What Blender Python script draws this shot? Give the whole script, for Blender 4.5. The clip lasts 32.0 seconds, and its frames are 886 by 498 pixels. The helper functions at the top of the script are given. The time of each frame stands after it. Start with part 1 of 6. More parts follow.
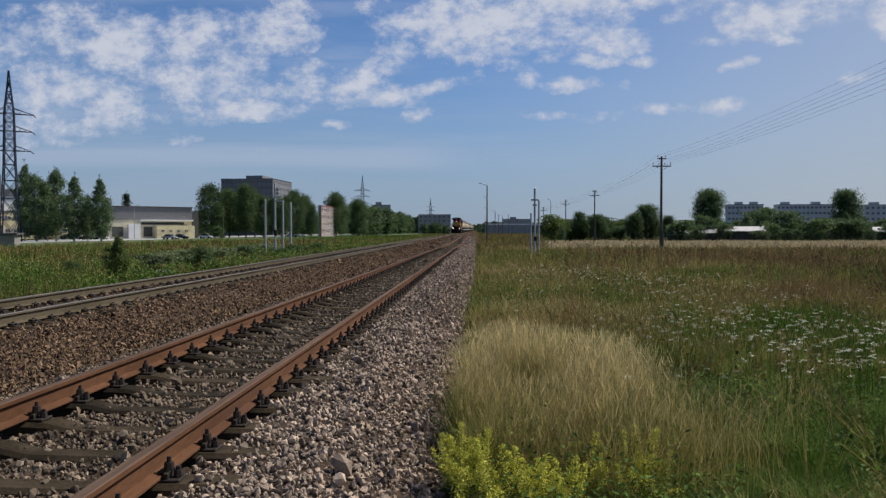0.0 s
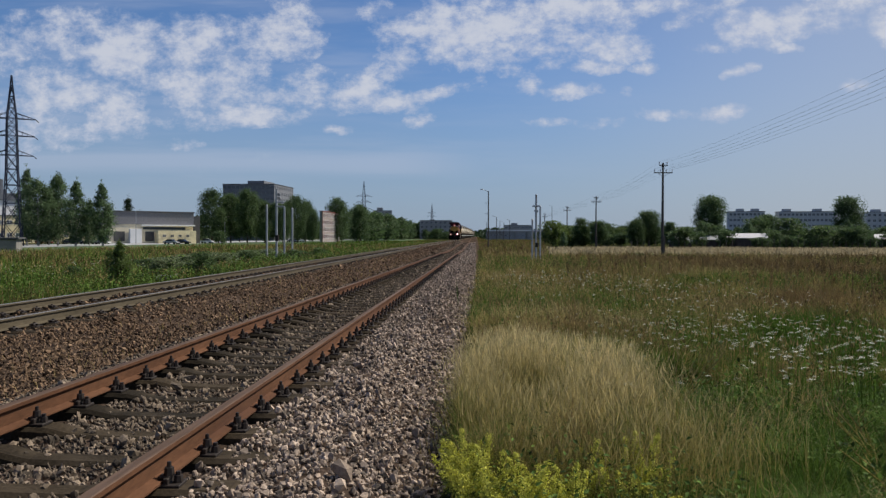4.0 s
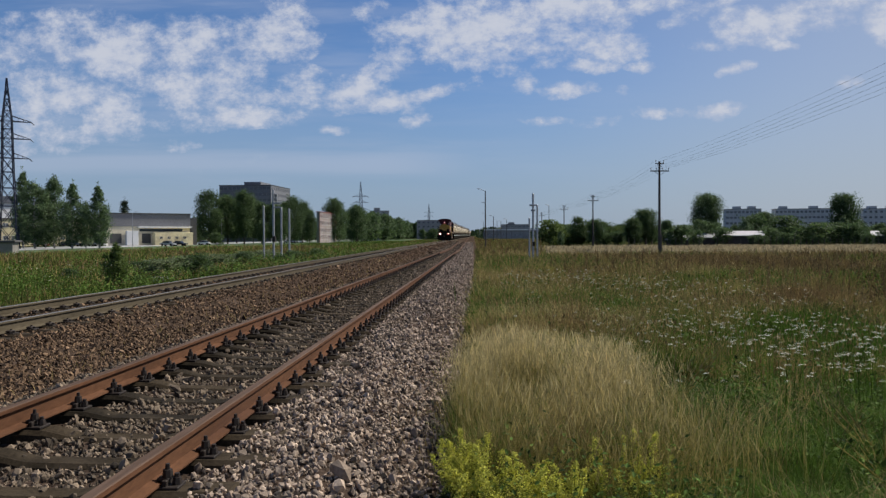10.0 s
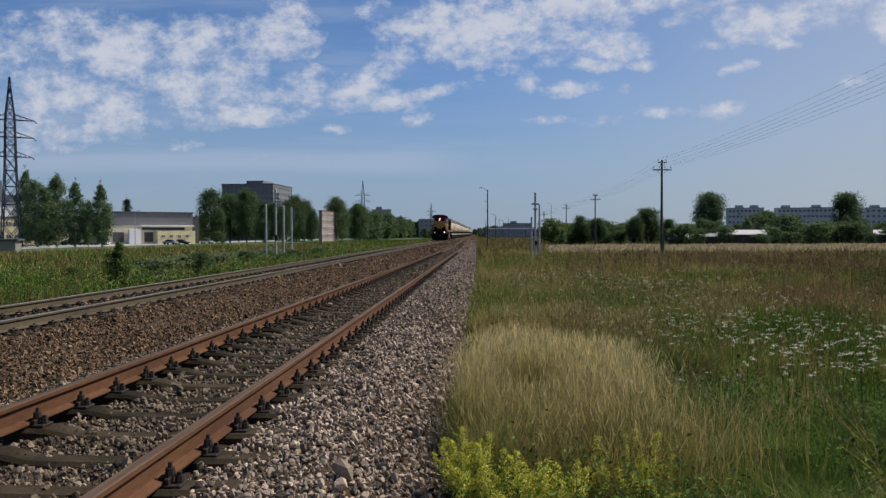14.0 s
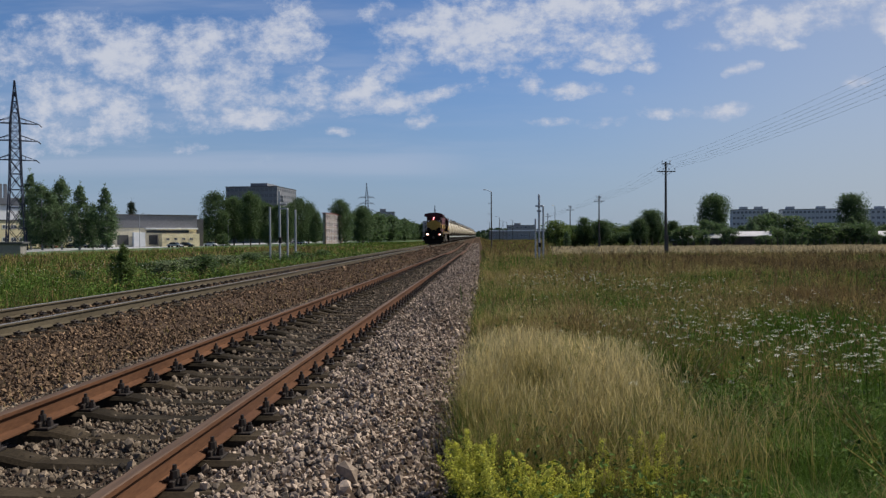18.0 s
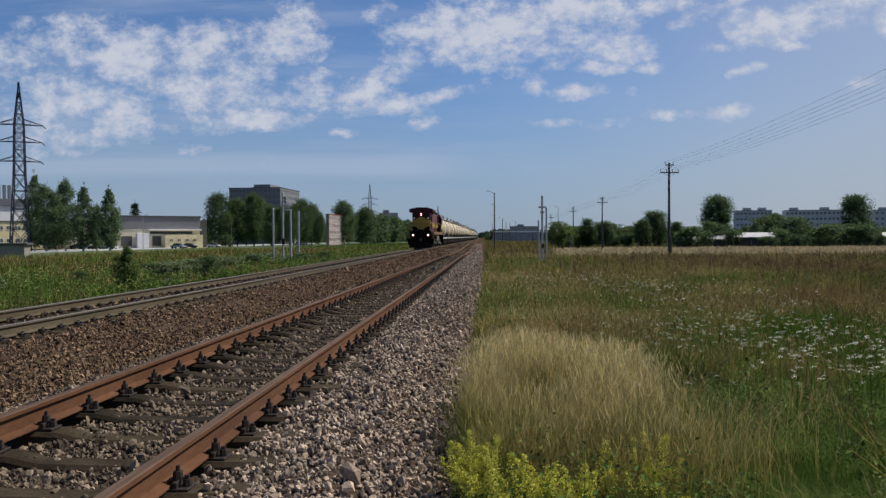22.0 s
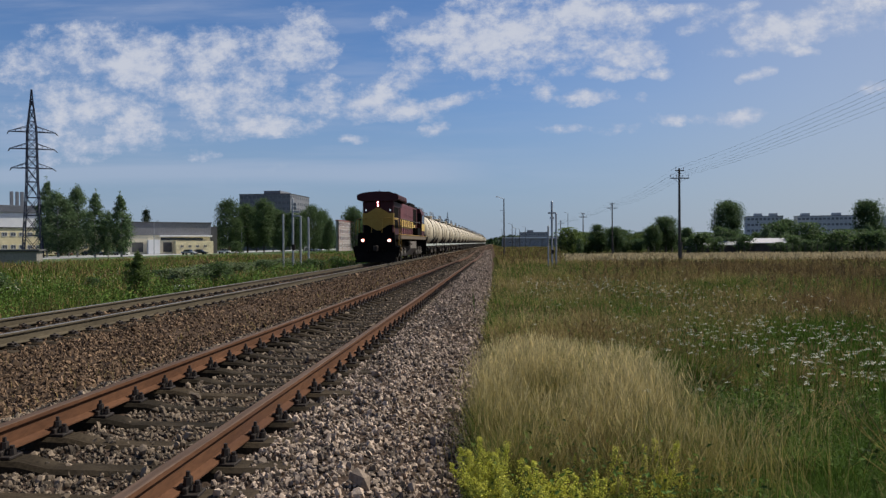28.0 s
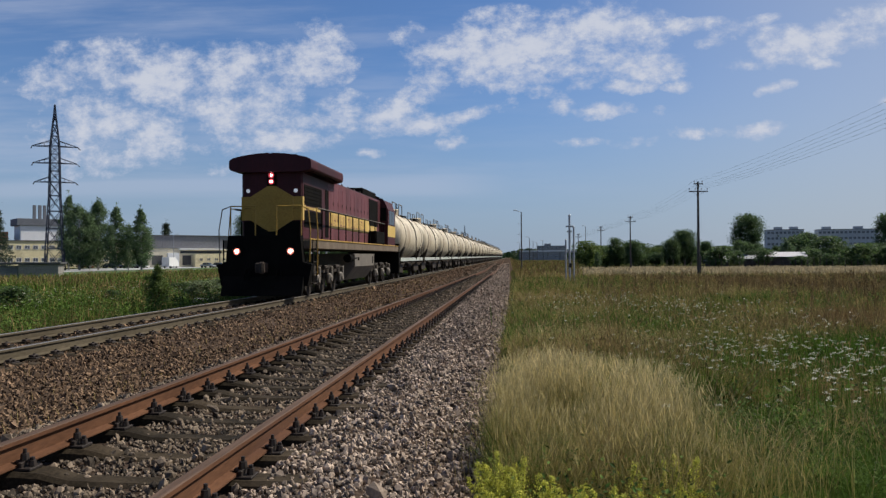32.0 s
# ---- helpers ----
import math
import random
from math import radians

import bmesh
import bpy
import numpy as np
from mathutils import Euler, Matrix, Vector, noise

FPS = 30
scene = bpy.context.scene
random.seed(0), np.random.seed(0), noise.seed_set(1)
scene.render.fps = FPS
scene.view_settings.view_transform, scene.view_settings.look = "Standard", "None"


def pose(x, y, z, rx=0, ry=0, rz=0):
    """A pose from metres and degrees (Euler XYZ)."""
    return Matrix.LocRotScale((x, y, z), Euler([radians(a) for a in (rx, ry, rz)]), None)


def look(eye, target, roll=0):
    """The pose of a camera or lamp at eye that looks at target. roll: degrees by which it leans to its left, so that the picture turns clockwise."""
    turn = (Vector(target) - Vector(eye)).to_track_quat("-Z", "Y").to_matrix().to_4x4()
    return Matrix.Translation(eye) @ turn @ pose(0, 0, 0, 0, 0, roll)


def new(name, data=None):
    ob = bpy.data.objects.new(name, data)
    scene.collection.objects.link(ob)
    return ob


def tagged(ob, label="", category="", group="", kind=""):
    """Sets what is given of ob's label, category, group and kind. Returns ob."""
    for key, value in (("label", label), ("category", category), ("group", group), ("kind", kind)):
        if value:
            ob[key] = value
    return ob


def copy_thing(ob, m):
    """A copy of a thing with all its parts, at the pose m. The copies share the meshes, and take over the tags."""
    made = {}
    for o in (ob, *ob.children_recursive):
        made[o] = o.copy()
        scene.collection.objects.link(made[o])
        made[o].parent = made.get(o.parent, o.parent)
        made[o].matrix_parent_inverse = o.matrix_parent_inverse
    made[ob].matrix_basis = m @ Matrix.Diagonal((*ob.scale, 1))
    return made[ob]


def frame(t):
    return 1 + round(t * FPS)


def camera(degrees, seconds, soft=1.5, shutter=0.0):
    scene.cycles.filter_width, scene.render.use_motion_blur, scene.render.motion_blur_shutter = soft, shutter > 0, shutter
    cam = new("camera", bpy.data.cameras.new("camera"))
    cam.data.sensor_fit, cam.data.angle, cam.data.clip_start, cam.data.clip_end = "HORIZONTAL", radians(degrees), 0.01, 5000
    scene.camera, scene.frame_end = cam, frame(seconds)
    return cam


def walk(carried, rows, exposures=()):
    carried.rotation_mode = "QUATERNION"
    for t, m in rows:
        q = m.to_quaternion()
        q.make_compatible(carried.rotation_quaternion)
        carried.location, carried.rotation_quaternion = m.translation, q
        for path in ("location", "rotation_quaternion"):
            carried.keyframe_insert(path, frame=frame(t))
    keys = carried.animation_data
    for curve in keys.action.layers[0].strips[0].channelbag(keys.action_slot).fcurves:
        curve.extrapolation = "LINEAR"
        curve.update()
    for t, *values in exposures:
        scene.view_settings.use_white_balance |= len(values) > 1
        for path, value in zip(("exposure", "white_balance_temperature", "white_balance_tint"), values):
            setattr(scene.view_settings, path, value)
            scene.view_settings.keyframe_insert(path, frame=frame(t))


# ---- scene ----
# ---- camera: a hand-held phone beside the siding, turning slowly after the train ----
EYE = (0.0, 0.0, 1.75)
cam = camera(59.81, 32.0, soft=1.4)
CAMERA_TURNS = [  # seconds, turn to the left, tilt up, lean
    (0, 2.353, -1.345, 0.000), (0.5, 2.407, -1.280, 0.024), (1, 2.443, -1.256, 0.166), (1.5, 2.765, -1.385, 0.216), (2, 2.473, -1.349, 0.242),
    (2.5, 2.413, -1.227, 0.241), (3, 2.344, -1.068, 0.200), (3.5, 2.451, -0.909, 0.257), (5.5, 2.303, -0.922, -0.031), (6, 2.353, -0.831, -0.037),
    (6.5, 2.299, -0.887, -0.272), (7, 2.353, -0.891, -0.261), (7.5, 2.335, -0.922, -0.250), (8, 2.362, -0.952, -0.153), (8.5, 2.315, -1.000, -0.201),
    (9, 2.326, -1.011, -0.205), (9.5, 2.264, -0.931, -0.168), (10, 2.242, -0.928, -0.227), (10.5, 2.290, -0.955, -0.268), (11, 2.312, -1.067, -0.452),
    (11.5, 2.256, -1.091, -0.560), (12, 2.358, -1.000, -0.553), (12.5, 2.231, -0.982, -0.431), (13, 2.320, -0.820, -0.345), (13.5, 2.364, -0.834, -0.289),
    (14, 2.402, -1.016, -0.193), (14.5, 2.552, -1.014, -0.319), (16.5, 2.589, -1.030, -0.133), (17, 2.712, -0.947, -0.169), (17.5, 2.742, -0.918, -0.272),
    (18, 2.687, -0.855, -0.314), (18.5, 2.811, -0.867, -0.377), (19, 2.741, -0.960, -0.324), (19.5, 2.708, -0.893, -0.340), (20, 2.752, -0.788, -0.378),
    (20.5, 2.676, -0.799, -0.467), (21, 2.867, -0.940, -0.394), (21.5, 2.941, -0.903, -0.332), (22, 2.914, -0.769, -0.312), (22.5, 2.882, -0.703, -0.181),
    (23, 2.942, -0.709, -0.203), (23.5, 3.030, -0.769, -0.306), (24, 3.116, -0.806, -0.403), (24.5, 3.189, -0.684, -0.382), (25, 3.321, -0.512, -0.278),
    (25.5, 3.350, -0.445, -0.299), (27.5, 3.569, -0.203, -0.260), (28, 3.624, -0.320, -0.356), (28.5, 3.797, -0.277, -0.333), (29, 3.905, -0.103, -0.405),
    (29.5, 3.943, 0.008, -0.488), (30, 3.981, 0.129, -0.470), (30.5, 4.054, 0.228, -0.499), (31, 4.265, 0.437, -0.411), (31.5, 4.357, 0.461, -0.316),
    (32, 4.901, 0.683, -0.295),
]


def held(turn, tilt, lean):
    a, b = radians(turn), radians(tilt)
    ahead = Vector((-math.sin(a) * math.cos(b), math.cos(a) * math.cos(b), math.sin(b)))
    return look(EYE, Vector(EYE) + 10 * ahead, lean)


walk(cam, [(t, held(a, b, c)) for t, a, b, c in CAMERA_TURNS], exposures=[(0, -0.17), (30.6, -0.17), (30.95, 0.02), (31.5, -0.01), (32, -0.12)])

# ---- daylight ----
SUN_TURN, SUN_HEIGHT = 64.0, 49.0          # degrees right of the track's line, degrees above the horizon
world = bpy.data.worlds.new("sky")
scene.world = world
world.use_nodes = True
wn, wl = world.node_tree.nodes, world.node_tree.links
wn.clear()


def wnode(kind, **values):
    n = wn.new(kind)
    for k, v in values.items():
        n.inputs[k].default_value = v
    return n


def wmath(op, a, b=None, clamp=False):
    n = wn.new("ShaderNodeMath")
    n.operation, n.use_clamp = op, clamp
    for i, v in enumerate((a, b)):
        if v is None:
            continue
        if isinstance(v, (int, float)):
            n.inputs[i].default_value = v
        else:
            wl.new(v, n.inputs[i])
    return n.outputs[0]


def wstep(value, low, high):
    n = wn.new("ShaderNodeMapRange")
    n.interpolation_type = "SMOOTHSTEP"
    wl.new(value, n.inputs["Value"])
    n.inputs["From Min"].default_value, n.inputs["From Max"].default_value = low, high
    return n.outputs["Result"]


sky = wn.new("ShaderNodeTexSky")
sky.sky_type, sky.sun_disc = "NISHITA", False
sky.sun_elevation, sky.sun_rotation = radians(SUN_HEIGHT), radians(SUN_TURN)
sky.air_density, sky.dust_density, sky.ozone_density, sky.altitude = 1.0, 0.15, 3.0, 0
coord = wn.new("ShaderNodeTexCoord")
split = wn.new("ShaderNodeSeparateXYZ")
wl.new(coord.outputs["Generated"], split.inputs[0])
dx, dy, dz = split.outputs
# the cloud sheet, laid out flat above the place
up = wmath("ADD", wmath("MAXIMUM", dz, 0.0), 0.055)
flat = wn.new("ShaderNodeCombineXYZ")
wl.new(wmath("DIVIDE", dx, up), flat.inputs[0])
wl.new(wmath("DIVIDE", dy, up), flat.inputs[1])


def cloud_noise(scale, detail, rough, offset, stretch=(1, 1, 1), distortion=0.0):
    m = wn.new("ShaderNodeMapping")
    m.inputs["Location"].default_value, m.inputs["Scale"].default_value = offset, stretch
    wl.new(flat.outputs[0], m.inputs[0])
    n = wnode("ShaderNodeTexNoise", Scale=scale, Detail=detail, Roughness=rough, Distortion=distortion)
    wl.new(m.outputs[0], n.inputs["Vector"])
    return n.outputs["Fac"]


# the sky ahead: puffs of fair-weather cloud by bearing (x / y) and height (z / y)
CLOUDS = (  # bearing, height, half width, half depth, slant, weight
    (0.022, 0.269, 0.17, 0.063, 0, 1.15), (0.117, 0.293, 0.11, 0.043, 0, 1), (0.18, 0.244, 0.064, 0.025, 0, 1), (-0.11, 0.224, 0.069, 0.025, 25, 0.95),
    (-0.165, 0.189, 0.069, 0.029, 15, 0.9), (-0.117, 0.177, 0.087, 0.019, 0, 0.85), (-0.051, 0.186, 0.069, 0.012, 12, 0.85), (-0.015, 0.2, 0.039, 0.01, 15, 0.8),
    (-0.224, 0.194, 0.069, 0.031, 0, 0.85), (-0.255, 0.267, 0.066, 0.059, 0, 1.05), (-0.371, 0.255, 0.096, 0.048, 0, 1.05),
    (-0.367, 0.199, 0.115, 0.048, 0, 1), (-0.506, 0.241, 0.069, 0.029, 0, 0.96), (-0.451, 0.23, 0.078, 0.032, 0, 0.96), (-0.319, 0.161, 0.119, 0.022, 0, 1),
    (-0.396, 0.15, 0.055, 0.015, 0, 0.7), (-0.572, 0.164, 0.101, 0.052, 0, 0.91), (-0.499, 0.137, 0.087, 0.023, 0, 0.86), (-0.591, 0.216, 0.073, 0.038, 0, 0.86),
    (-0.572, 0.26, 0.083, 0.027, 0, 0.81), (-0.528, 0.287, 0.101, 0.023, 0, 0.81), (-0.433, 0.274, 0.055, 0.019, 0, 0.66), (-0.183, 0.14, 0.033, 0.009, 0, 0.8),
    (-0.072, 0.152, 0.026, 0.012, 0, 0.85), (-0.382, 0.122, 0.037, 0.01, 0, 0.75), (0.07, 0.197, 0.029, 0.018, 20, 0.85), (0.117, 0.191, 0.05, 0.013, 0, 0.9),
    (0.158, 0.218, 0.037, 0.012, 0, 0.8), (0.213, 0.218, 0.026, 0.01, 0, 0.92), (0.191, 0.184, 0.016, 0.009, 0, 0.6), (0.227, 0.155, 0.031, 0.01, 0, 0.92),
    (0.301, 0.161, 0.053, 0.012, 6, 1.07), (0.345, 0.263, 0.055, 0.032, 0, 1.1), (0.4, 0.269, 0.044, 0.021, 20, 0.97), (0.448, 0.272, 0.05, 0.017, 0, 0.87),
    (0.297, 0.243, 0.031, 0.012, 0, 0.97), (0.337, 0.212, 0.029, 0.01, 10, 0.92), (0.477, 0.195, 0.026, 0.01, 0, 0.92), (0.264, 0.274, 0.031, 0.013, 25, 0.92),
    (0.521, 0.271, 0.037, 0.038, 0, 1.07), (0.227, 0.294, 0.083, 0.013, 0, 0.77), (0.088, 0.15, 0.055, 0.008, 0, 0.5), (0.161, 0.147, 0.037, 0.009, 0, 0.45),
    (-0.545, 0.185, 0.11, 0.04, 0, 1.01), (-0.48, 0.17, 0.08, 0.03, 10, 0.91), (-0.62, 0.245, 0.08, 0.03, 0, 0.96), (-0.455, 0.262, 0.07, 0.03, 0, 0.91), (-0.3, 0.225, 0.06, 0.03, 0, 0.9),
    (-0.27, 0.182, 0.09, 0.018, 0, 0.8), (0.47, 0.3, 0.07, 0.022, 0, 0.92), (0.42, 0.292, 0.06, 0.012, 10, 0.77), (0.56, 0.245, 0.04, 0.02, 0, 0.87), (0.39, 0.24, 0.03, 0.008, 0, 0.77), (0.3, 0.292, 0.05, 0.012, 15, 0.77),
    (-0.132, 0.293, 0.046, 0.021, 0, 0.7), (-0.103, 0.256, 0.023, 0.021, 0, 0.5),
    (-0.59, 0.118, 0.09, 0.02, 0, 0.4),
)
ahead = wmath("MAXIMUM", dy, 0.05)
front = wn.new("ShaderNodeCombineXYZ")
wl.new(wmath("DIVIDE", dx, ahead), front.inputs[0])
wl.new(wmath("DIVIDE", dz, ahead), front.inputs[1])


def wnoise(scale, detail, rough, stretch=(1, 1, 1), source=None):
    m = wn.new("ShaderNodeMapping")
    m.inputs["Scale"].default_value = stretch
    wl.new((source or front).outputs[0], m.inputs[0])
    n = wnode("ShaderNodeTexNoise", Scale=scale, Detail=detail, Roughness=rough)
    wl.new(m.outputs[0], n.inputs["Vector"])
    return n


warp = wnoise(14.0, 4.0, 0.6)
shift = wn.new("ShaderNodeVectorMath")
shift.operation = "MULTIPLY_ADD"
wl.new(warp.outputs["Color"], shift.inputs[0])
shift.inputs[1].default_value, shift.inputs[2].default_value = (0.05, 0.028, 0), (-0.025, -0.014, 0)
moved = wn.new("ShaderNodeVectorMath")
moved.operation = "ADD"
wl.new(front.outputs[0], moved.inputs[0])
wl.new(shift.outputs[0], moved.inputs[1])
field = 0.0
for cx, cz, rx, rz, slant, weight in CLOUDS:
    m = wn.new("ShaderNodeMapping")
    m.vector_type = "TEXTURE"
    m.inputs["Location"].default_value = (cx, cz, 0)
    m.inputs["Rotation"].default_value = (0, 0, radians(slant))
    m.inputs["Scale"].default_value = (rx, rz, 1)
    wl.new(moved.outputs[0], m.inputs[0])
    g = wn.new("ShaderNodeTexGradient")
    g.gradient_type = "SPHERICAL"
    wl.new(m.outputs[0], g.inputs[0])
    field = wmath("MAXIMUM", wmath("MULTIPLY", wmath("POWER", g.outputs[1], 0.6), weight), field)
puffs = wnoise(30.0, 10.0, 0.68, (1, 1.4, 1)).outputs["Fac"]
lumps = wnoise(9.0, 3.0, 0.5, (1, 1.6, 1)).outputs["Fac"]
grain = wmath("ADD", wmath("MULTIPLY", puffs, 0.75), wmath("MULTIPLY", lumps, 0.45))
body = wmath("ADD", field, wmath("MULTIPLY", wmath("SUBTRACT", grain, 0.60), 3.4))
inside = wstep(field, 0.0, 0.25)
cover_front = wmath("MULTIPLY", wstep(body, 0.06, 1.10), inside)
streaks = wnoise(5.0, 6.0, 0.6, (0.35, 3.2, 1)).outputs["Fac"]
veil = wmath("MULTIPLY", wstep(streaks, 0.42, 0.72), wmath("MULTIPLY", wstep(dx, 0.35, -0.40), 0.48))
cover_front = wmath("MAXIMUM", cover_front, veil)
# a long thin streak low over the horizon
low_streak = wnoise(4.0, 5.0, 0.55, (0.30, 5.0, 1)).outputs["Fac"]
height = wmath("ADD", wmath("DIVIDE", dz, ahead), wmath("MULTIPLY", wmath("SUBTRACT", low_streak, 0.5), 0.05))
band = wmath("MULTIPLY", wmath("MULTIPLY", wstep(height, 0.070, 0.094), wstep(height, 0.116, 0.098)), wmath("MULTIPLY", wstep(dx, 0.06, -0.12), 0.42))
cover_front = wmath("MAXIMUM", cover_front, band)
# the rest of the sky, overhead and behind: the same broken cloud
rest = wstep(cloud_noise(1.6, 8.0, 0.62, (0.4, 5.2, 0), distortion=0.2), 0.56, 0.74)
where = wstep(dy, 0.05, 0.25)
cover = wmath("ADD", wmath("MULTIPLY", cover_front, where), wmath("MULTIPLY", rest, wmath("SUBTRACT", 1.0, where)))
cover = wmath("MULTIPLY", cover, wstep(dz, 0.02, 0.10))
cloud = wnode("ShaderNodeMix")
cloud.data_type = "RGBA"
wl.new(wmath("MULTIPLY", cover, 0.90), cloud.inputs[0])
haze = wnode("ShaderNodeMix")
haze.data_type = "RGBA"
wl.new(wmath("MULTIPLY", wstep(dz, 0.26, -0.05), 0.90), haze.inputs[0])
blue = wnode("ShaderNodeMix")
blue.data_type, blue.blend_type = "RGBA", "MULTIPLY"
blue.inputs[0].default_value = 1.0
wl.new(sky.outputs[0], blue.inputs[6])
blue.inputs[7].default_value = (0.70, 0.88, 1.14, 1)
wl.new(blue.outputs[2], haze.inputs[6])
haze.inputs[7].default_value = (3.20, 4.05, 5.60, 1)
# thin bright haze on the sun's side
glare = wnode("ShaderNodeMix")
glare.data_type = "RGBA"
wl.new(wmath("MULTIPLY", wstep(dx, -0.05, 0.55), 0.52), glare.inputs[0])
wl.new(haze.outputs[2], glare.inputs[6])
glare.inputs[7].default_value = (5.6, 5.8, 6.2, 1)
wl.new(glare.outputs[2], cloud.inputs[6])
tint = wnode("ShaderNodeMix")
tint.data_type = "RGBA"
wl.new(wstep(wmath("ADD", wmath("MULTIPLY", body, 0.5), wmath("MULTIPLY", puffs, 0.6)), 0.45, 1.05), tint.inputs[0])
tint.inputs[6].default_value, tint.inputs[7].default_value = (5.7, 6.3, 7.9, 1), (7.3, 7.6, 8.5, 1)
wl.new(tint.outputs[2], cloud.inputs[7])
back = wnode("ShaderNodeBackground", Strength=0.092)
wl.new(cloud.outputs[2], back.inputs[0])
wl.new(back.outputs[0], wn.new("ShaderNodeOutputWorld").inputs[0])

sun = new("sun", bpy.data.lights.new("sun", "SUN"))
sun.data.energy, sun.data.angle, sun.data.color = 6.0, radians(0.5), (1.0, 0.93, 0.82)
sa, sb = radians(SUN_TURN), radians(SUN_HEIGHT)
SUN_WAY = Vector((math.sin(sa) * math.cos(sb), math.cos(sa) * math.cos(sb), math.sin(sb)))
sun.matrix_world = look(40 * SUN_WAY, (0, 0, 0))

# ---- materials ----
def surface(name, dark, light, size=1.0, rough=0.8, metal=0.0, bump=0.3, fine=12.0, vary="", stain=None, stain_at=(0.55, 0.75), spread=0.35, streak=(1, 1, 1), specular=0.5, thin=0.0, ends=(0.62, 1.38), tip=None):
    """A weathered surface: two colours mixed by coarse and fine grain, an optional stain, and relief.
    size: grains to the metre; vary: 'object' or 'island' shifts the brightness piece by piece."""
    m = bpy.data.materials.new(name)
    m.use_nodes = True
    nodes, links = m.node_tree.nodes, m.node_tree.links
    b = nodes["Principled BSDF"]
    tc = nodes.new("ShaderNodeTexCoord")
    mp = nodes.new("ShaderNodeMapping")
    mp.inputs["Scale"].default_value = streak
    links.new(tc.outputs["Object"], mp.inputs[0])

    def grain(scale, detail=5.0, roughness=0.6):
        n = nodes.new("ShaderNodeTexNoise")
        n.inputs["Scale"].default_value, n.inputs["Detail"].default_value, n.inputs["Roughness"].default_value = scale, detail, roughness
        links.new(mp.outputs[0], n.inputs["Vector"])
        return n.outputs["Fac"]

    def mix(kind, fac, a, c):
        n = nodes.new("ShaderNodeMix")
        n.data_type, n.blend_type = "RGBA", kind
        for i, v in ((0, fac), (6, a), (7, c)):
            if isinstance(v, (int, float)):
                n.inputs[i].default_value = v
            elif isinstance(v, tuple):
                n.inputs[i].default_value = (*v, 1)
            else:
                links.new(v, n.inputs[i])
        return n.outputs[2]

    def ramp(value, low, high):
        n = nodes.new("ShaderNodeMapRange")
        n.inputs["From Min"].default_value, n.inputs["From Max"].default_value = low, high
        links.new(value, n.inputs["Value"])
        return n.outputs["Result"]

    coarse, small = grain(size), grain(size * fine, 4.0)
    colour = mix("MIX", ramp(coarse, 0.3, 0.7), dark, light)
    tone = nodes.new("ShaderNodeMapRange")
    tone.inputs["To Min"].default_value, tone.inputs["To Max"].default_value = 1 - spread * 0.6, 1 + spread * 0.6
    tone.inputs["From Min"].default_value, tone.inputs["From Max"].default_value = 0.3, 0.7
    links.new(small, tone.inputs["Value"])
    gray = nodes.new("ShaderNodeCombineColor")
    for i in range(3):
        links.new(tone.outputs[0], gray.inputs[i])
    colour = mix("MULTIPLY", 1.0, colour, gray.outputs[0])
    if vary:
        if vary == "object":
            r = nodes.new("ShaderNodeObjectInfo").outputs["Random"]
        else:
            r = nodes.new("ShaderNodeNewGeometry").outputs["Random Per Island"]
        shift = nodes.new("ShaderNodeValToRGB")
        shift.color_ramp.elements[0].color = (ends[0], ends[0] * 1.03, ends[0] * 1.06, 1)
        shift.color_ramp.elements[1].color = (ends[1], ends[1] * 0.96, ends[1] * 0.91, 1)
        links.new(r, shift.inputs[0])
        colour = mix("MULTIPLY", 1.0, colour, shift.outputs[0])
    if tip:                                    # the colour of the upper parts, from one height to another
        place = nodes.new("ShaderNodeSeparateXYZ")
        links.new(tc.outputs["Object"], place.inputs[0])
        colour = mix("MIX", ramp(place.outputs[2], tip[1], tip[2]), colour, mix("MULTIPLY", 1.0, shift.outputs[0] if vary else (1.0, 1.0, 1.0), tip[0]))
    if stain:
        colour = mix("MIX", ramp(grain(size * 0.45, 7.0, 0.65), *stain_at), colour, stain)
    links.new(colour, b.inputs["Base Color"])
    b.inputs["Roughness"].default_value, b.inputs["Metallic"].default_value = rough, metal
    b.inputs["Specular IOR Level"].default_value = specular
    if bump:
        k = nodes.new("ShaderNodeBump")
        k.inputs["Strength"].default_value, k.inputs["Distance"].default_value = bump, 0.3 / (size * fine)
        links.new(small, k.inputs["Height"])
        links.new(k.outputs[0], b.inputs["Normal"])
    if thin:
        t = nodes.new("ShaderNodeBsdfTranslucent")
        links.new(colour, t.inputs[0])
        s = nodes.new("ShaderNodeMixShader")
        s.inputs[0].default_value = thin
        links.new(b.outputs[0], s.inputs[1])
        links.new(t.outputs[0], s.inputs[2])
        links.new(s.outputs[0], nodes["Material Output"].inputs[0])
    return m


def glowing(name, colour, power):
    m = bpy.data.materials.new(name)
    m.use_nodes = True
    b = m.node_tree.nodes["Principled BSDF"]
    b.inputs["Base Color"].default_value = (*colour, 1)
    b.inputs["Emission Color"].default_value, b.inputs["Emission Strength"].default_value = (*colour, 1), power
    return m


def pane(name, tint=(0.03, 0.04, 0.05)):
    m = bpy.data.materials.new(name)
    m.use_nodes = True
    b = m.node_tree.nodes["Principled BSDF"]
    b.inputs["Base Color"].default_value, b.inputs["Roughness"].default_value = (*tint, 1), 0.08
    return m


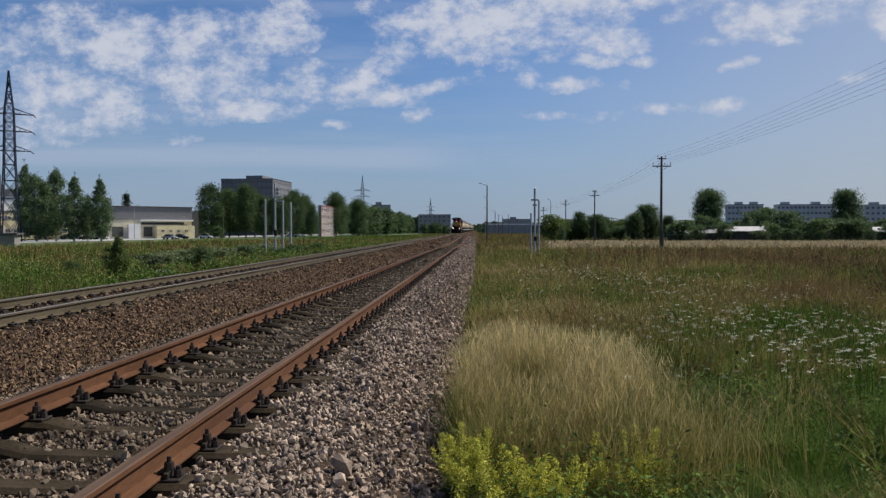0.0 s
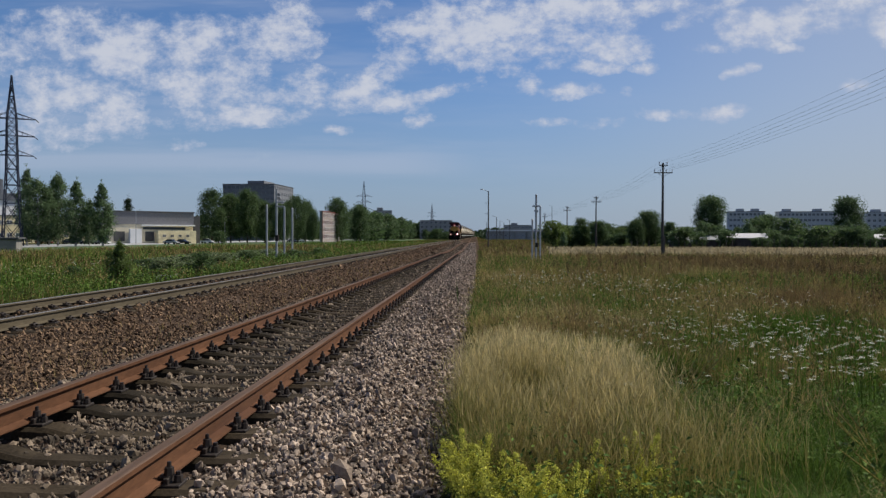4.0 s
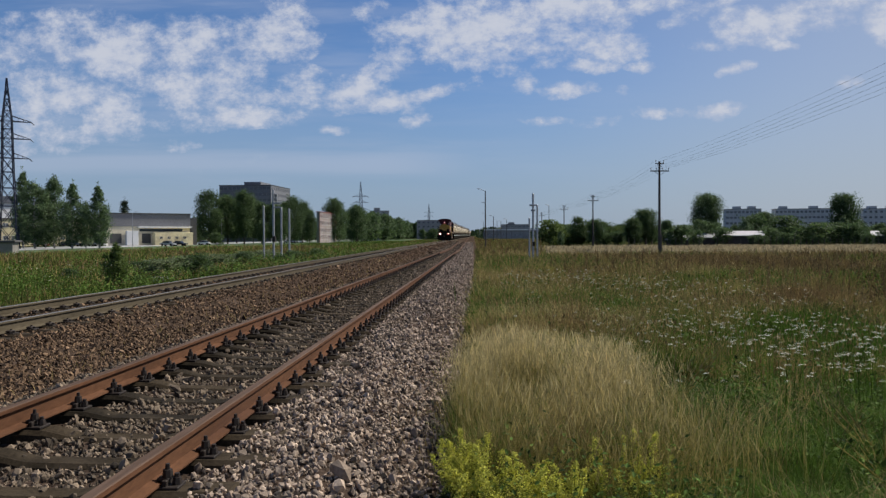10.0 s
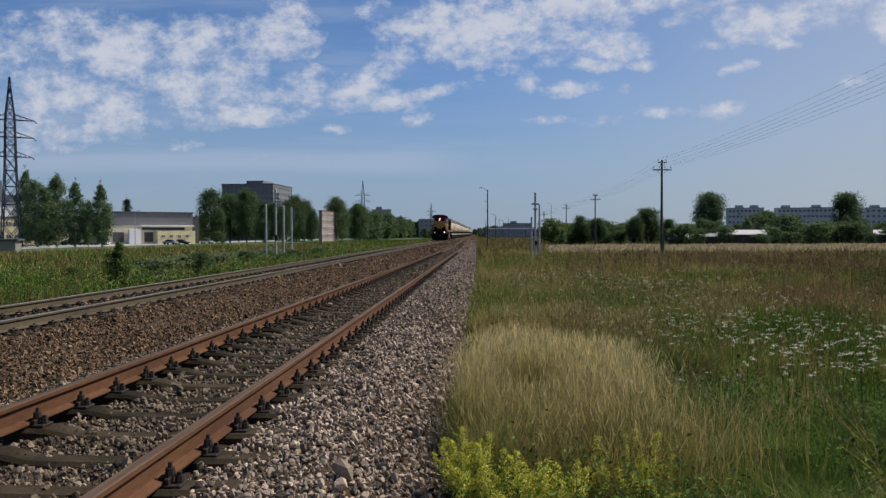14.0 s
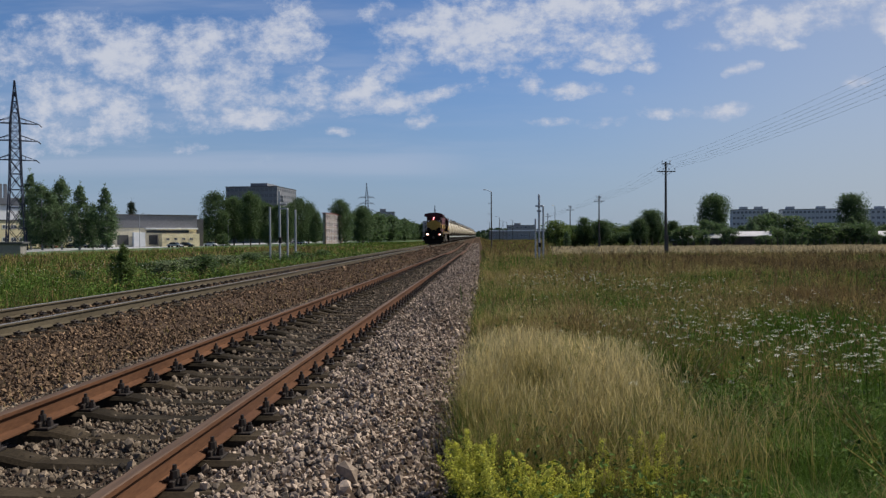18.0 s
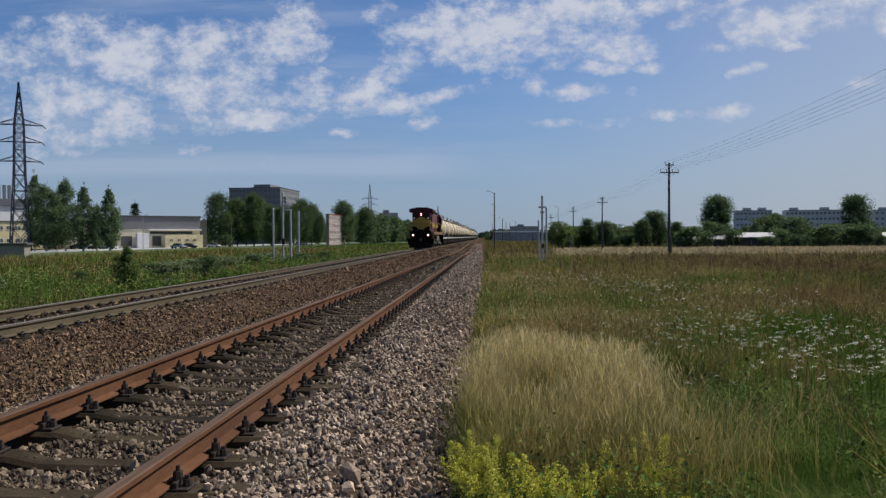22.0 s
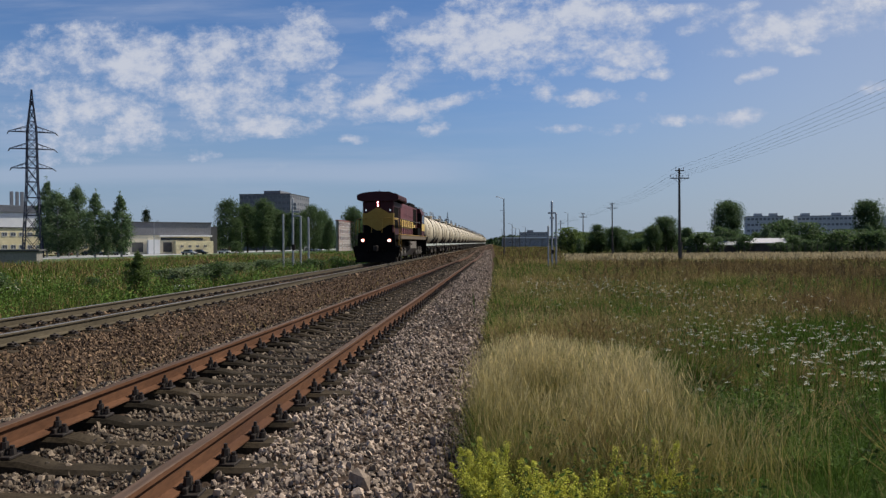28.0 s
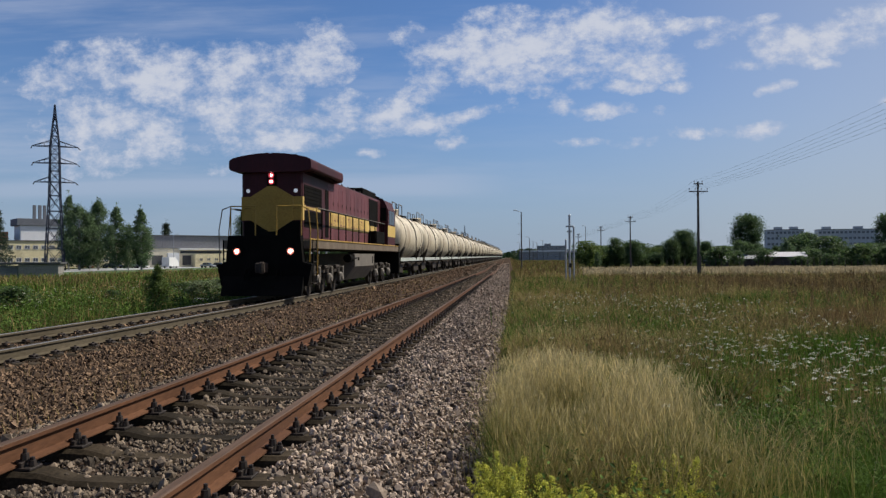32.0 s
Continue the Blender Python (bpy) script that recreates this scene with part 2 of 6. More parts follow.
M_GROUND = surface("meadow_soil", (0.026, 0.031, 0.010), (0.056, 0.054, 0.021), 0.25, 0.95, bump=0.5, fine=30, stain=(0.045, 0.045, 0.018), specular=0.0)
M_BALLAST = surface("ballast_bed", (0.036, 0.026, 0.020), (0.076, 0.055, 0.043), 0.8, 0.95, bump=1.0, fine=22, spread=0.9, stain=(0.085, 0.058, 0.037), specular=0.0)
M_STONE_DARK = surface("oily_crushed_stone", (0.084, 0.067, 0.050), (0.165, 0.133, 0.102), 6.0, 0.9, bump=0.3, fine=8, vary="island", ends=(0.22, 2.1), specular=0.2)
M_STONE = surface("crushed_stone", (0.178, 0.141, 0.112), (0.300, 0.246, 0.202), 6.0, 0.9, bump=0.3, fine=8, vary="island", ends=(0.22, 2.0), specular=0.2)
M_STONE_RUST = surface("rusty_crushed_stone", (0.088, 0.059, 0.038), (0.172, 0.120, 0.082), 5.0, 0.95, bump=0.3, fine=8, vary="island", ends=(0.25, 1.9), specular=0.1)
M_RUST = surface("rusty_rail_steel", (0.070, 0.031, 0.015), (0.118, 0.055, 0.028), 3.0, 0.95, 0.0, bump=0.3, fine=14, specular=0.2, stain=(0.075, 0.036, 0.024), streak=(1, 0.2, 1))
M_RAILTOP = surface("worn_rail_head", (0.070, 0.043, 0.029), (0.112, 0.074, 0.054), 4.0, 0.85, 0.0, specular=0.15, bump=0.1, fine=10, streak=(1, 0.05, 1))
M_RAILGREY = surface("dusty_main_rail", (0.062, 0.050, 0.032), (0.098, 0.080, 0.053), 3.0, 0.9, 0.0, bump=0.2, fine=12, specular=0.2, streak=(1, 0.2, 1))
M_RAILPOLISH = surface("polished_rail_head", (0.12, 0.11, 0.10), (0.18, 0.17, 0.16), 4.0, 0.55, 0.5, bump=0.05, fine=10, streak=(1, 0.05, 1))
M_FASTEN = surface("dark_oily_steel", (0.016, 0.012, 0.010), (0.035, 0.025, 0.02), 20.0, 0.7, 0.3, bump=0.2)
M_SLEEPER = surface("weathered_concrete_sleeper", (0.022, 0.017, 0.011), (0.046, 0.036, 0.024), 3.0, 0.95, bump=0.6, fine=14, vary="object", stain=(0.060, 0.046, 0.031), stain_at=(0.52, 0.68), spread=0.7, specular=0.1)
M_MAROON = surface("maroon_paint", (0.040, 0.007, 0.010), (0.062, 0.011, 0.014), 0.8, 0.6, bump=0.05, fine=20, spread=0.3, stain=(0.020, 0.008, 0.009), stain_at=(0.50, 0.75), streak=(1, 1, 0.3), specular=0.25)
# Side maroon: fading and streaks, plus painted-in sunlight that the nose lacks.
M_MAROONSIDE = surface("sunlit_faded_maroon_paint", (0.092, 0.024, 0.029), (0.160, 0.054, 0.060), 0.9, 0.6, bump=0.08, fine=18, spread=0.55, stain=(0.040, 0.015, 0.017), stain_at=(0.47, 0.68), streak=(1, 1.6, 0.25), specular=0.3)
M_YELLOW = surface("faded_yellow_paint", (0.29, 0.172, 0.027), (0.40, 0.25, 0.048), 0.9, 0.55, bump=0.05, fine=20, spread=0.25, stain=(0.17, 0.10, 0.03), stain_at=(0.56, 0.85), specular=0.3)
# The nose's yellow again, lightened so sunlight on the sides is in the colour.
M_YELLOWSIDE = surface("sunlit_yellow_paint", (0.46, 0.315, 0.085), (0.60, 0.43, 0.15), 0.9, 0.6, bump=0.05, fine=18, spread=0.35, stain=(0.26, 0.15, 0.05), stain_at=(0.52, 0.75), streak=(1, 1.5, 0.4), specular=0.25)
M_BLACK = surface("sooty_black_paint", (0.0035, 0.0033, 0.003), (0.009, 0.0082, 0.007), 1.5, 0.9, bump=0.1, fine=10, specular=0.05)
M_GRIME = surface("grimy_running_gear", (0.020, 0.016, 0.013), (0.050, 0.041, 0.033), 3.0, 0.85, 0.0, bump=0.2, fine=8, specular=0.2)
M_DUSTGREY = surface("dusty_grey_steel", (0.105, 0.090, 0.072), (0.158, 0.136, 0.110), 1.5, 0.7, bump=0.1, fine=10, stain=(0.10, 0.085, 0.07))
M_CREAM = surface("dirty_cream_tank_paint", (0.48, 0.42, 0.30), (0.62, 0.55, 0.42), 0.8, 0.55, bump=0.10, fine=10, spread=0.45, stain=(0.25, 0.185, 0.115), stain_at=(0.48, 0.68), streak=(2.2, 2.2, 0.6))
M_SILLBROWN = surface("dusty_brown_sill", (0.105, 0.080, 0.056), (0.170, 0.134, 0.098), 1.5, 0.8, bump=0.1, fine=10, stain=(0.045, 0.034, 0.026), specular=0.2, streak=(1, 1.5, 0.6))
M_CABGLASS = pane("dark_cab_glass", (0.008, 0.009, 0.010))
M_CABGLASS.node_tree.nodes["Principled BSDF"].inputs["Specular IOR Level"].default_value = 0.15
M_SILL = surface("pale_sill_paint", (0.30, 0.33, 0.30), (0.42, 0.45, 0.41), 1.2, 0.7, bump=0.1, stain=(0.16, 0.14, 0.11))
M_GLASS = pane("dark_window_glass")
M_LAMP = glowing("lit_headlight", (1.0, 0.56, 0.48), 90.0)
# These rims emit too: the lamps' reddish halo, put into the reflector discs.
M_REDRIM = glowing("upper_halo_rim", (1.0, 0.14, 0.16), 0.5)
M_LAMPRIM = glowing("headlight_halo_rim", (1.0, 0.28, 0.20), 0.9)
M_REDLAMP = glowing("lit_upper_light", (1.0, 0.38, 0.42), 26.0)
M_WHITE = surface("white_lens", (0.6, 0.6, 0.6), (0.7, 0.7, 0.7), 3.0, 0.3, bump=0)
M_MARKER = glowing("lit_marker_lens", (0.85, 0.88, 0.92), 0.30)
M_WOOD = surface("grey_weathered_pole_wood", (0.045, 0.038, 0.034), (0.085, 0.073, 0.064), 2.0, 0.9, bump=0.4, fine=12, streak=(4, 4, 0.4))
M_STEEL = surface("galvanised_steel", (0.30, 0.31, 0.33), (0.40, 0.41, 0.43), 2.0, 0.5, 0.3, bump=0.05)
M_DARKSTEEL = surface("dark_lattice_steel", (0.018, 0.024, 0.044), (0.036, 0.045, 0.074), 2.0, 0.7, 0.2, bump=0.05)
M_BARK = surface("tree_bark", (0.05, 0.04, 0.03), (0.11, 0.09, 0.07), 3.0, 0.95, bump=0.5)
M_BIRCH = surface("birch_bark", (0.25, 0.24, 0.22), (0.45, 0.44, 0.42), 3.0, 0.9, bump=0.3, stain=(0.04, 0.035, 0.03))

# ---- building helpers ----
def part(name, bm, material, parent=None, label="", smooth=False):
    """Links a bmesh as one mesh object under a thing or under a part."""
    me = bpy.data.meshes.new(name)
    bm.to_mesh(me)
    bm.free()
    for m in material if isinstance(material, (list, tuple)) else [material]:
        me.materials.append(m)
    if smooth:
        me.polygons.foreach_set("use_smooth", [True] * len(me.polygons))
    ob = new(name, me)
    ob.parent = parent
    if label:
        ob["label"] = label
    return ob


def share(name, me, parent, m):
    ob = new(name, me)
    ob.parent, ob.matrix_basis = parent, m
    return ob


def thing(name, label, category, m=None, group="", kind=""):
    ob = tagged(new(name), label, category, group, kind)
    ob.empty_display_size = 0.2
    if m is not None:
        ob.matrix_basis = m
    return ob


def box(bm, c, s, bevel=0.0, turn=None, taper=None):
    """A box with centre c and sizes s; its edges rounded by bevel; taper: x and y factors of the top."""
    r = bmesh.ops.create_cube(bm, size=1.0)
    vs = r["verts"]
    if taper:
        for v in vs:
            if v.co.z > 0:
                v.co.x, v.co.y = v.co.x * taper[0], v.co.y * taper[1]
    m = Matrix.Translation(c) @ (turn or Matrix()) @ Matrix.Diagonal((*s, 1))
    bmesh.ops.transform(bm, matrix=m, verts=vs)
    if bevel:
        es = list({e for v in vs for e in v.link_edges})
        bmesh.ops.bevel(bm, geom=es, offset=bevel, segments=1, affect="EDGES")
    return bm


def rod(bm, a, b, r, r2=None, seg=8, caps=True):
    a, b = Vector(a), Vector(b)
    m = Matrix.Translation((a + b) / 2) @ (b - a).to_track_quat("Z", "Y").to_matrix().to_4x4()
    bmesh.ops.create_cone(bm, cap_ends=caps, segments=seg, radius1=r, radius2=r if r2 is None else r2, depth=(b - a).length, matrix=m)
    return bm


def pipe(bm, points, r, seg=6):
    for a, b in zip(points, points[1:]):
        rod(bm, a, b, r, seg=seg)
    return bm


def prism(bm, outline, axis, low, high):
    """A flat outline (pairs) pushed along an axis: 'x' takes (y, z), 'y' takes (x, z), 'z' takes (x, y)."""
    def at(p, h):
        return {"x": (h, p[0], p[1]), "y": (p[0], h, p[1]), "z": (p[0], p[1], h)}[axis]
    lo, hi = [bm.verts.new(at(p, low)) for p in outline], [bm.verts.new(at(p, high)) for p in outline]
    n = len(outline)
    fs = [bm.faces.new((lo[i], lo[(i + 1) % n], hi[(i + 1) % n], hi[i])) for i in range(n)]
    fs += [bm.faces.new(lo[::-1]), bm.faces.new(hi)]
    bmesh.ops.recalc_face_normals(bm, faces=fs)
    return bm


def B():
    return bmesh.new()


def quick_mesh(name, verts, tris, materials, index=None, smooth=False):
    me = bpy.data.meshes.new(name)
    verts, tris = np.asarray(verts, np.float32), np.asarray(tris, np.int32)
    n = len(tris)
    me.vertices.add(len(verts))
    me.vertices.foreach_set("co", verts.ravel())
    me.loops.add(3 * n)
    me.loops.foreach_set("vertex_index", tris.ravel())
    me.polygons.add(n)
    me.polygons.foreach_set("loop_start", np.arange(0, 3 * n, 3, dtype=np.int32))
    for m in materials:
        me.materials.append(m)
    if index is not None:
        me.polygons.foreach_set("material_index", np.asarray(index, np.int32))
    me.polygons.foreach_set("use_smooth", np.full(n, bool(smooth)))
    me.update(calc_edges=True)
    return me


def turns(rx, ry, rz):
    """Rotation matrices, one for each row of three angle arrays."""
    cx, sx, cy, sy, cz, sz = np.cos(rx), np.sin(rx), np.cos(ry), np.sin(ry), np.cos(rz), np.sin(rz)
    return np.stack([np.stack([cz * cy, cz * sy * sx - sz * cx, cz * sy * cx + sz * sx], -1),
                     np.stack([sz * cy, sz * sy * sx + cz * cx, sz * sy * cx - cz * sx], -1),
                     np.stack([-sy, cy * sx, cy * cx], -1)], -2)


def scatter(tv, tf, at, angles, sizes):
    """Many copies of a small form (verts tv, triangles tf) as one vertex and one triangle array."""
    n, k = len(at), len(tv)
    R = turns(*angles.T)
    s = sizes if sizes.ndim == 2 else sizes[:, None]
    v = np.einsum("nij,nkj->nki", R, tv[None] * s[:, None, :]) + at[:, None, :]
    f = tf[None] + (np.arange(n) * k)[:, None, None]
    return v.reshape(-1, 3), f.reshape(-1, 3)


def joined(pieces):
    vs, fs, n = [], [], 0
    for v, f in pieces:
        vs.append(v)
        fs.append(f + n)
        n += len(v)
    return np.concatenate(vs), np.concatenate(fs)


def leaf_blades(rng, at, height, width, lean, bend=0.5):
    """Grass blades: each a narrow two-piece ribbon that leans and bends. at: n x 3 roots."""
    n = len(at)
    a = rng.uniform(0, 2 * np.pi, n)
    f = rng.uniform(0, 2 * np.pi, n)
    out = np.stack([np.cos(a), np.sin(a), np.zeros(n)], -1)
    across = np.stack([np.cos(f), np.sin(f), np.zeros(n)], -1) * (width / 2)[:, None]
    tip = out * (lean * height)[:, None]
    h = height[:, None] * np.array([0, 0, 1.0])
    mid = at + tip * (0.5 - 0.3 * bend) + h * 0.58
    end = at + tip + h * (1 - 0.25 * np.minimum(lean, 1.0) ** 2)[:, None]
    v = np.stack([at - across, at + across, mid - across * 0.7, mid + across * 0.7, end], 1)
    t = np.array([[0, 1, 3], [0, 3, 2], [2, 3, 4]])
    return v.reshape(-1, 3), (t[None] + (np.arange(n) * 5)[:, None, None]).reshape(-1, 3)

# ---- the lie of the land: the siding, the main line and the meadow ----
SIDING_X, MAIN_X, MAIN_DRIFT = -2.746, -8.30, 0.0112
GAUGE = 1.595                                # between the middles of the rail heads


def siding_z(y):
    """Top of the siding's rails."""
    return 0.464 - 0.0048 * min(y, 110) + max(0.0, y - 110) * 0.0050


def main_x(y):
    return MAIN_X + MAIN_DRIFT * y


def main_z(y):
    return 0.385 + 0.0025 * min(y, 700) + 0.06 * min(1.0, max(0.0, 1 - y / 25.0))


def ground_z(x, y):
    """The meadow: level near the tracks, falling a little ahead, a shallow dip beyond the main line."""
    z = 0.02 - 0.0035 * max(0.0, min(y, 110))
    if x > 0:
        z += 0.05 * math.sin(0.31 * x + 0.17 * y) * min(1.0, x / 3)
    if -11.5 < x < -0.6:
        z -= 0.40 * min(1.0, (-0.6 - x) / 1.4, (x + 11.5) / 0.9)
    if x < -11:
        z -= min(0.30, 0.10 * (-11 - x))
    return z


def ballast_z(x, y):
    z = ground_z(x, y) - 0.12
    if y < 420:
        a, zs = x - SIDING_X, siding_z(y)
        side = max(0.0, a - 1.75 - min(0.85, 0.013 * max(0.0, y - 13))) * 0.32 if a > 0 else max(0.0, -a - 1.6) * 0.28
        floor = -9.0 if a > 0 else zs - 0.44
        z = max(z, max(zs - (0.212 if a > 1.08 else 0.272) - side, floor if a > -3.0 else -9.0))
    a, zm = x - main_x(y), main_z(y)
    z = max(z, zm - 0.235 - max(0.0, abs(a) - 1.75) * 0.42)
    return z


def grid_mesh(name, xs, ys, height, materials):
    nx, ny = len(xs), len(ys)
    v = [(x, y, height(x, y)) for y in ys for x in xs]
    i = np.arange((nx - 1) * (ny - 1))
    a = (i // (nx - 1)) * nx + i % (nx - 1)
    f = np.concatenate([np.stack([a, a + 1, a + nx + 1], -1), np.stack([a, a + nx + 1, a + nx], -1)])
    return quick_mesh(name, v, f, materials, smooth=True)


def spaced(*runs):
    out = []
    for low, high, step in runs:
        out += list(np.arange(low, high, step))
    return out + [runs[-1][1]]


ground = new("ground", grid_mesh("ground", spaced((-4600, -600, 400), (-600, -120, 60), (-120, -20, 10), (-20, 20, 1), (20, 120, 5), (120, 600, 60), (600, 4600, 400)),
             spaced((-3000, -200, 400), (-200, -10, 19), (-10, 30, 1), (30, 130, 5), (130, 600, 47), (600, 4800, 300)), ground_z, [M_GROUND]))
tagged(ground, "uneven meadow soil under rough summer grass", "ground", kind="structure")


def rough_ballast(x, y):
    z = ballast_z(x, y)
    return z + 0.035 * noise.noise((x * 2.3, y * 2.3, 0.0)) + (0.02 * noise.noise((x * 9, y * 9, 3.0)) if y < 25 else 0)


ballast = new("ballast", grid_mesh("ballast", spaced((-14.5, -11.2, 0.3), (-11.2, 1.8, 0.14)), spaced((-9, 2, 0.5), (2, 14, 0.14), (14, 40, 0.4), (40, 130, 2), (130, 900, 14)), rough_ballast, [M_BALLAST]))
tagged(ballast, "bed of grey-brown crushed stone under two railway tracks", "ballast", kind="structure")


# ---- the two tracks ----
RAIL_SHAPE = [(-0.075, -0.180), (0.075, -0.180), (0.075, -0.169), (0.012, -0.148), (0.009, -0.045), (0.0375, -0.034), (0.0375, -0.006), (0.031, 0.0), (-0.031, 0.0), (-0.0375, -0.006), (-0.0375, -0.034), (-0.009, -0.045), (-0.012, -0.148), (-0.075, -0.169)]


def rail_run(name, parent, x_of, z_of, ys, side_mat, top_mat, label):
    bm = B()
    rings = []
    for y in ys:
        rings.append([bm.verts.new((x_of(y) + p, y, z_of(y) + q)) for p, q in RAIL_SHAPE])
    n = len(RAIL_SHAPE)
    for r, s in zip(rings, rings[1:]):
        for i in range(n):
            f = bm.faces.new((r[i], r[(i + 1) % n], s[(i + 1) % n], s[i]))
            f.material_index = 1 if i in (6, 7, 8) else 0
    bm.faces.new(rings[0])
    bmesh.ops.recalc_face_normals(bm, faces=bm.faces[:])
    return part(name, bm, [side_mat, top_mat], parent, label)


def sleeper_mesh():
    """A concrete sleeper, waisted between its two rail seats."""
    bm = B()
    secs = [(-1.35, 0.11, 0.0), (-1.30, 0.125, 0.015), (-0.55, 0.125, 0.0), (-0.35, 0.11, -0.045), (0.35, 0.11, -0.045), (0.55, 0.125, 0.0), (1.30, 0.125, 0.015), (1.35, 0.11, 0.0)]
    rings = []
    for x, w, z in secs:
        rings.append([bm.verts.new(p) for p in ((x, -w - 0.02, -0.2), (x, w + 0.02, -0.2), (x, w, z - 0.03), (x, w - 0.03, z), (x, -w + 0.03, z), (x, -w, z - 0.03))])
    for r, s in zip(rings, rings[1:]):
        for i in range(6):
            bm.faces.new((r[i], r[(i + 1) % 6], s[(i + 1) % 6], s[i]))
    bm.faces.new(rings[0])
    bm.faces.new(rings[-1])
    bmesh.ops.recalc_face_normals(bm, faces=bm.faces[:])
    me = bpy.data.meshes.new("sleeper")
    bm.to_mesh(me)
    bm.free()
    me.materials.append(M_SLEEPER)
    return me


def fastener_mesh():
    """Base plate with ribs, two clip bolts beside the rail and two anchor bolts."""
    bm = B()
    box(bm, (0, 0, -0.192), (0.37, 0.15, 0.022), 0.004)
    for s in (-1, 1):
        box(bm, (s * 0.098, 0, -0.165), (0.03, 0.13, 0.04), 0.004)
        box(bm, (s * 0.078, 0, -0.148), (0.075, 0.07, 0.018), 0.004)
        rod(bm, (s * 0.098, 0, -0.16), (s * 0.098, 0, -0.058), 0.019, 0.013, seg=7)
        rod(bm, (s * 0.098, 0, -0.140), (s * 0.098, 0, -0.092), 0.034, 0.028, seg=7)
        rod(bm, (s * 0.155, 0.0, -0.19), (s * 0.155, 0.0, -0.115), 0.017, seg=7)
        rod(bm, (s * 0.155, 0.0, -0.178), (s * 0.155, 0.0, -0.138), 0.031, 0.026, seg=7)
    me = bpy.data.meshes.new("fastener")
    bm.to_mesh(me)
    bm.free()
    me.materials.append(M_FASTEN)
    return me


def low_fastener_mesh():
    """Ribbed base plate with low clips, as on the main line."""
    bm = B()
    box(bm, (0, 0, -0.190), (0.40, 0.17, 0.026), 0.004)
    for s in (-1, 1):
        box(bm, (s * 0.100, 0, -0.160), (0.085, 0.13, 0.036), 0.010)
        rod(bm, (s * 0.115, 0, -0.16), (s * 0.115, 0, -0.122), 0.016, seg=6)
        rod(bm, (s * 0.165, 0.0, -0.19), (s * 0.165, 0.0, -0.150), 0.020, seg=6)
    me = bpy.data.meshes.new("fastener")
    bm.to_mesh(me)
    bm.free()
    me.materials.append(M_FASTEN)
    return me


RAIL_YS = spaced((-9, 130, 4), (130, 330, 20))
siding = thing("siding_track", "disused siding with rust-red rails on concrete sleepers", "railway track", kind="structure")
for s in (-1, 1):
    rail_run("rail", siding, lambda y, s=s: SIDING_X + s * GAUGE / 2, lambda y, s=s: siding_z(y) + (0.028 if s < 0 else 0.0), RAIL_YS, M_RUST, M_RAILTOP, "rust-red rail with a dull worn head")
mainline = thing("main_track", "busy main line with dusty rails and polished heads", "railway track", kind="structure")
for s in (-1, 1):
    rail_run("rail", mainline, lambda y, s=s: main_x(y) + s * GAUGE / 2, main_z, spaced((-9, 31, 4), (31, 700, 20)), M_RAILGREY, M_RAILPOLISH, "dust-brown rail with a bright polished head")
SLEEPER, FASTENER, LOW_FASTENER = sleeper_mesh(), fastener_mesh(), low_fastener_mesh()
SIDING_STEP, SIDING_FIRST = 0.668, 2.56
trk = random.Random(5)
for k in range(-6, 116):
    y = SIDING_FIRST + SIDING_STEP * k
    z = siding_z(y)
    share("sleeper", SLEEPER, siding, pose(SIDING_X + trk.uniform(-0.02, 0.02), y, z - 0.190, -0.27, 1.0, trk.uniform(-0.7, 0.7)))
    for s in (-1, 1):
        share("fastener", FASTENER, siding, pose(SIDING_X + s * GAUGE / 2, y, z + (0.028 if s < 0 else 0.0), 0, 0, trk.uniform(-2, 2)))
for k in range(150):
    y = 3.0 + 0.55 * k
    z = main_z(y)
    share("sleeper", SLEEPER, mainline, pose(main_x(y), y, z - 0.203, 0.14, 0, -0.64))
    for s in (-1, 1):
        if k < 140:
            share("fastener", LOW_FASTENER, mainline, pose(main_x(y) + s * GAUGE / 2, y, z, 0, 0, 0))

# ---- the train: a diesel locomotive, long hood first, and a rake of tank wagons ----
# In each vehicle's own space y = 0 is its front end, y grows towards the tail, z = 0 is the rail top.
def wheelset_mesh(radius):
    bm = B()
    for s in (-1, 1):
        rod(bm, (s * 0.735, 0, 0), (s * 0.865, 0, 0), radius, seg=24)
        rod(bm, (s * 0.71, 0, 0), (s * 0.735, 0, 0), radius + 0.028, seg=24)
        rod(bm, (s * 0.86, 0, 0), (s * 0.90, 0, 0), radius * 0.42, seg=10)
        for a in range(3):
            c, d = math.cos(a * 2.094), math.sin(a * 2.094)
            rod(bm, (s * 0.868, 0.62 * radius * c, 0.62 * radius * d), (s * 0.874, 0.62 * radius * c, 0.62 * radius * d), radius * 0.15, seg=8)
    rod(bm, (-0.75, 0, 0), (0.75, 0, 0), 0.085, seg=10)
    me = bpy.data.meshes.new("wheelset")
    bm.to_mesh(me)
    bm.free()
    me.materials.append(M_GRIME)
    return me


WHEELS = []                                   # every turning wheelset, with its radius
LOCO_WHEEL, WAGON_WHEEL = wheelset_mesh(0.525), wheelset_mesh(0.475)


def railing(name, parent, points, posts, material, r=0.018, low=None):
    bm = B()
    pipe(bm, points, r)
    for a, b in posts:
        rod(bm, a, b, r, seg=6)
    return part(name, bm, material, parent)


M_LETTER = surface("faded_lettering_paint", (0.11, 0.035, 0.022), (0.19, 0.075, 0.040), 1.2, 0.6, bump=0, spread=0.3)


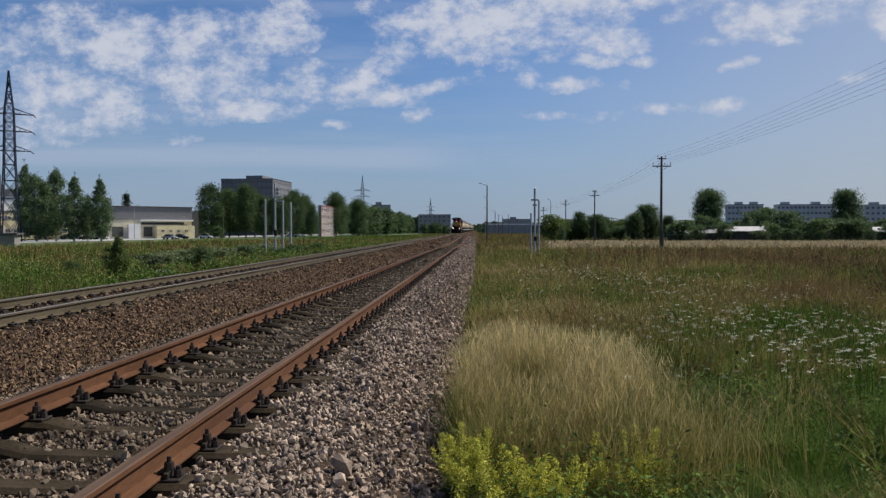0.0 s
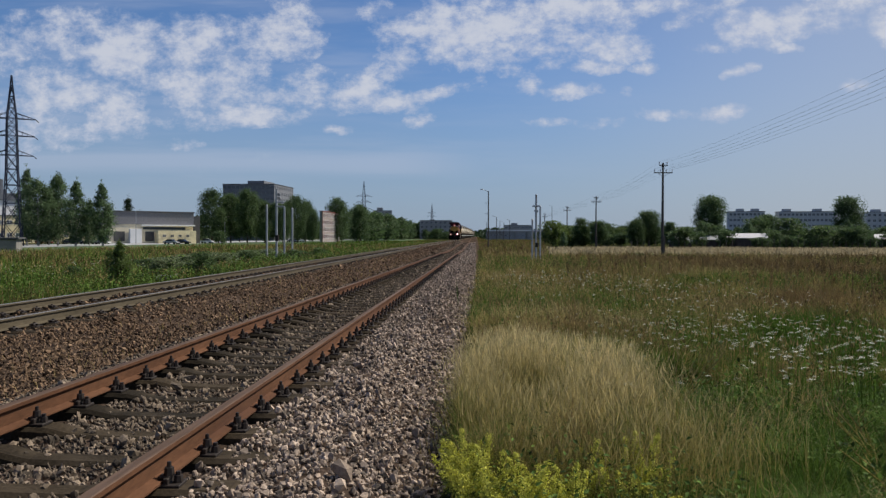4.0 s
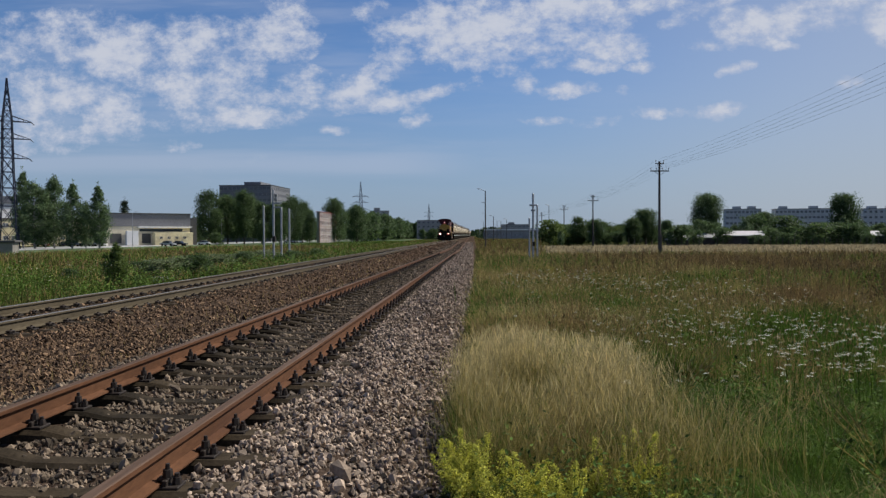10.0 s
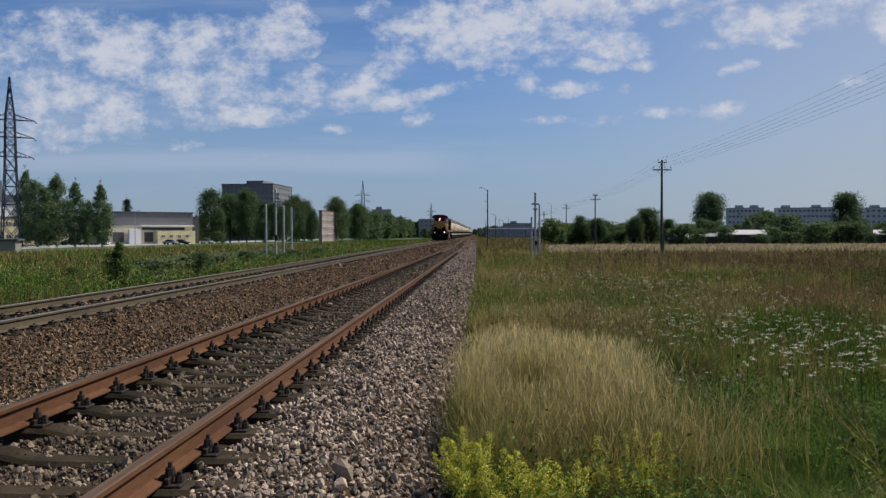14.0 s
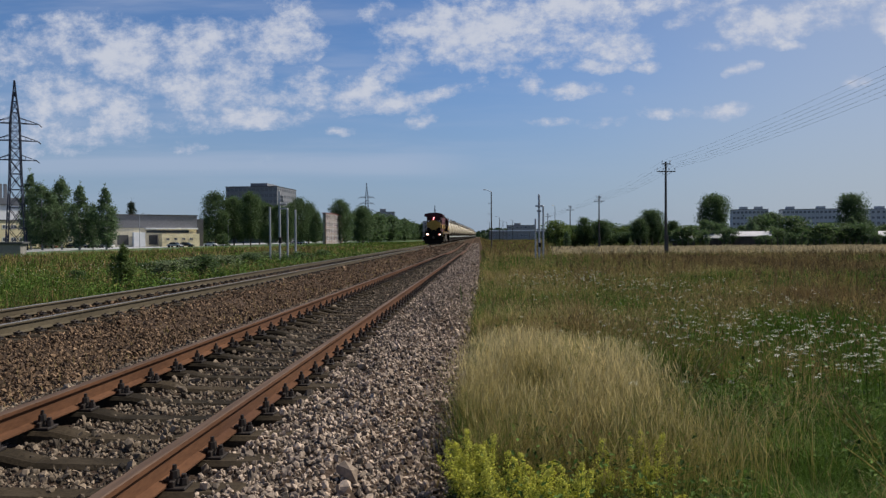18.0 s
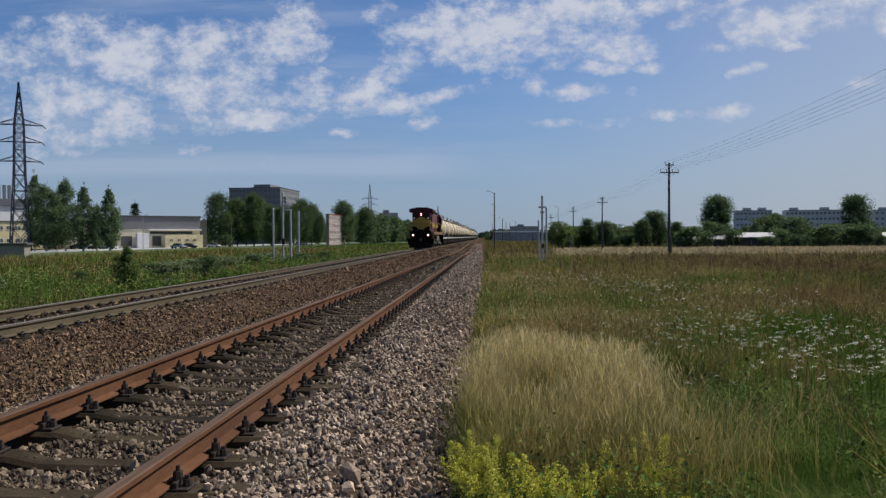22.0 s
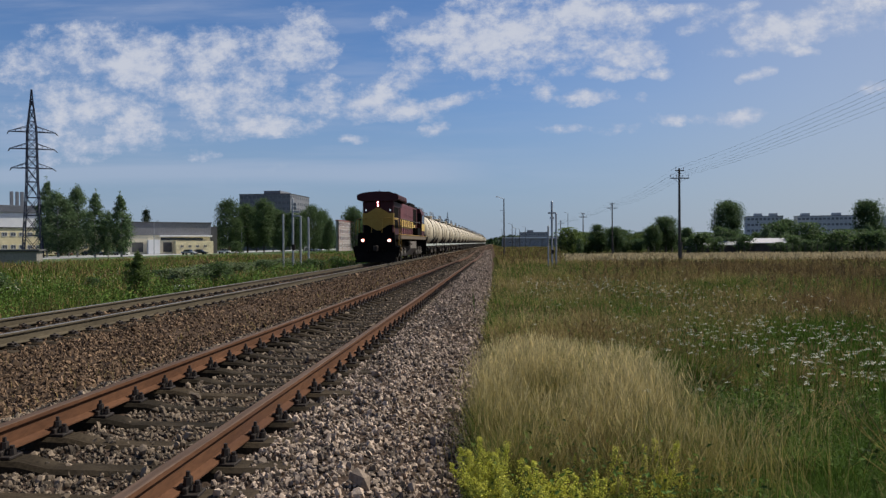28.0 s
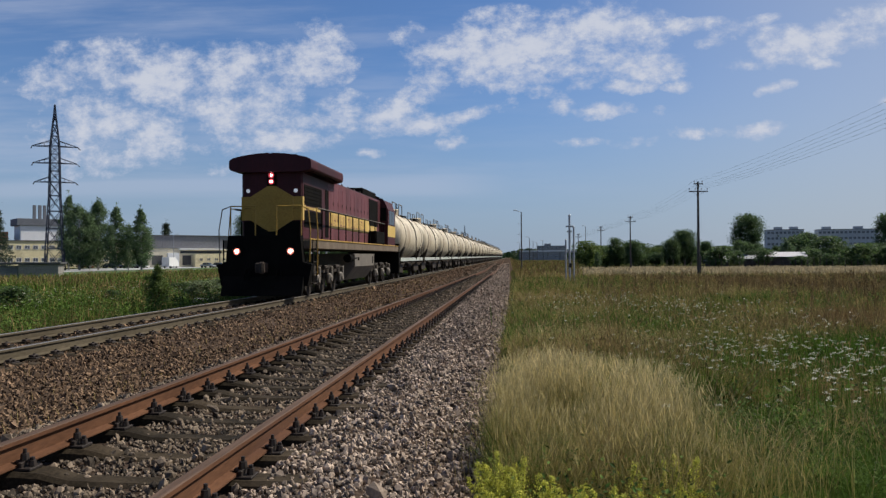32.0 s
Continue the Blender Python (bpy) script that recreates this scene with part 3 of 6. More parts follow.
def locomotive():
    lo = thing("diesel_locomotive", "maroon and yellow diesel locomotive running long hood first", "locomotive")
    # frame, deck and pilot
    part("deck", box(B(), (0, 9.75, 1.79), (2.95, 18.9, 0.30), 0.02), M_SILLBROWN, lo, "dusty brown deck and side sill")
    part("deck_edge", box(B(), (1.478, 9.75, 1.955), (0.05, 18.9, 0.05), 0.01), M_YELLOW, lo, "yellow deck edge")
    bm = B()
    prism(bm, [(-1.46, 0.42), (1.46, 0.42), (1.60, 1.12), (1.30, 1.20), (1.22, 2.08), (-1.22, 2.08), (-1.30, 1.20), (-1.60, 1.12)], "y", 0.0, 0.35)
    part("pilot", bm, M_BLACK, lo, "black end plate with steps at its sides")
    bm = B()
    prism(bm, [(-0.10, 0.75), (-0.36, 0.12), (-0.30, 0.10), (0.05, 0.45)], "x", -1.35, 1.35)
    part("snow_plough", bm, M_BLACK, lo)
    bm = B()
    box(bm, (0, -0.25, 1.02), (0.28, 0.55, 0.34), 0.04)
    box(bm, (0.10, -0.52, 1.02), (0.16, 0.22, 0.40), 0.05)
    part("coupler", bm, M_GRIME, lo)
    for x in (-0.45, -0.6, 0.45, 0.6):
        part("brake_hose", pipe(B(), [(x, -0.02, 0.95), (x * 1.02, -0.16, 0.80), (x * 1.03, -0.14, 0.50), (x, -0.08, 0.40)], 0.025), M_BLACK, lo)
    for sx in (-1, 1):
        bm = B()
        rod(bm, (sx * 0.905, -0.05, 1.56), (sx * 0.905, 0.02, 1.56), 0.135, 0.15, seg=14)
        ring = part("headlight", bm, M_BLACK, lo, "lit round headlight low on the end plate")
        part("lens", rod(B(), (sx * 0.905, -0.068, 1.56), (sx * 0.905, -0.052, 1.56), 0.052, seg=14), M_LAMP, ring)
        part("reflector", rod(B(), (sx * 0.905, -0.056, 1.56), (sx * 0.905, -0.049, 1.56), 0.112, seg=14), M_LAMPRIM, ring)
        for k in range(4):
            part("step", box(B(), (sx * 1.40, 0.62, 0.48 + 0.36 * k), (0.32, 0.42, 0.035), 0.005), M_GRIME, lo)
        bm = B()
        box(bm, (sx * 1.53, 0.40, 1.15), (0.03, 0.05, 1.60))
        box(bm, (sx * 1.53, 0.85, 1.15), (0.03, 0.05, 1.60))
        part("step_side", bm, M_BLACK, lo)
        railing("step_handrail", lo, [(sx * 1.52, 0.05, 1.2), (sx * 1.55, 0.05, 2.25), (sx * 1.46, 0.12, 2.95), (sx * 1.20, 0.16, 3.05)], [], M_YELLOW if sx > 0 else M_DUSTGREY)
        railing("grab_rail", lo, [(sx * 1.54, 0.95, 0.75), (sx * 1.56, 0.95, 2.2), (sx * 1.50, 0.97, 3.03), (sx * 1.46, 1.3, 3.03)], [], M_YELLOW)
        railing("end_railing", lo, [(sx * 1.20, 0.2, 2.05), (sx * 1.20, 0.2, 3.06), (sx * 0.36, 0.2, 3.06), (sx * 0.36, 0.2, 2.05)], [], M_YELLOW, 0.02)
        railing("side_railing", lo, [(sx * 1.46, 1.3, 3.02), (sx * 1.46, 14.6, 3.02)], [((sx * 1.46, 1.9 + 1.26 * k, 1.95), (sx * 1.46, 1.9 + 1.26 * k, 3.02)) for k in range(11)], M_BLACK, 0.024)
        railing("top_rail", lo, [(sx * 1.46, 1.3, 3.05), (sx * 1.46, 14.6, 3.05)], [], M_DUSTGREY, 0.018)
        part("marker_light", rod(B(), (sx * 0.83, 0.825, 3.62), (sx * 0.83, 0.86, 3.62), 0.066, seg=12), M_MARKER, lo, "round white marker lens")
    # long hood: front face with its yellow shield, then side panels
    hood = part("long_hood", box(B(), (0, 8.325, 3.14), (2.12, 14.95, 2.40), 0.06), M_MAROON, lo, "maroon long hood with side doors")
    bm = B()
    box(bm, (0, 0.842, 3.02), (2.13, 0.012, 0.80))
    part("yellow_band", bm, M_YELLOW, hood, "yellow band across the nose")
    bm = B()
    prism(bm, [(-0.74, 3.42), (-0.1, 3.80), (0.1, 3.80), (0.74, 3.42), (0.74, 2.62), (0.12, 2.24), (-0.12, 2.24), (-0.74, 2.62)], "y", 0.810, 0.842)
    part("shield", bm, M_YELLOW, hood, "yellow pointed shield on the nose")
    part("nose_skirt", box(B(), (0, 0.835, 2.28), (1.94, 0.02, 0.62), 0.01), M_BLACK, hood)
    bm = B()
    for x, y0, w in ((-0.5, 2.62, 0.9), (0.5, 2.62, 0.9)):
        box(bm, (x, 0.826, 3.02), (w, 0.01, 0.012))
    part("nose_seam", bm, M_BLACK, hood)
    bm = B()
    rod(bm, (0, 0.77, 3.93), (0, 0.85, 3.93), 0.12, seg=14)
    rod(bm, (0, 0.77, 4.14), (0, 0.85, 4.14), 0.12, seg=14)
    box(bm, (0, 0.825, 4.035), (0.32, 0.04, 0.56), 0.03)
    twin = part("upper_headlight", bm, M_BLACK, hood, "pair of lit lamps high on the nose")
    for z in (3.93, 4.14):
        part("lens", rod(B(), (0, 0.750, z), (0, 0.765, z), 0.038, seg=14), M_REDLAMP, twin)
        part("reflector", rod(B(), (0, 0.758, z), (0, 0.769, z), 0.095, seg=14), M_REDRIM, twin)
    # winged radiator section
    bm = B()
    prism(bm, [(-1.02, 4.24), (1.02, 4.24), (1.34, 4.29), (1.40, 4.34), (1.42, 4.38), (1.42, 4.60), (1.39, 4.66), (1.28, 4.72), (1.00, 4.79), (0.50, 4.862), (0.05, 4.89), (0.05, 4.865), (-0.05, 4.865), (-0.05, 4.89), (-0.50, 4.862), (-1.00, 4.79), (-1.28, 4.72), (-1.39, 4.66), (-1.42, 4.60), (-1.42, 4.38), (-1.40, 4.34), (-1.34, 4.29)], "y", 0.62, 5.4)
    wing = part("radiator_wing", bm, M_MAROON, lo, "wide overhanging radiator roof")
    for k in range(12):
        part("grille_bar", box(B(), (1.20, 1.15 + 0.34 * k, 4.255), (0.36, 0.05, 0.02), turn=pose(0, 0, 0, 0, -9, 0)), M_BLACK, wing)
    bm = B()
    for k in range(5):
        box(bm, (0, 1.5 + 0.8 * k, 4.875), (1.5, 0.6, 0.06), 0.01)
    part("radiator_cover", bm, M_BLACK, wing)
    # side: radiator grilles, doors, lettered band
    for s in (-1, 1):
        for zc, zh in ((3.50, 0.70), (2.68, 0.58)):
            g = part("air_grille", box(B(), (s * 1.064, 2.2, zc), (0.02, 2.35, zh)), M_BLACK, lo, "dark radiator air grille")
            for k in range(5):
                part("slat", box(B(), (s * 1.076, 2.2, zc - zh * 0.36 + zh * 0.18 * k), (0.015, 2.3, 0.025), turn=pose(0, 0, 0, 0, s * 20, 0)), M_BLACK, g)
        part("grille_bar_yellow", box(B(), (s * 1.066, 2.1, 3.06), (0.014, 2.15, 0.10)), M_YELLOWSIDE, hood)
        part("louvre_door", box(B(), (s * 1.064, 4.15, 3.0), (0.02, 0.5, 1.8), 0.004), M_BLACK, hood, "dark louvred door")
        part("hood_skin", box(B(), (s * 1.061, 9.6, 3.12), (0.004, 10.5, 2.30)), M_MAROONSIDE, hood, "faded streaky maroon side with a sunlit tone in its paint")
        part("side_band", box(B(), (s * 1.066, 9.5, 2.80), (0.012, 9.9, 0.62)), M_YELLOWSIDE, hood, "yellow band along the hood, sunlit tone in its paint")
        lr = random.Random(8)
        y = 4.75
        for w in (0.42,) * 5 + (0.25,) + (0.42,) * 7:
            if w > 0.3:
                part("letter_bar", box(B(), (s * 1.072, y, 2.80), (0.006, 0.075, 0.44)), M_LETTER, hood)
                part("letter_bar", box(B(), (s * 1.072, y + 0.28, 2.80), (0.006, 0.06, 0.44)), M_LETTER, hood)
                part("letter_bar", box(B(), (s * 1.072, y + 0.17, 2.80 + lr.choice((-0.16, 0.0, 0.16))), (0.006, 0.20, 0.065)), M_LETTER, hood)
            y += w + 0.12
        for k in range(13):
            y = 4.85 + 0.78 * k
            dr = part("hood_door", box(B(), (s * 1.063, y, 3.62), (0.016, 0.755, 0.96), 0.006), M_MAROONSIDE, hood)
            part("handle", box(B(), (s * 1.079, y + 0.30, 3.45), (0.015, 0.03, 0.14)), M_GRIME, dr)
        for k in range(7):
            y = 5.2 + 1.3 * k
            part("lower_door", box(B(), (s * 1.063, y, 2.26), (0.016, 1.2, 0.40), 0.006), M_MAROONSIDE, hood)
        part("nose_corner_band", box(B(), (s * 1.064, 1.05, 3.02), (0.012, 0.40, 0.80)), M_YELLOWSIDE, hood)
    # grab irons, pipes and lifting lugs on the hood roof
    for s in (-1, 1):
        part("roof_pipe", pipe(B(), [(s * 0.72, 5.5, 4.38), (s * 0.72, 11.4, 4.38)], 0.03), M_GRIME, lo)
        for k in range(5):
            part("lifting_lug", box(B(), (s * 0.93, 6.0 + 1.25 * k, 4.37), (0.05, 0.16, 0.10), 0.01), M_GRIME, lo)
    # raised equipment housing, exhaust, horn
    part("equipment_housing", box(B(), (0, 13.3, 4.44), (1.9, 3.4, 0.46), 0.05), M_BLACK, lo, "raised dark sooty housing on the hood roof")
    for s in (-1, 1):
        part("intake_screen", box(B(), (s * 1.075, 13.6, 3.55), (0.03, 2.3, 1.3)), M_BLACK, lo, "dark air intake screen")
    part("exhaust_stack", box(B(), (0, 8.6, 4.40), (0.7, 1.1, 0.30), 0.04), M_BLACK, lo)
    part("battery_box", box(B(), (1.28, 13.4, 2.30), (0.42, 2.2, 0.62), 0.03), M_BLACK, lo)
    # cab and short hood
    bm = B()
    prism(bm, [(-1.45, 1.95), (1.45, 1.95), (1.47, 3.85), (1.25, 4.35), (0.6, 4.55), (-0.6, 4.55), (-1.25, 4.35), (-1.47, 3.85)], "y", 15.7, 18.1)
    cab = part("cab", bm, M_MAROON, lo, "maroon driver's cab with dark windows")
    for s in (-1, 1):
        w = part("side_window", box(B(), (s * 1.468, 16.9, 3.45), (0.02, 1.7, 0.75), 0.004), M_CABGLASS, cab)
        part("window_frame", box(B(), (s * 1.474, 16.9, 3.45), (0.015, 0.05, 0.75)), M_BLACK, w)
        part("cab_band", box(B(), (s * 1.462, 16.9, 2.72), (0.012, 2.4, 0.60)), M_YELLOWSIDE, cab)
        part("front_window", box(B(), (s * 1.2, 15.69, 3.6), (0.34, 0.02, 0.7), 0.004), M_CABGLASS, cab)
    part("cab_roof", box(B(), (0, 16.9, 4.57), (1.6, 2.5, 0.06), 0.02), M_BLACK, cab)
    part("short_hood", box(B(), (0, 18.6, 2.85), (2.0, 1.0, 1.8), 0.06), M_MAROON, lo)
    part("rear_end_plate", box(B(), (0, 19.35, 1.25), (3.0, 0.3, 1.7), 0.03), M_BLACK, lo)
    bm = B()
    for k in range(3):
        rod(bm, (0.2 - 0.2 * k, 15.1, 4.45), (0.2 - 0.2 * k, 14.75 - 0.06 * k, 4.62), 0.03, 0.08, seg=8)
    part("horn", bm, M_GRIME, lo)
    # fuel tank and running gear
    bm = B()
    prism(bm, [(-1.38, 1.50), (1.38, 1.50), (1.38, 0.95), (0.95, 0.38), (-0.95, 0.38), (-1.38, 0.95)], "y", 7.6, 12.2)
    part("fuel_tank", bm, M_DUSTGREY, lo, "dusty grey belly fuel tank")
    for s in (-1, 1):
        part("air_reservoir", rod(B(), (s * 1.22, 6.95, 1.30), (s * 1.22, 8.2, 1.30), 0.17, seg=12), M_BLACK, lo)
        for y in (7.66, 12.1):
            part("tank_strap", box(B(), (s * 1.386, y, 1.2), (0.02, 0.07, 0.52)), M_GRIME, lo)
        part("filler_cap", rod(B(), (s * 1.37, 8.4, 1.28), (s * 1.43, 8.4, 1.28), 0.07, seg=10), M_GRIME, lo)
        part("sight_glass", box(B(), (s * 1.386, 11.7, 1.22), (0.02, 0.10, 0.34)), M_BLACK, lo)
    for y0 in (2.0, 13.4):
        bm = B()
        for s in (-1, 1):
            prism(bm, [(y0 - 0.5, 0.62), (y0 - 0.5, 0.92), (y0 + 0.3, 1.05), (y0 + 4.0, 1.05), (y0 + 4.8, 0.92), (y0 + 4.8, 0.62), (y0 + 3.6, 0.78), (y0 + 0.7, 0.78)], "x", s * 1.02 - 0.07, s * 1.02 + 0.07)
        bo = part("bogie", bm, M_GRIME, lo, "grimy three-axle bogie")
        for a in (0.3, 2.15, 4.0):
            ws = share("wheelset", LOCO_WHEEL, bo, pose(0, y0 + a, 0.525))
            WHEELS.append((ws, 0.525, 80))
            for s in (-1, 1):
                part("axle_box", box(B(), (s * 1.14, y0 + a, 0.56), (0.18, 0.34, 0.40), 0.06), M_DUSTGREY, bo)
                part("axle_cap", rod(B(), (s * 1.22, y0 + a, 0.54), (s * 1.27, y0 + a, 0.54), 0.13, 0.11, seg=12), M_DUSTGREY, bo)
                part("pedestal", box(B(), (s * 1.12, y0 + a + 0.46, 0.74), (0.12, 0.14, 0.52), 0.03), M_DUSTGREY, bo)
                bm = B()
                for e in (-0.30, 0.30):
                    for k in range(4):
                        rod(bm, (s * 1.10, y0 + a + e, 0.72 + 0.06 * k), (s * 1.10, y0 + a + e, 0.755 + 0.06 * k), 0.085, seg=8)
                part("spring", bm, M_GRIME, bo)
        for s in (-1, 1):
            for e in (1.05, 2.75):
                part("brake_cylinder", rod(B(), (s * 1.2, y0 + e, 0.98), (s * 1.2, y0 + e + 0.5, 0.98), 0.085, seg=10), M_GRIME, bo)
    return lo


def tank_wagon():
    wa = thing("tank_wagon", "dirty cream railway tank wagon in a long rake", "tank wagon", group="rake of tank wagons")
    bm = B()
    ring = []
    prof = [(0.75, 0.0), (0.72, 0.45), (0.80, 0.95), (0.98, 1.30), (1.20, 1.46), (1.45, 1.50), (10.55, 1.50), (10.80, 1.46), (11.02, 1.30), (11.20, 0.95), (11.28, 0.45), (11.25, 0.0)]
    seg = 28
    for y, r in prof[1:-1]:
        ring.append([bm.verts.new((r * math.cos(a * 2 * math.pi / seg), y, 2.62 + r * math.sin(a * 2 * math.pi / seg))) for a in range(seg)])
    for r, s in zip(ring, ring[1:]):
        for i in range(seg):
            bm.faces.new((r[i], r[(i + 1) % seg], s[(i + 1) % seg], s[i]))
    bm.faces.new(ring[0])
    bm.faces.new(ring[-1])
    bmesh.ops.recalc_face_normals(bm, faces=bm.faces[:])
    tank = part("tank", bm, M_CREAM, wa, smooth=True)
    for y in (3.2, 5.1, 6.9, 8.8):
        bm = B()
        rg = []
        for yy, r in ((y - 0.02, 1.502), (y - 0.02, 1.508), (y + 0.02, 1.508), (y + 0.02, 1.502)):
            rg.append([bm.verts.new((r * math.cos(a * 2 * math.pi / seg), yy, 2.62 + r * math.sin(a * 2 * math.pi / seg))) for a in range(seg)])
        for r, s in zip(rg, rg[1:]):
            for i in range(seg):
                bm.faces.new((r[i], r[(i + 1) % seg], s[(i + 1) % seg], s[i]))
        part("weld_seam", bm, M_CREAM, tank, smooth=True)
    for y in (2.2, 9.8):
        bm = B()
        rg = []
        for yy, r in ((y - 0.05, 1.50), (y - 0.05, 1.525), (y + 0.05, 1.525), (y + 0.05, 1.50)):
            rg.append([bm.verts.new((r * math.cos(a * 2 * math.pi / seg), yy, 2.62 + r * math.sin(a * 2 * math.pi / seg))) for a in range(seg)])
        for r, s in zip(rg, rg[1:]):
            for i in range(seg):
                bm.faces.new((r[i], r[(i + 1) % seg], s[(i + 1) % seg], s[i]))
        part("strap", bm, M_DUSTGREY, tank, "rust-stained holding strap")
    bm = B()
    rod(bm, (0, 6, 4.05), (0, 6, 4.42), 0.42, seg=16)
    rod(bm, (0, 6, 4.42), (0, 6, 4.50), 0.46, 0.38, seg=16)
    part("filling_hatch", bm, M_CREAM, wa)
    bm = B()
    for y in (4.9, 5.35, 6.7):
        rod(bm, (0, y, 4.05), (0, y, 4.32), 0.08, seg=8)
        rod(bm, (0, y, 4.32), (0, y, 4.40), 0.12, seg=8)
    part("valve", bm, M_GRIME, wa)
    bm = B()
    box(bm, (0, 4.7, 4.16), (0.62, 1.7, 0.04))
    box(bm, (0, 7.3, 4.16), (0.62, 1.7, 0.04))
    box(bm, (0.75, 6.0, 4.0), (0.4, 1.2, 0.04))
    part("walkway", bm, M_GRIME, wa, "dark roof walkway")
    for s in (-1, 1):
        for e in (3.9, 6.6):
            part("roof_railing", pipe(B(), [(s * 0.34, e, 4.12), (s * 0.36, e + 0.07, 4.85), (s * 0.36, e + 1.4, 4.85), (s * 0.36, e + 1.5, 4.12)], 0.032), M_DUSTGREY, wa)
        bm = B()
        for e in (-0.2, 0.2):
            pts = [(s * 1.62, 6 + e, 1.15), (s * 1.62, 6 + e, 2.62)] + [(s * 1.60 * math.cos(a), 6 + e, 2.62 + 1.60 * math.sin(a)) for a in (0.3, 0.6, 0.9, 1.2)]
            pipe(bm, pts, 0.018)
        for k in range(11):
            z = 1.25 + 0.28 * k
            x = 1.62 if z < 2.7 else math.sqrt(max(0.05, 2.56 - (z - 2.62) ** 2))
            rod(bm, (s * x, 5.8, z), (s * x, 6.2, z), 0.014, seg=5)
        part("ladder", bm, M_GRIME, wa, "dark rusty ladder")
        part("sill", box(B(), (s * 1.35, 6.0, 1.18), (0.10, 10.6, 0.22), 0.01), M_SILL, wa, "pale grey-green side sill")
        part("air_tank", rod(B(), (s * 0.8, 3.6, 0.9), (s * 0.8, 4.8, 0.9), 0.17, seg=10), M_GRIME, wa)
    bm = B()
    box(bm, (0, 6.0, 1.08), (0.5, 11.6, 0.34), 0.02)
    for y in (0.5, 2.2, 9.8, 11.5):
        box(bm, (0, y, 1.10), (2.7, 0.28, 0.26), 0.02)
    part("underframe", bm, M_GRIME, wa)
    bm = B()
    box(bm, (0, 6.0, 0.80), (1.3, 4.6, 0.22), 0.02)
    for x in (-0.9, 0.9):
        rod(bm, (x, 3.4, 0.72), (x, 8.6, 0.72), 0.03, seg=6)
        rod(bm, (x, 6.4, 0.80), (x, 7.4, 0.80), 0.16, seg=10)
    part("brake_gear", bm, M_GRIME, wa)
    for y in (2.2, 9.8):
        bm = B()
        prism(bm, [(-1.2, 1.22), (1.2, 1.22), (1.42, 1.95), (1.22, 1.75), (0, 1.30), (-1.22, 1.75), (-1.42, 1.95)], "y", y - 0.22, y + 0.22)
        part("cradle", bm, M_GRIME, wa)
        bm = B()
        for s in (-1, 1):
            prism(bm, [(y - 1.25, 0.42), (y - 1.25, 0.62), (y - 0.5, 0.90), (y + 0.5, 0.90), (y + 1.25, 0.62), (y + 1.25, 0.42), (y + 0.5, 0.38), (y - 0.5, 0.38)], "x", s * 1.03 - 0.06, s * 1.03 + 0.06)
        box(bm, (0, y, 0.62), (2.0, 0.4, 0.3))
        bo = part("bogie", bm, M_GRIME, wa)
        for a in (-0.925, 0.925):
            share("wheelset", WAGON_WHEEL, bo, pose(0, y + a, 0.475))
    for y, s in ((0.0, -1), (12.0, 1)):
        bm = B()
        box(bm, (0, y - s * 0.15, 1.06), (0.24, 0.7, 0.30), 0.04)
        part("coupler", bm, M_GRIME, wa)
        bm = B()
        pipe(bm, [(1.28, y - s * 0.55, 1.2), (1.28, y - s * 0.55, 2.0), (0.5, y - s * 0.55, 2.0)], 0.02)
        part("end_handrail", bm, M_GRIME, wa)
    return wa


loco = locomotive()
WAGON_STEP, WAGONS = 12.02, 25
first = tank_wagon()
wagons = [first] + [copy_thing(first, pose(0, 30 + 13 * k, 0)) for k in range(1, WAGONS)]
for n, wa in enumerate(wagons):
    if n < 6:
        for o in wa.children_recursive:
            if o.name.split(".")[0] == "wheelset":
                WHEELS.append((o, 0.475, 20))

# ---- masts, poles and wires ----
def on_ground(bearing, d):
    return Vector((bearing * d, d, ground_z(bearing * d, d)))


def telegraph_pole(height):
    tp = thing("telegraph_pole", "dark wooden telegraph pole with two crossarms of insulators", "telegraph pole", group="telegraph poles along the field")
    part("post", rod(B(), (0, 0, -0.4), (0, 0, height), 0.16, 0.10, seg=10), M_WOOD, tp)
    part("base_stub", box(B(), (0.15, 0, 0.9), (0.22, 0.22, 2.4), 0.03), M_WOOD, tp)
    for z, w, n in ((height - 0.25, 0.95, 2), (height - 1.05, 2.0, 4)):
        arm = part("crossarm", box(B(), (0, -0.12, z), (w, 0.09, 0.11), 0.01), M_WOOD, tp)
        for k in range(n):
            x = (k / (n - 1) - 0.5) * (w - 0.12)
            bm = B()
            rod(bm, (x, -0.12, z), (x, -0.12, z + 0.22), 0.014, seg=6)
            rod(bm, (x, -0.12, z + 0.16), (x, -0.12, z + 0.36), 0.065, 0.045, seg=8)
            part("insulator", bm, M_WHITE, arm)
        bm = B()
        rod(bm, (-w * 0.35, -0.12, z), (0, -0.12, z - 0.45), 0.015, seg=5)
        rod(bm, (w * 0.35, -0.12, z), (0, -0.12, z - 0.45), 0.015, seg=5)
        part("brace", bm, M_FASTEN, arm)
    return tp


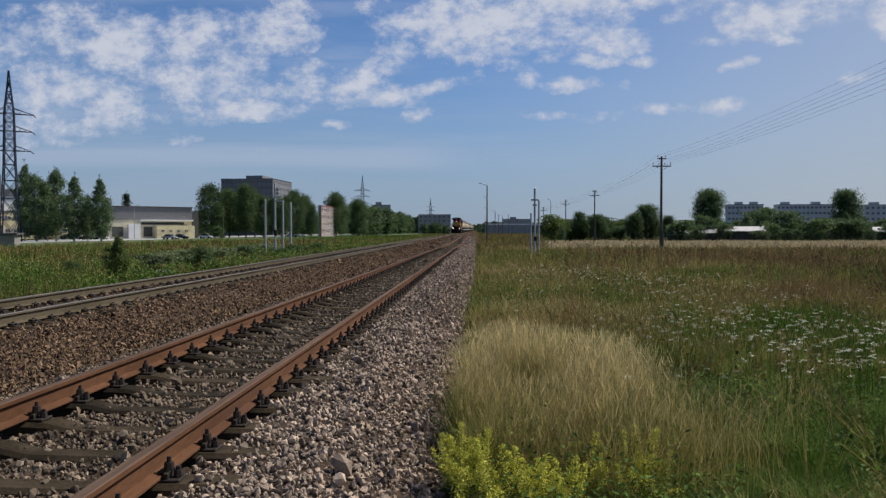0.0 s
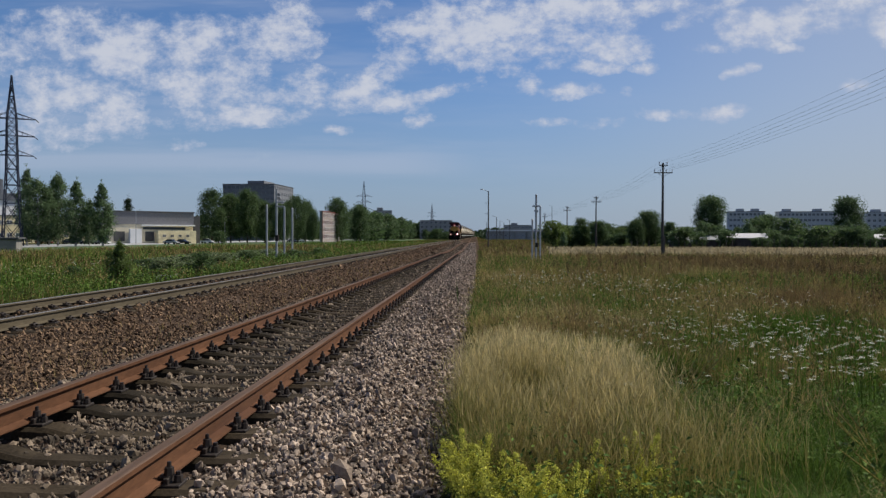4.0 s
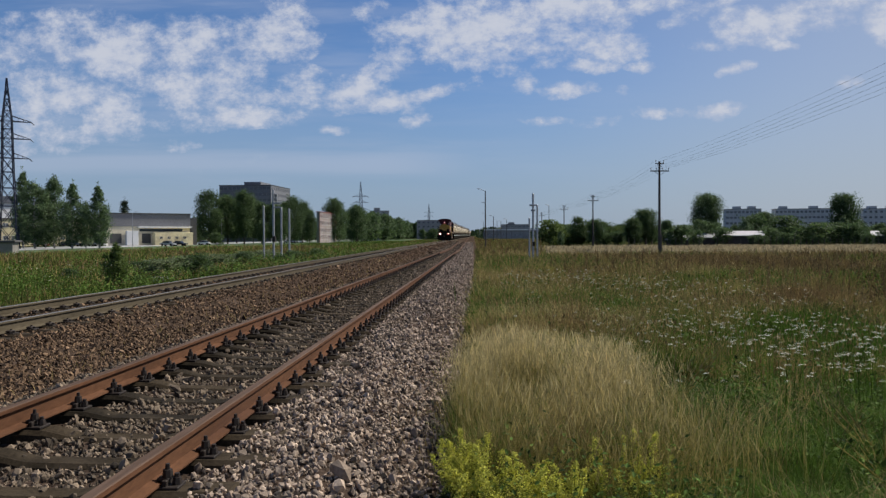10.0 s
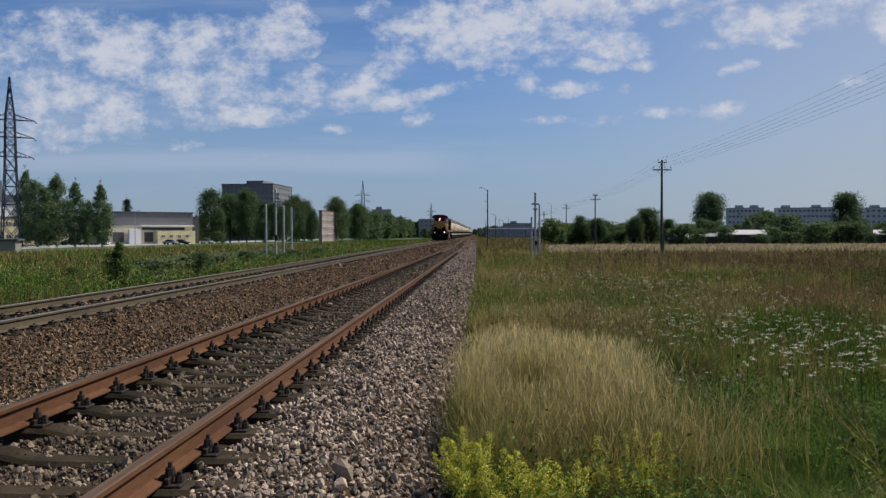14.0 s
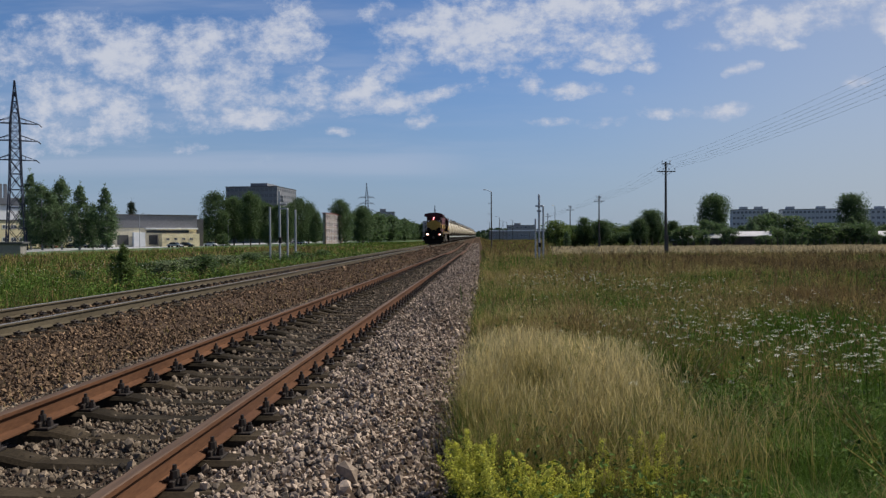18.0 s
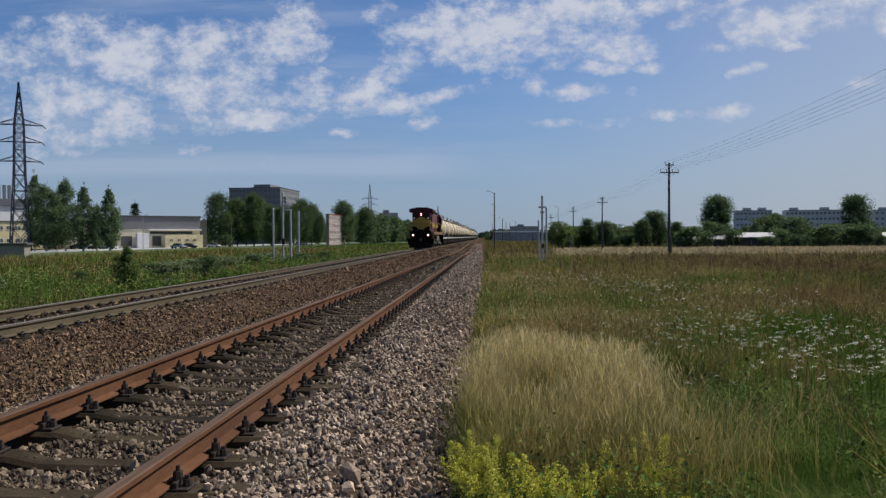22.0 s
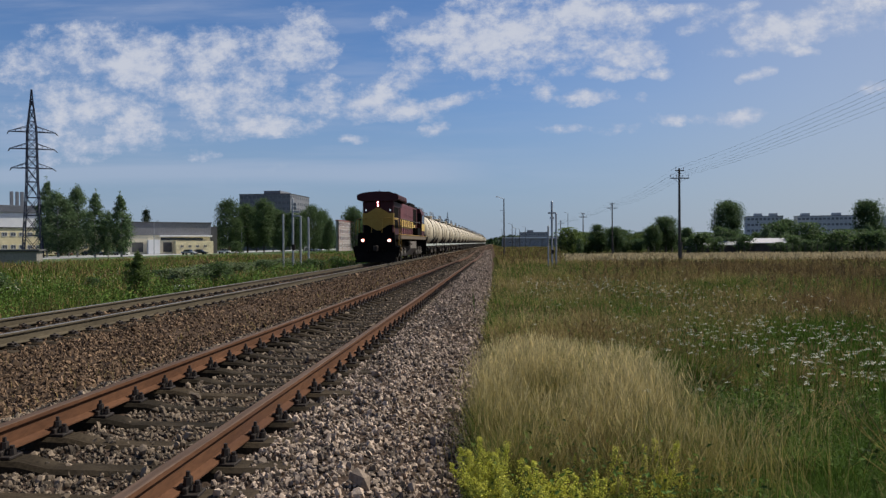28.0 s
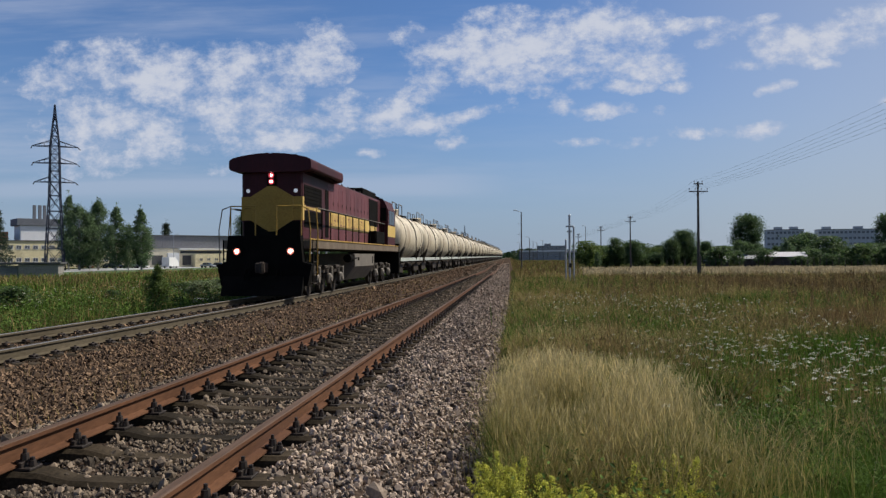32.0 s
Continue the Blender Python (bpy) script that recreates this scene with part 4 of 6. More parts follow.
POLES = [(19.2, 27.0, 9.9), (19.85, 83.0, 9.9), (23.0, 149.0, 9.8), (23.0, 196.0, 9.8), (22.6, 255.0, 9.8)]
pole = telegraph_pole(9.9)
for k, (x, y, h) in enumerate(POLES):
    m = pose(x, y, ground_z(x, y), 0, 0, (0, 4, -6, 8, 0)[k])
    if k == 0:
        pole.matrix_basis = m
    else:
        copy_thing(pole, m)
for k in range(6):
    x = ((-0.41, 0.41) + (-0.94, -0.31, 0.31, 0.94))[k]
    z = 9.65 + 0.34 if k < 2 else 8.85 + 0.34
    bm = B()
    pts = []
    for (xa, ya, _), (xb, yb, _) in zip(POLES, POLES[1:]):
        for s in range(12):
            f = s / 12
            xx, yy = xa + (xb - xa) * f, ya + (yb - ya) * f
            ga, gb = ground_z(xa, ya), ground_z(xb, yb)
            pts.append((xx + x, yy - 0.12, z + ga + (gb - ga) * f - 0.9 * 4 * f * (1 - f) * (yb - ya) / 66 * 0.6))
    pipe(bm, pts, 0.0055, seg=4)
    tagged(part("overhead_wire", bm, M_FASTEN), "thin dark overhead telegraph wire between poles", "wire", "telegraph wires")


def lamp_mast(height):
    lm = thing("lamp_mast", "slender dark mast with a small lamp arm", "lamp post", group="trackside lamp masts")
    part("post", rod(B(), (0, 0, -0.3), (0, 0, height), 0.13, 0.08, seg=8), M_WOOD, lm)
    part("arm", rod(B(), (0, 0, height - 0.05), (-0.9, 0, height + 0.30), 0.04, seg=6), M_STEEL, lm)
    part("lamp_head", box(B(), (-1.05, 0, height + 0.30), (0.45, 0.2, 0.12), 0.03), M_STEEL, lm)
    for z in (0.62, 0.80):
        part("bracket", box(B(), (-0.30, 0, height * z), (0.55, 0.06, 0.06)), M_STEEL, lm)
    return lm


mast = lamp_mast(9.3)
mast.matrix_basis = Matrix.Translation(on_ground(0.0160, 122))
for b, d, h in ((0.0265, 240, 0.9), (0.0310, 300, 0.9), (0.036, 300, 0.85), (0.0135, 420, 1.1), (0.0435, 330, 1.0), (-0.021, 560, 1.3), (0.098, 300, 1.5), (0.0835, 330, 1.1)):
    copy_thing(mast, Matrix.Translation(on_ground(b, d)) @ Matrix.Diagonal((1, 1, h, 1)))


def signal_post(name, posts, label, arms):
    sp = thing(name, label, "signal post")
    for x, y, h, r in posts:
        p = part("post", rod(B(), (x, y, -0.3), (x, y, h), r, seg=10), M_STEEL, sp)
        part("cap", rod(B(), (x, y, h), (x, y, h + 0.05), r * 1.2, r * 0.6, seg=10), M_STEEL, p)
    for x, y, z, w in arms:
        part("crossbar", box(B(), (x, y - 0.1, z), (w, 0.10, 0.13), 0.01), M_STEEL, sp)
    return sp


sp = signal_post("signal_post", [(0.0, 0, 5.35, 0.085), (-0.26, 0.5, 3.4, 0.07), (0.30, -0.4, 4.4, 0.07)], "group of grey steel signal posts in the meadow", [(0, 0, 4.45, 0.6), (0, 0, 4.05, 0.35)])
part("cable_box", box(B(), (0.05, -0.12, 1.35), (0.22, 0.18, 0.36), 0.02), M_FASTEN, sp)
sp.matrix_basis = Matrix.Translation(on_ground(0.0775, 62))
sp = signal_post("signal_post", [(0, 0, 6.2, 0.09), (-1.10, 1.0, 4.9, 0.08), (0.79, -0.5, 4.7, 0.08), (1.62, -1.2, 4.55, 0.08)], "four pale steel posts by the main line, one with lamp brackets", [(0.35, 0, 4.75, 0.6), (0.35, 0, 5.1, 0.6)])
for z in (5.75, 5.45):
    part("lamp_unit", rod(B(), (0.28, -0.15, z), (0.28, -0.35, z - 0.05), 0.11, 0.15, seg=10), M_STEEL, sp)
part("cable_box", box(B(), (0.08, -0.14, 2.1), (0.26, 0.2, 0.5), 0.02), M_FASTEN, sp)
sp.matrix_basis = Matrix.Translation(on_ground(-0.2612, 64))


def pylon():
    py = thing("power_pylon", "tall dark steel lattice power pylon with three pairs of arms", "pylon", group="power line pylons")
    levels = [0, 5, 9.5, 13.5, 17, 20.1, 22.6, 24.4, 26.4, 28.3, 30.5, 33, 35.4, 37.6]

    def half(z):
        return 1.95 - 0.83 * z / 17 if z < 17 else (1.12 - 0.2 * (z - 17) / 11.3 if z < 28.3 else max(0.06, 0.92 * (37.6 - z) / 9.3))

    bm = B()
    for sx in (-1, 1):
        for sy in (-1, 1):
            pipe(bm, [(sx * half(z), sy * half(z), z) for z in levels], 0.17, seg=4)
    part("leg_frame", bm, M_DARKSTEEL, py)
    for a, b in zip(levels, levels[1:]):
        bm = B()
        p, q = half(a), half(b)
        for s in (-1, 1):
            rod(bm, (-p, s * p, a), (q, s * q, b), 0.075, seg=4)
            rod(bm, (p, s * p, a), (-q, s * q, b), 0.075, seg=4)
            rod(bm, (s * p, -p, a), (s * q, q, b), 0.075, seg=4)
            rod(bm, (s * p, p, a), (s * q, -q, b), 0.075, seg=4)
            rod(bm, (-q, s * q, b), (q, s * q, b), 0.075, seg=4)
        part("lattice_bay", bm, M_DARKSTEEL, py)
    for z, w in ((20.1, 4.1), (24.4, 4.4), (28.2, 4.6)):
        for s in (-1, 1):
            bm = B()
            for sy in (-1, 1):
                rod(bm, (s * 0.9, sy * 0.9, z), (s * w, 0, z - 0.1), 0.09, seg=4)
                rod(bm, (s * 0.85, sy * 0.85, z + 1.2), (s * w, 0, z), 0.07, seg=4)
            for f in (0.3, 0.6):
                xx = 1.1 + (w - 1.1) * f
                rod(bm, (s * xx, 0.0, z), (s * xx, 0, z + 1.3 * (1 - f)), 0.05, seg=4)
            arm = part("arm", bm, M_DARKSTEEL, py)
            part("insulator_string", rod(B(), (s * w, 0, z), (s * (w + 0.5), 1.5, z - 0.45), 0.10, seg=6), M_GRIME, arm)
    return py


tower = pylon()
tower.matrix_basis = Matrix.Translation(on_ground(-0.6165, 166)) @ pose(0, 0, 0, 0, 0, 24)
for b, d in ((-0.1462, 490), (-0.0573, 830)):
    copy_thing(tower, Matrix.Translation(on_ground(b, d)) @ pose(0, 0, 0, 0, 0, 10))

# ---- road, car park and buildings beyond the road ----
M_ROAD = surface("pale_worn_asphalt", (0.30, 0.30, 0.30), (0.38, 0.38, 0.37), 0.3, 0.9, bump=0.2, fine=30)
M_LAWN = surface("verge_lawn", (0.040, 0.078, 0.016), (0.066, 0.108, 0.026), 0.4, 0.95, bump=0.6, fine=24)
M_GREYCLAD = surface("grey_metal_cladding", (0.17, 0.17, 0.185), (0.20, 0.20, 0.215), 0.2, 0.7, bump=0.05)
M_CREAMWALL = surface("cream_render", (0.62, 0.56, 0.42), (0.74, 0.67, 0.51), 0.4, 0.9, bump=0.1, stain=(0.36, 0.31, 0.23))
M_YELWALL = surface("yellow_render", (0.66, 0.57, 0.34), (0.78, 0.69, 0.44), 0.4, 0.9, bump=0.1, stain=(0.40, 0.33, 0.2))
M_WHITEPAINT = surface("white_paint", (0.68, 0.69, 0.70), (0.78, 0.78, 0.78), 0.6, 0.6, bump=0.05, spread=0.12)
M_CONCRETE = surface("grey_panel_concrete", (0.25, 0.25, 0.25), (0.33, 0.33, 0.33), 0.35, 0.9, bump=0.2, stain=(0.19, 0.185, 0.18))
M_PALECONC = surface("pale_panel_concrete", (0.42, 0.43, 0.44), (0.52, 0.53, 0.54), 0.35, 0.9, bump=0.2, stain=(0.33, 0.33, 0.33))
M_DARKCONC = surface("dark_panel_concrete", (0.125, 0.135, 0.155), (0.165, 0.175, 0.20), 0.35, 0.9, bump=0.2)
M_BRICKRED = surface("dull_red_brick", (0.20, 0.085, 0.06), (0.27, 0.12, 0.085), 0.6, 0.9, bump=0.2, fine=16)
M_ROOFRED = surface("red_roof_sheet", (0.25, 0.06, 0.045), (0.32, 0.085, 0.06), 0.5, 0.7, bump=0.1)
M_TAR = surface("roofing_felt", (0.06, 0.06, 0.062), (0.09, 0.09, 0.09), 0.5, 0.95, bump=0.2)


def flat_strip(name, material, xs, ys, lift, label, category):
    ob = new(name, grid_mesh(name, xs, ys, lambda x, y: ground_z(x, y) + lift, [material]))
    return tagged(ob, label, category, kind="structure")


flat_strip("road", M_ROAD, [-113, -100, -88], spaced((-420, 800, 40)), 0.06, "pale worn asphalt road and car park edge", "road")
flat_strip("verge", M_LAWN, [-88, -70, -52, -42], spaced((50, 700, 40)), 0.03, "mown green roadside verge", "verge")


def turned(bearing, d, turn=None):
    """A pose on the ground, its local -y side towards the camera unless another turn is given."""
    p = on_ground(bearing, d)
    return Matrix.Translation(p) @ pose(0, 0, 0, 0, 0, -math.degrees(math.atan2(p.x, p.y)) if turn is None else turn)


# Paler than M_GLASS, so building windows contrast less with their walls.
M_FARGLASS = pane("pale_window_glass", (0.10, 0.11, 0.125))
WINDOWS = {}


def window_on(parent, x, y, z, w, h, side=0, frame_mat=None):
    """A window set in a wall whose outer face looks along -y (side 0) or +x (side 1)."""
    key = (round(w, 2), round(h, 2), frame_mat)
    if key not in WINDOWS:
        bm = B()
        for c, s in (((0, 0, h / 2 - 0.05), (w, 0.10, 0.10)), ((0, 0, -h / 2 + 0.05), (w, 0.14, 0.10)), ((-w / 2 + 0.05, 0, 0), (0.10, 0.10, h)), ((w / 2 - 0.05, 0, 0), (0.10, 0.10, h)), ((0, 0, 0), (0.07, 0.08, h))):
            box(bm, c, s)
        fr = bpy.data.meshes.new("window_frame")
        bm.to_mesh(fr)
        bm.free()
        fr.materials.append(frame_mat or M_WHITEPAINT)
        bm = box(B(), (0, 0.02, 0), (w - 0.05, 0.04, h - 0.05))
        gl = bpy.data.meshes.new("window")
        bm.to_mesh(gl)
        bm.free()
        gl.materials.append(M_FARGLASS)
        WINDOWS[key] = (gl, fr)
    gl, fr = WINDOWS[key]
    win = share("window", gl, parent, pose(x, y, z, 0, 0, 90 if side else 0))
    share("window_frame", fr, win, pose(0, -0.02, 0))
    return win


def block(name, label, m, w, depth, h, wall, roof, rows, cols, win=(1.4, 1.4), ground_gap=1.0, side_cols=0, frame_mat=None, penthouses=()):
    """A flat-roofed building: walls, parapet, roof and windows on the faces that are seen."""
    bl = thing(name, label, "building", m)
    walls = part("wall", box(B(), (0, depth / 2, h / 2 - 0.5), (w, depth, h + 1), 0.03), wall, bl)
    bm = B()
    box(bm, (0, depth / 2, h + 0.12), (w + 0.5, depth + 0.5, 0.24), 0.03)
    rf = part("roof", bm, roof, bl)
    for x, wd, hh in penthouses:
        part("roof_house", box(B(), (x, depth / 2, h + 0.2 + hh / 2), (wd, depth * 0.5, hh), 0.05), wall, rf)
    for r in range(rows):
        z = ground_gap + (r + 0.5) * (h - ground_gap) / rows
        for c in range(cols):
            window_on(bl, -w / 2 + (c + 0.5) * w / cols, -0.02, z, *win, frame_mat=frame_mat)
        for c in range(side_cols):
            window_on(bl, w / 2 + 0.02, (c + 0.5) * depth / side_cols, z, *win, side=1, frame_mat=frame_mat)
    return bl


# factory hall with a pale strip and doors
hall = thing("factory_hall", "long grey metal-clad factory hall with pale lower walls", "building", turned(-0.4265, 235, 38))
part("upper_wall", box(B(), (0, 9, 7.85), (25.5, 18, 3.9), 0.05), M_GREYCLAD, hall, "grey ribbed upper wall")
for k in range(25):
    part("cladding_rib", box(B(), (-12.4 + 1.03 * k, -0.01, 7.85), (0.05, 0.03, 3.8)), M_GREYCLAD, hall)
part("roof", box(B(), (0, 9, 9.9), (26, 18.6, 0.25), 0.05), M_TAR, hall)
part("white_strip", box(B(), (4.6, -0.6, 5.65), (16.2, 1.4, 0.42), 0.03), M_WHITEPAINT, hall)
part("lower_wall", box(B(), (0, 9, 2.7), (25.2, 17.6, 6.4), 0.05), M_CREAMWALL, hall)
for x, w in ((-9.8, 3.2), (-0.9, 2.6)):
    part("dark_doorway", box(B(), (x, 0.15, 2.2), (w, 0.2, 3.0)), M_TAR, hall)
part("window_band", box(B(), (3.6, 0.16, 4.75), (13.0, 0.2, 0.8)), M_GLASS, hall)
part("porch", box(B(), (-5.4, -0.9, 2.3), (3.4, 1.8, 4.4), 0.05), M_WHITEPAINT, hall, "white entrance block")
part("annex", box(B(), (6.6, -1.6, 2.0), (11.6, 3.4, 4.0), 0.05), M_YELWALL, hall, "cream annex with a flat roof")
for k in range(4):
    window_on(hall, 2.6 + 2.4 * k, -3.34, 2.4, 1.1, 0.9, frame_mat=M_CREAMWALL)
# dark end wall beside it
part("end_wall", box(B(), (13.7, 3, 4.4), (2.0, 6, 8.6), 0.05), M_TAR, hall)

# yellow works building with an upper floor, chimneys and a brick wing
works = block("works_building", "two-storey yellow works building with rows of small windows", turned(-0.592, 236, 44), 42, 14, 8.4, M_YELWALL, M_TAR, 2, 18, (1.5, 1.3), 0.6)
part("upper_storey", box(B(), (-8.5, 9, 11.0), (11, 10, 5.0), 0.05), M_WHITEPAINT, works, "pale upper storey")
part("upper_roof", box(B(), (-8.5, 9, 14.5), (13, 11, 2.2), 0.05), M_DARKCONC, works)
for x in (-7.6, -6.0, -4.6):
    part("chimney", box(B(), (x - 1.5, 9, 17.6), (0.9, 0.9, 5.2), 0.04), M_DARKCONC, works)
part("brick_wing", box(B(), (-23, 12, 5.6), (12, 12, 11.6), 0.05), M_BRICKRED, works, "dull red brick wing")

# tall office block, four-storey brick house, far blocks
block("office_block", "dark nine-storey office block above the trees", turned(-0.2985, 395, -3), 27.5, 34, 29.3, M_DARKCONC, M_TAR, 9, 12, (1.9, 1.6), 1.5, side_cols=9, frame_mat=M_DARKCONC, penthouses=((1, 9, 2.2),))
br = block("brick_house", "four-storey brick house with pale window bays and red roof", turned(-0.2022, 300, -2), 1.3, 30, 12.2, M_CONCRETE, M_ROOFRED, 4, 0, (1.5, 1.7), 1.0, side_cols=10)
for c in range(11):
    part("brick_pier", box(B(), (0.66, 3 * c, 6.1), (0.06, 0.7, 12.0)), M_BRICKRED, br, "dull red brick pier between windows")
block("far_block", "grey far block of flats behind the roadside trees", turned(-0.122, 640), 16, 14, 24.0, M_CONCRETE, M_TAR, 7, 5, (1.6, 1.5), 1.5, penthouses=((-2, 5, 2.5),))
block("far_block", "grey slab block half hidden by trees", turned(-0.143, 700), 14, 14, 22.0, M_DARKCONC, M_TAR, 6, 4, (1.6, 1.5), 1.5)
block("far_block", "long pale grey far building beside the line", turned(-0.0520, 760), 32, 12, 18.5, M_CONCRETE, M_TAR, 4, 7, (1.8, 1.6), 1.5, frame_mat=M_CONCRETE)
for b, w, h, cols, ph in ((0.3455, 19.0, 16.8, 9, ((-3, 4, 1.6), (5, 4, 1.6))), (0.4215, 30, 16.8, 14, ((-10, 4, 1.6), (6, 4, 1.6))), (0.522, 22, 16.6, 8, ((-5, 4, 1.6), (5, 4, 1.6)))):
    block("apartment_block", "five-storey grey panel apartment block behind garden trees", turned(b, 440, -12), w, 12, h, M_PALECONC, M_TAR, 5, cols, (1.5, 1.4), 1.0, side_cols=0, frame_mat=M_PALECONC, penthouses=ph)
over = thing("road_bridge", "pale far road bridge on columns beyond the line", "bridge", Matrix.Translation(on_ground(0.05, 640)))
part("deck", box(B(), (0, 0, 6.6), (46, 9, 1.3), 0.1), M_CONCRETE, over)
part("parapet", box(B(), (0, -4.6, 7.6), (46, 0.25, 0.9), 0.02), M_WHITEPAINT, over)
for k in range(5):
    part("column", box(B(), (-20 + 10 * k, 0, 2.6), (1.2, 5, 7.4), 0.1), M_CONCRETE, over)
block("far_depot", "low pale depot building beyond the bridge", turned(0.055, 720), 27, 14, 13.0, M_CONCRETE, M_TAR, 3, 7, (1.8, 1.4), 1.5, penthouses=((-4, 6, 2),))
block("far_depot", "low pale depot building beyond the bridge", turned(0.026, 760), 20, 14, 6.5, M_CONCRETE, M_TAR, 1, 6, (1.8, 1.4), 1.5)

# garden sheds, greenhouse and fence across the field
M_SHEET = surface("whitewashed_roof_sheet", (0.42, 0.41, 0.41), (0.54, 0.52, 0.53), 0.7, 0.7, bump=0.2, stain=(0.36, 0.30, 0.29))
for b, d, w, h, roof in ((0.3460, 150, 7.0, 2.4, M_SHEET), (0.2985, 156, 3.4, 2.0, M_CONCRETE), (0.521, 150, 4.0, 2.3, M_SHEET), (0.262, 160, 4.5, 1.5, M_CONCRETE), (0.128, 200, 3.0, 2.2, M_STEEL)):
    sh = thing("garden_shed", "low garden shed with a pale sheet roof among shrubs", "shed", turned(b, d), group="sheds along the gardens")
    part("wall", box(B(), (0, 1.5, h / 2 - 0.4), (w, 3, h - 0.2), 0.03), M_WOOD, sh)
    bm = B()
    prism(bm, [(-0.3, h - 0.35), (3.3, h + 0.55), (3.3, h + 0.63), (-0.3, h - 0.27)], "x", -w / 2 - 0.2, w / 2 + 0.2)
    rf = part("roof", bm, roof, sh)
    for k in range(int(w / 0.8)):
        part("roof_rib", box(B(), (-w / 2 + 0.4 + 0.8 * k, 1.5, h + 0.165), (0.07, 3.6, 0.05), turn=pose(0, 0, 0, 14, 0, 0)), roof, rf)
fence = thing("field_fence", "dark post and wire fence along the gardens", "fence")
fx = random.Random(3)
for k in range(46):
    b, d = 0.20 + 0.0075 * k, 138 + 3 * math.sin(k * 0.4)
    p = on_ground(b, d)
    part("fence_post", rod(B(), p, p + Vector((fx.uniform(-0.05, 0.05), 0, fx.uniform(1.3, 1.8))), 0.06, seg=5), M_WOOD, fence)
M_STOREWALL = surface("weathered_store_wall", (0.17, 0.16, 0.145), (0.25, 0.24, 0.22), 0.5, 0.95, bump=0.3, stain=(0.11, 0.10, 0.085))
bunker = thing("concrete_store", "low flat-roofed grey concrete store in the weeds", "shed", turned(-0.640, 88, 22) @ pose(0, 0, -0.35))
part("wall", box(B(), (0, 2.0, 0.9), (4.4, 4.0, 2.6), 0.04), M_STOREWALL, bunker)
# Shade on the store's left face, built as a box of darker concrete.
part("side_wall", box(B(), (-4.4, 2.4, 0.8), (4.4, 4.0, 2.4), 0.04), M_DARKCONC, bunker)
part("roof", box(B(), (-2.2, 2.0, 2.32), (9.4, 4.6, 0.24), 0.03), M_TAR, bunker)
slab = part("concrete_slab", box(B(), (0, 0, 0), (1.0, 0.7, 0.14), 0.03), M_CONCRETE)
slab.matrix_basis = Matrix.Translation(on_ground(-0.405, 33)) @ pose(0, 0, 0.30, 4, -3, 20)
tagged(slab, "pale broken concrete slab lying in weeds", "slab")


def car(paint, label, m, van=False):
    c = thing("van" if van else "car", label, "van" if van else "car", m, group="vehicles parked along the road")
    if van:
        part("cab", prism(B(), [(-2.9, 0.5), (-2.9, 1.3), (-2.5, 2.1), (-1.4, 2.15), (-1.4, 0.5)], "x", -0.95, 0.95), paint, c)
        part("cargo_box", box(B(), (0, 0.9, 1.75), (2.1, 4.4, 2.4), 0.04), paint, c)
        part("windscreen", box(B(), (0, -2.73, 1.70), (1.6, 0.05, 0.7), turn=pose(0, 0, 0, -24, 0, 0)), M_GLASS, c)
        ys = (-2.0, 2.0)
    else:
        bm = prism(B(), [(-2.1, 0.35), (-2.15, 0.65), (-1.2, 0.88), (1.6, 0.92), (2.1, 0.80), (2.15, 0.40)], "x", -0.85, 0.85)
        part("body", bm, paint, c)
        bm = prism(B(), [(-1.15, 0.86), (-0.45, 1.38), (0.85, 1.42), (1.65, 0.90)], "x", -0.70, 0.70)
        part("glasshouse", bm, M_GLASS, c)
        part("roof", box(B(), (0, 0.2, 1.42), (1.3, 1.4, 0.05), 0.02), paint, c)
        ys = (-1.3, 1.35)
    for y in ys:
        for s in (-1, 1):
            part("wheel", rod(B(), (s * 0.68, y, 0.31), (s * 0.88, y, 0.31), 0.31, seg=12), M_BLACK, c)
    return c


def paint(name, c):
    return surface(name, tuple(v * 0.85 for v in c), c, 1.0, 0.25, 0.0, bump=0, spread=0.1)


P_WHITE, P_DARK, P_SILVER, P_RED = paint("white_car_paint", (0.7, 0.7, 0.7)), paint("dark_car_paint", (0.02, 0.022, 0.028)), paint("silver_car_paint", (0.35, 0.36, 0.38)), paint("red_car_paint", (0.25, 0.03, 0.03))
for b, d, p, txt, ang in ((-0.4015, 212, P_SILVER, "silver car parked by the road", 80), (-0.3865, 214, P_DARK, "dark car parked by the road", 85), (-0.510, 206, P_DARK, "dark car parked under the birches", 80), (-0.538, 205, P_DARK, "black car parked under the birches", 95), (-0.527, 207, P_SILVER, "silver car parked under the birches", 88), (-0.4945, 208, P_WHITE, "white car parked by the road", 88), (-0.353, 240, P_WHITE, "white car parked by the hall", 80), (-0.239, 300, P_SILVER, "silver car on the far road", 60), (-0.231, 310, P_WHITE, "white car on the far road", 60), (-0.573, 204, P_RED, "red car parked by the pylon", 90)):
    car(p, txt, Matrix.Translation(on_ground(b, d) + Vector((0, 0, 0.06))) @ pose(0, 0, 0, 0, 0, ang))
driven_van = car(P_WHITE, "white box van driving along the road", pose(-92, 203, ground_z(-92, 203) + 0.07, 0, 0, 180), True)


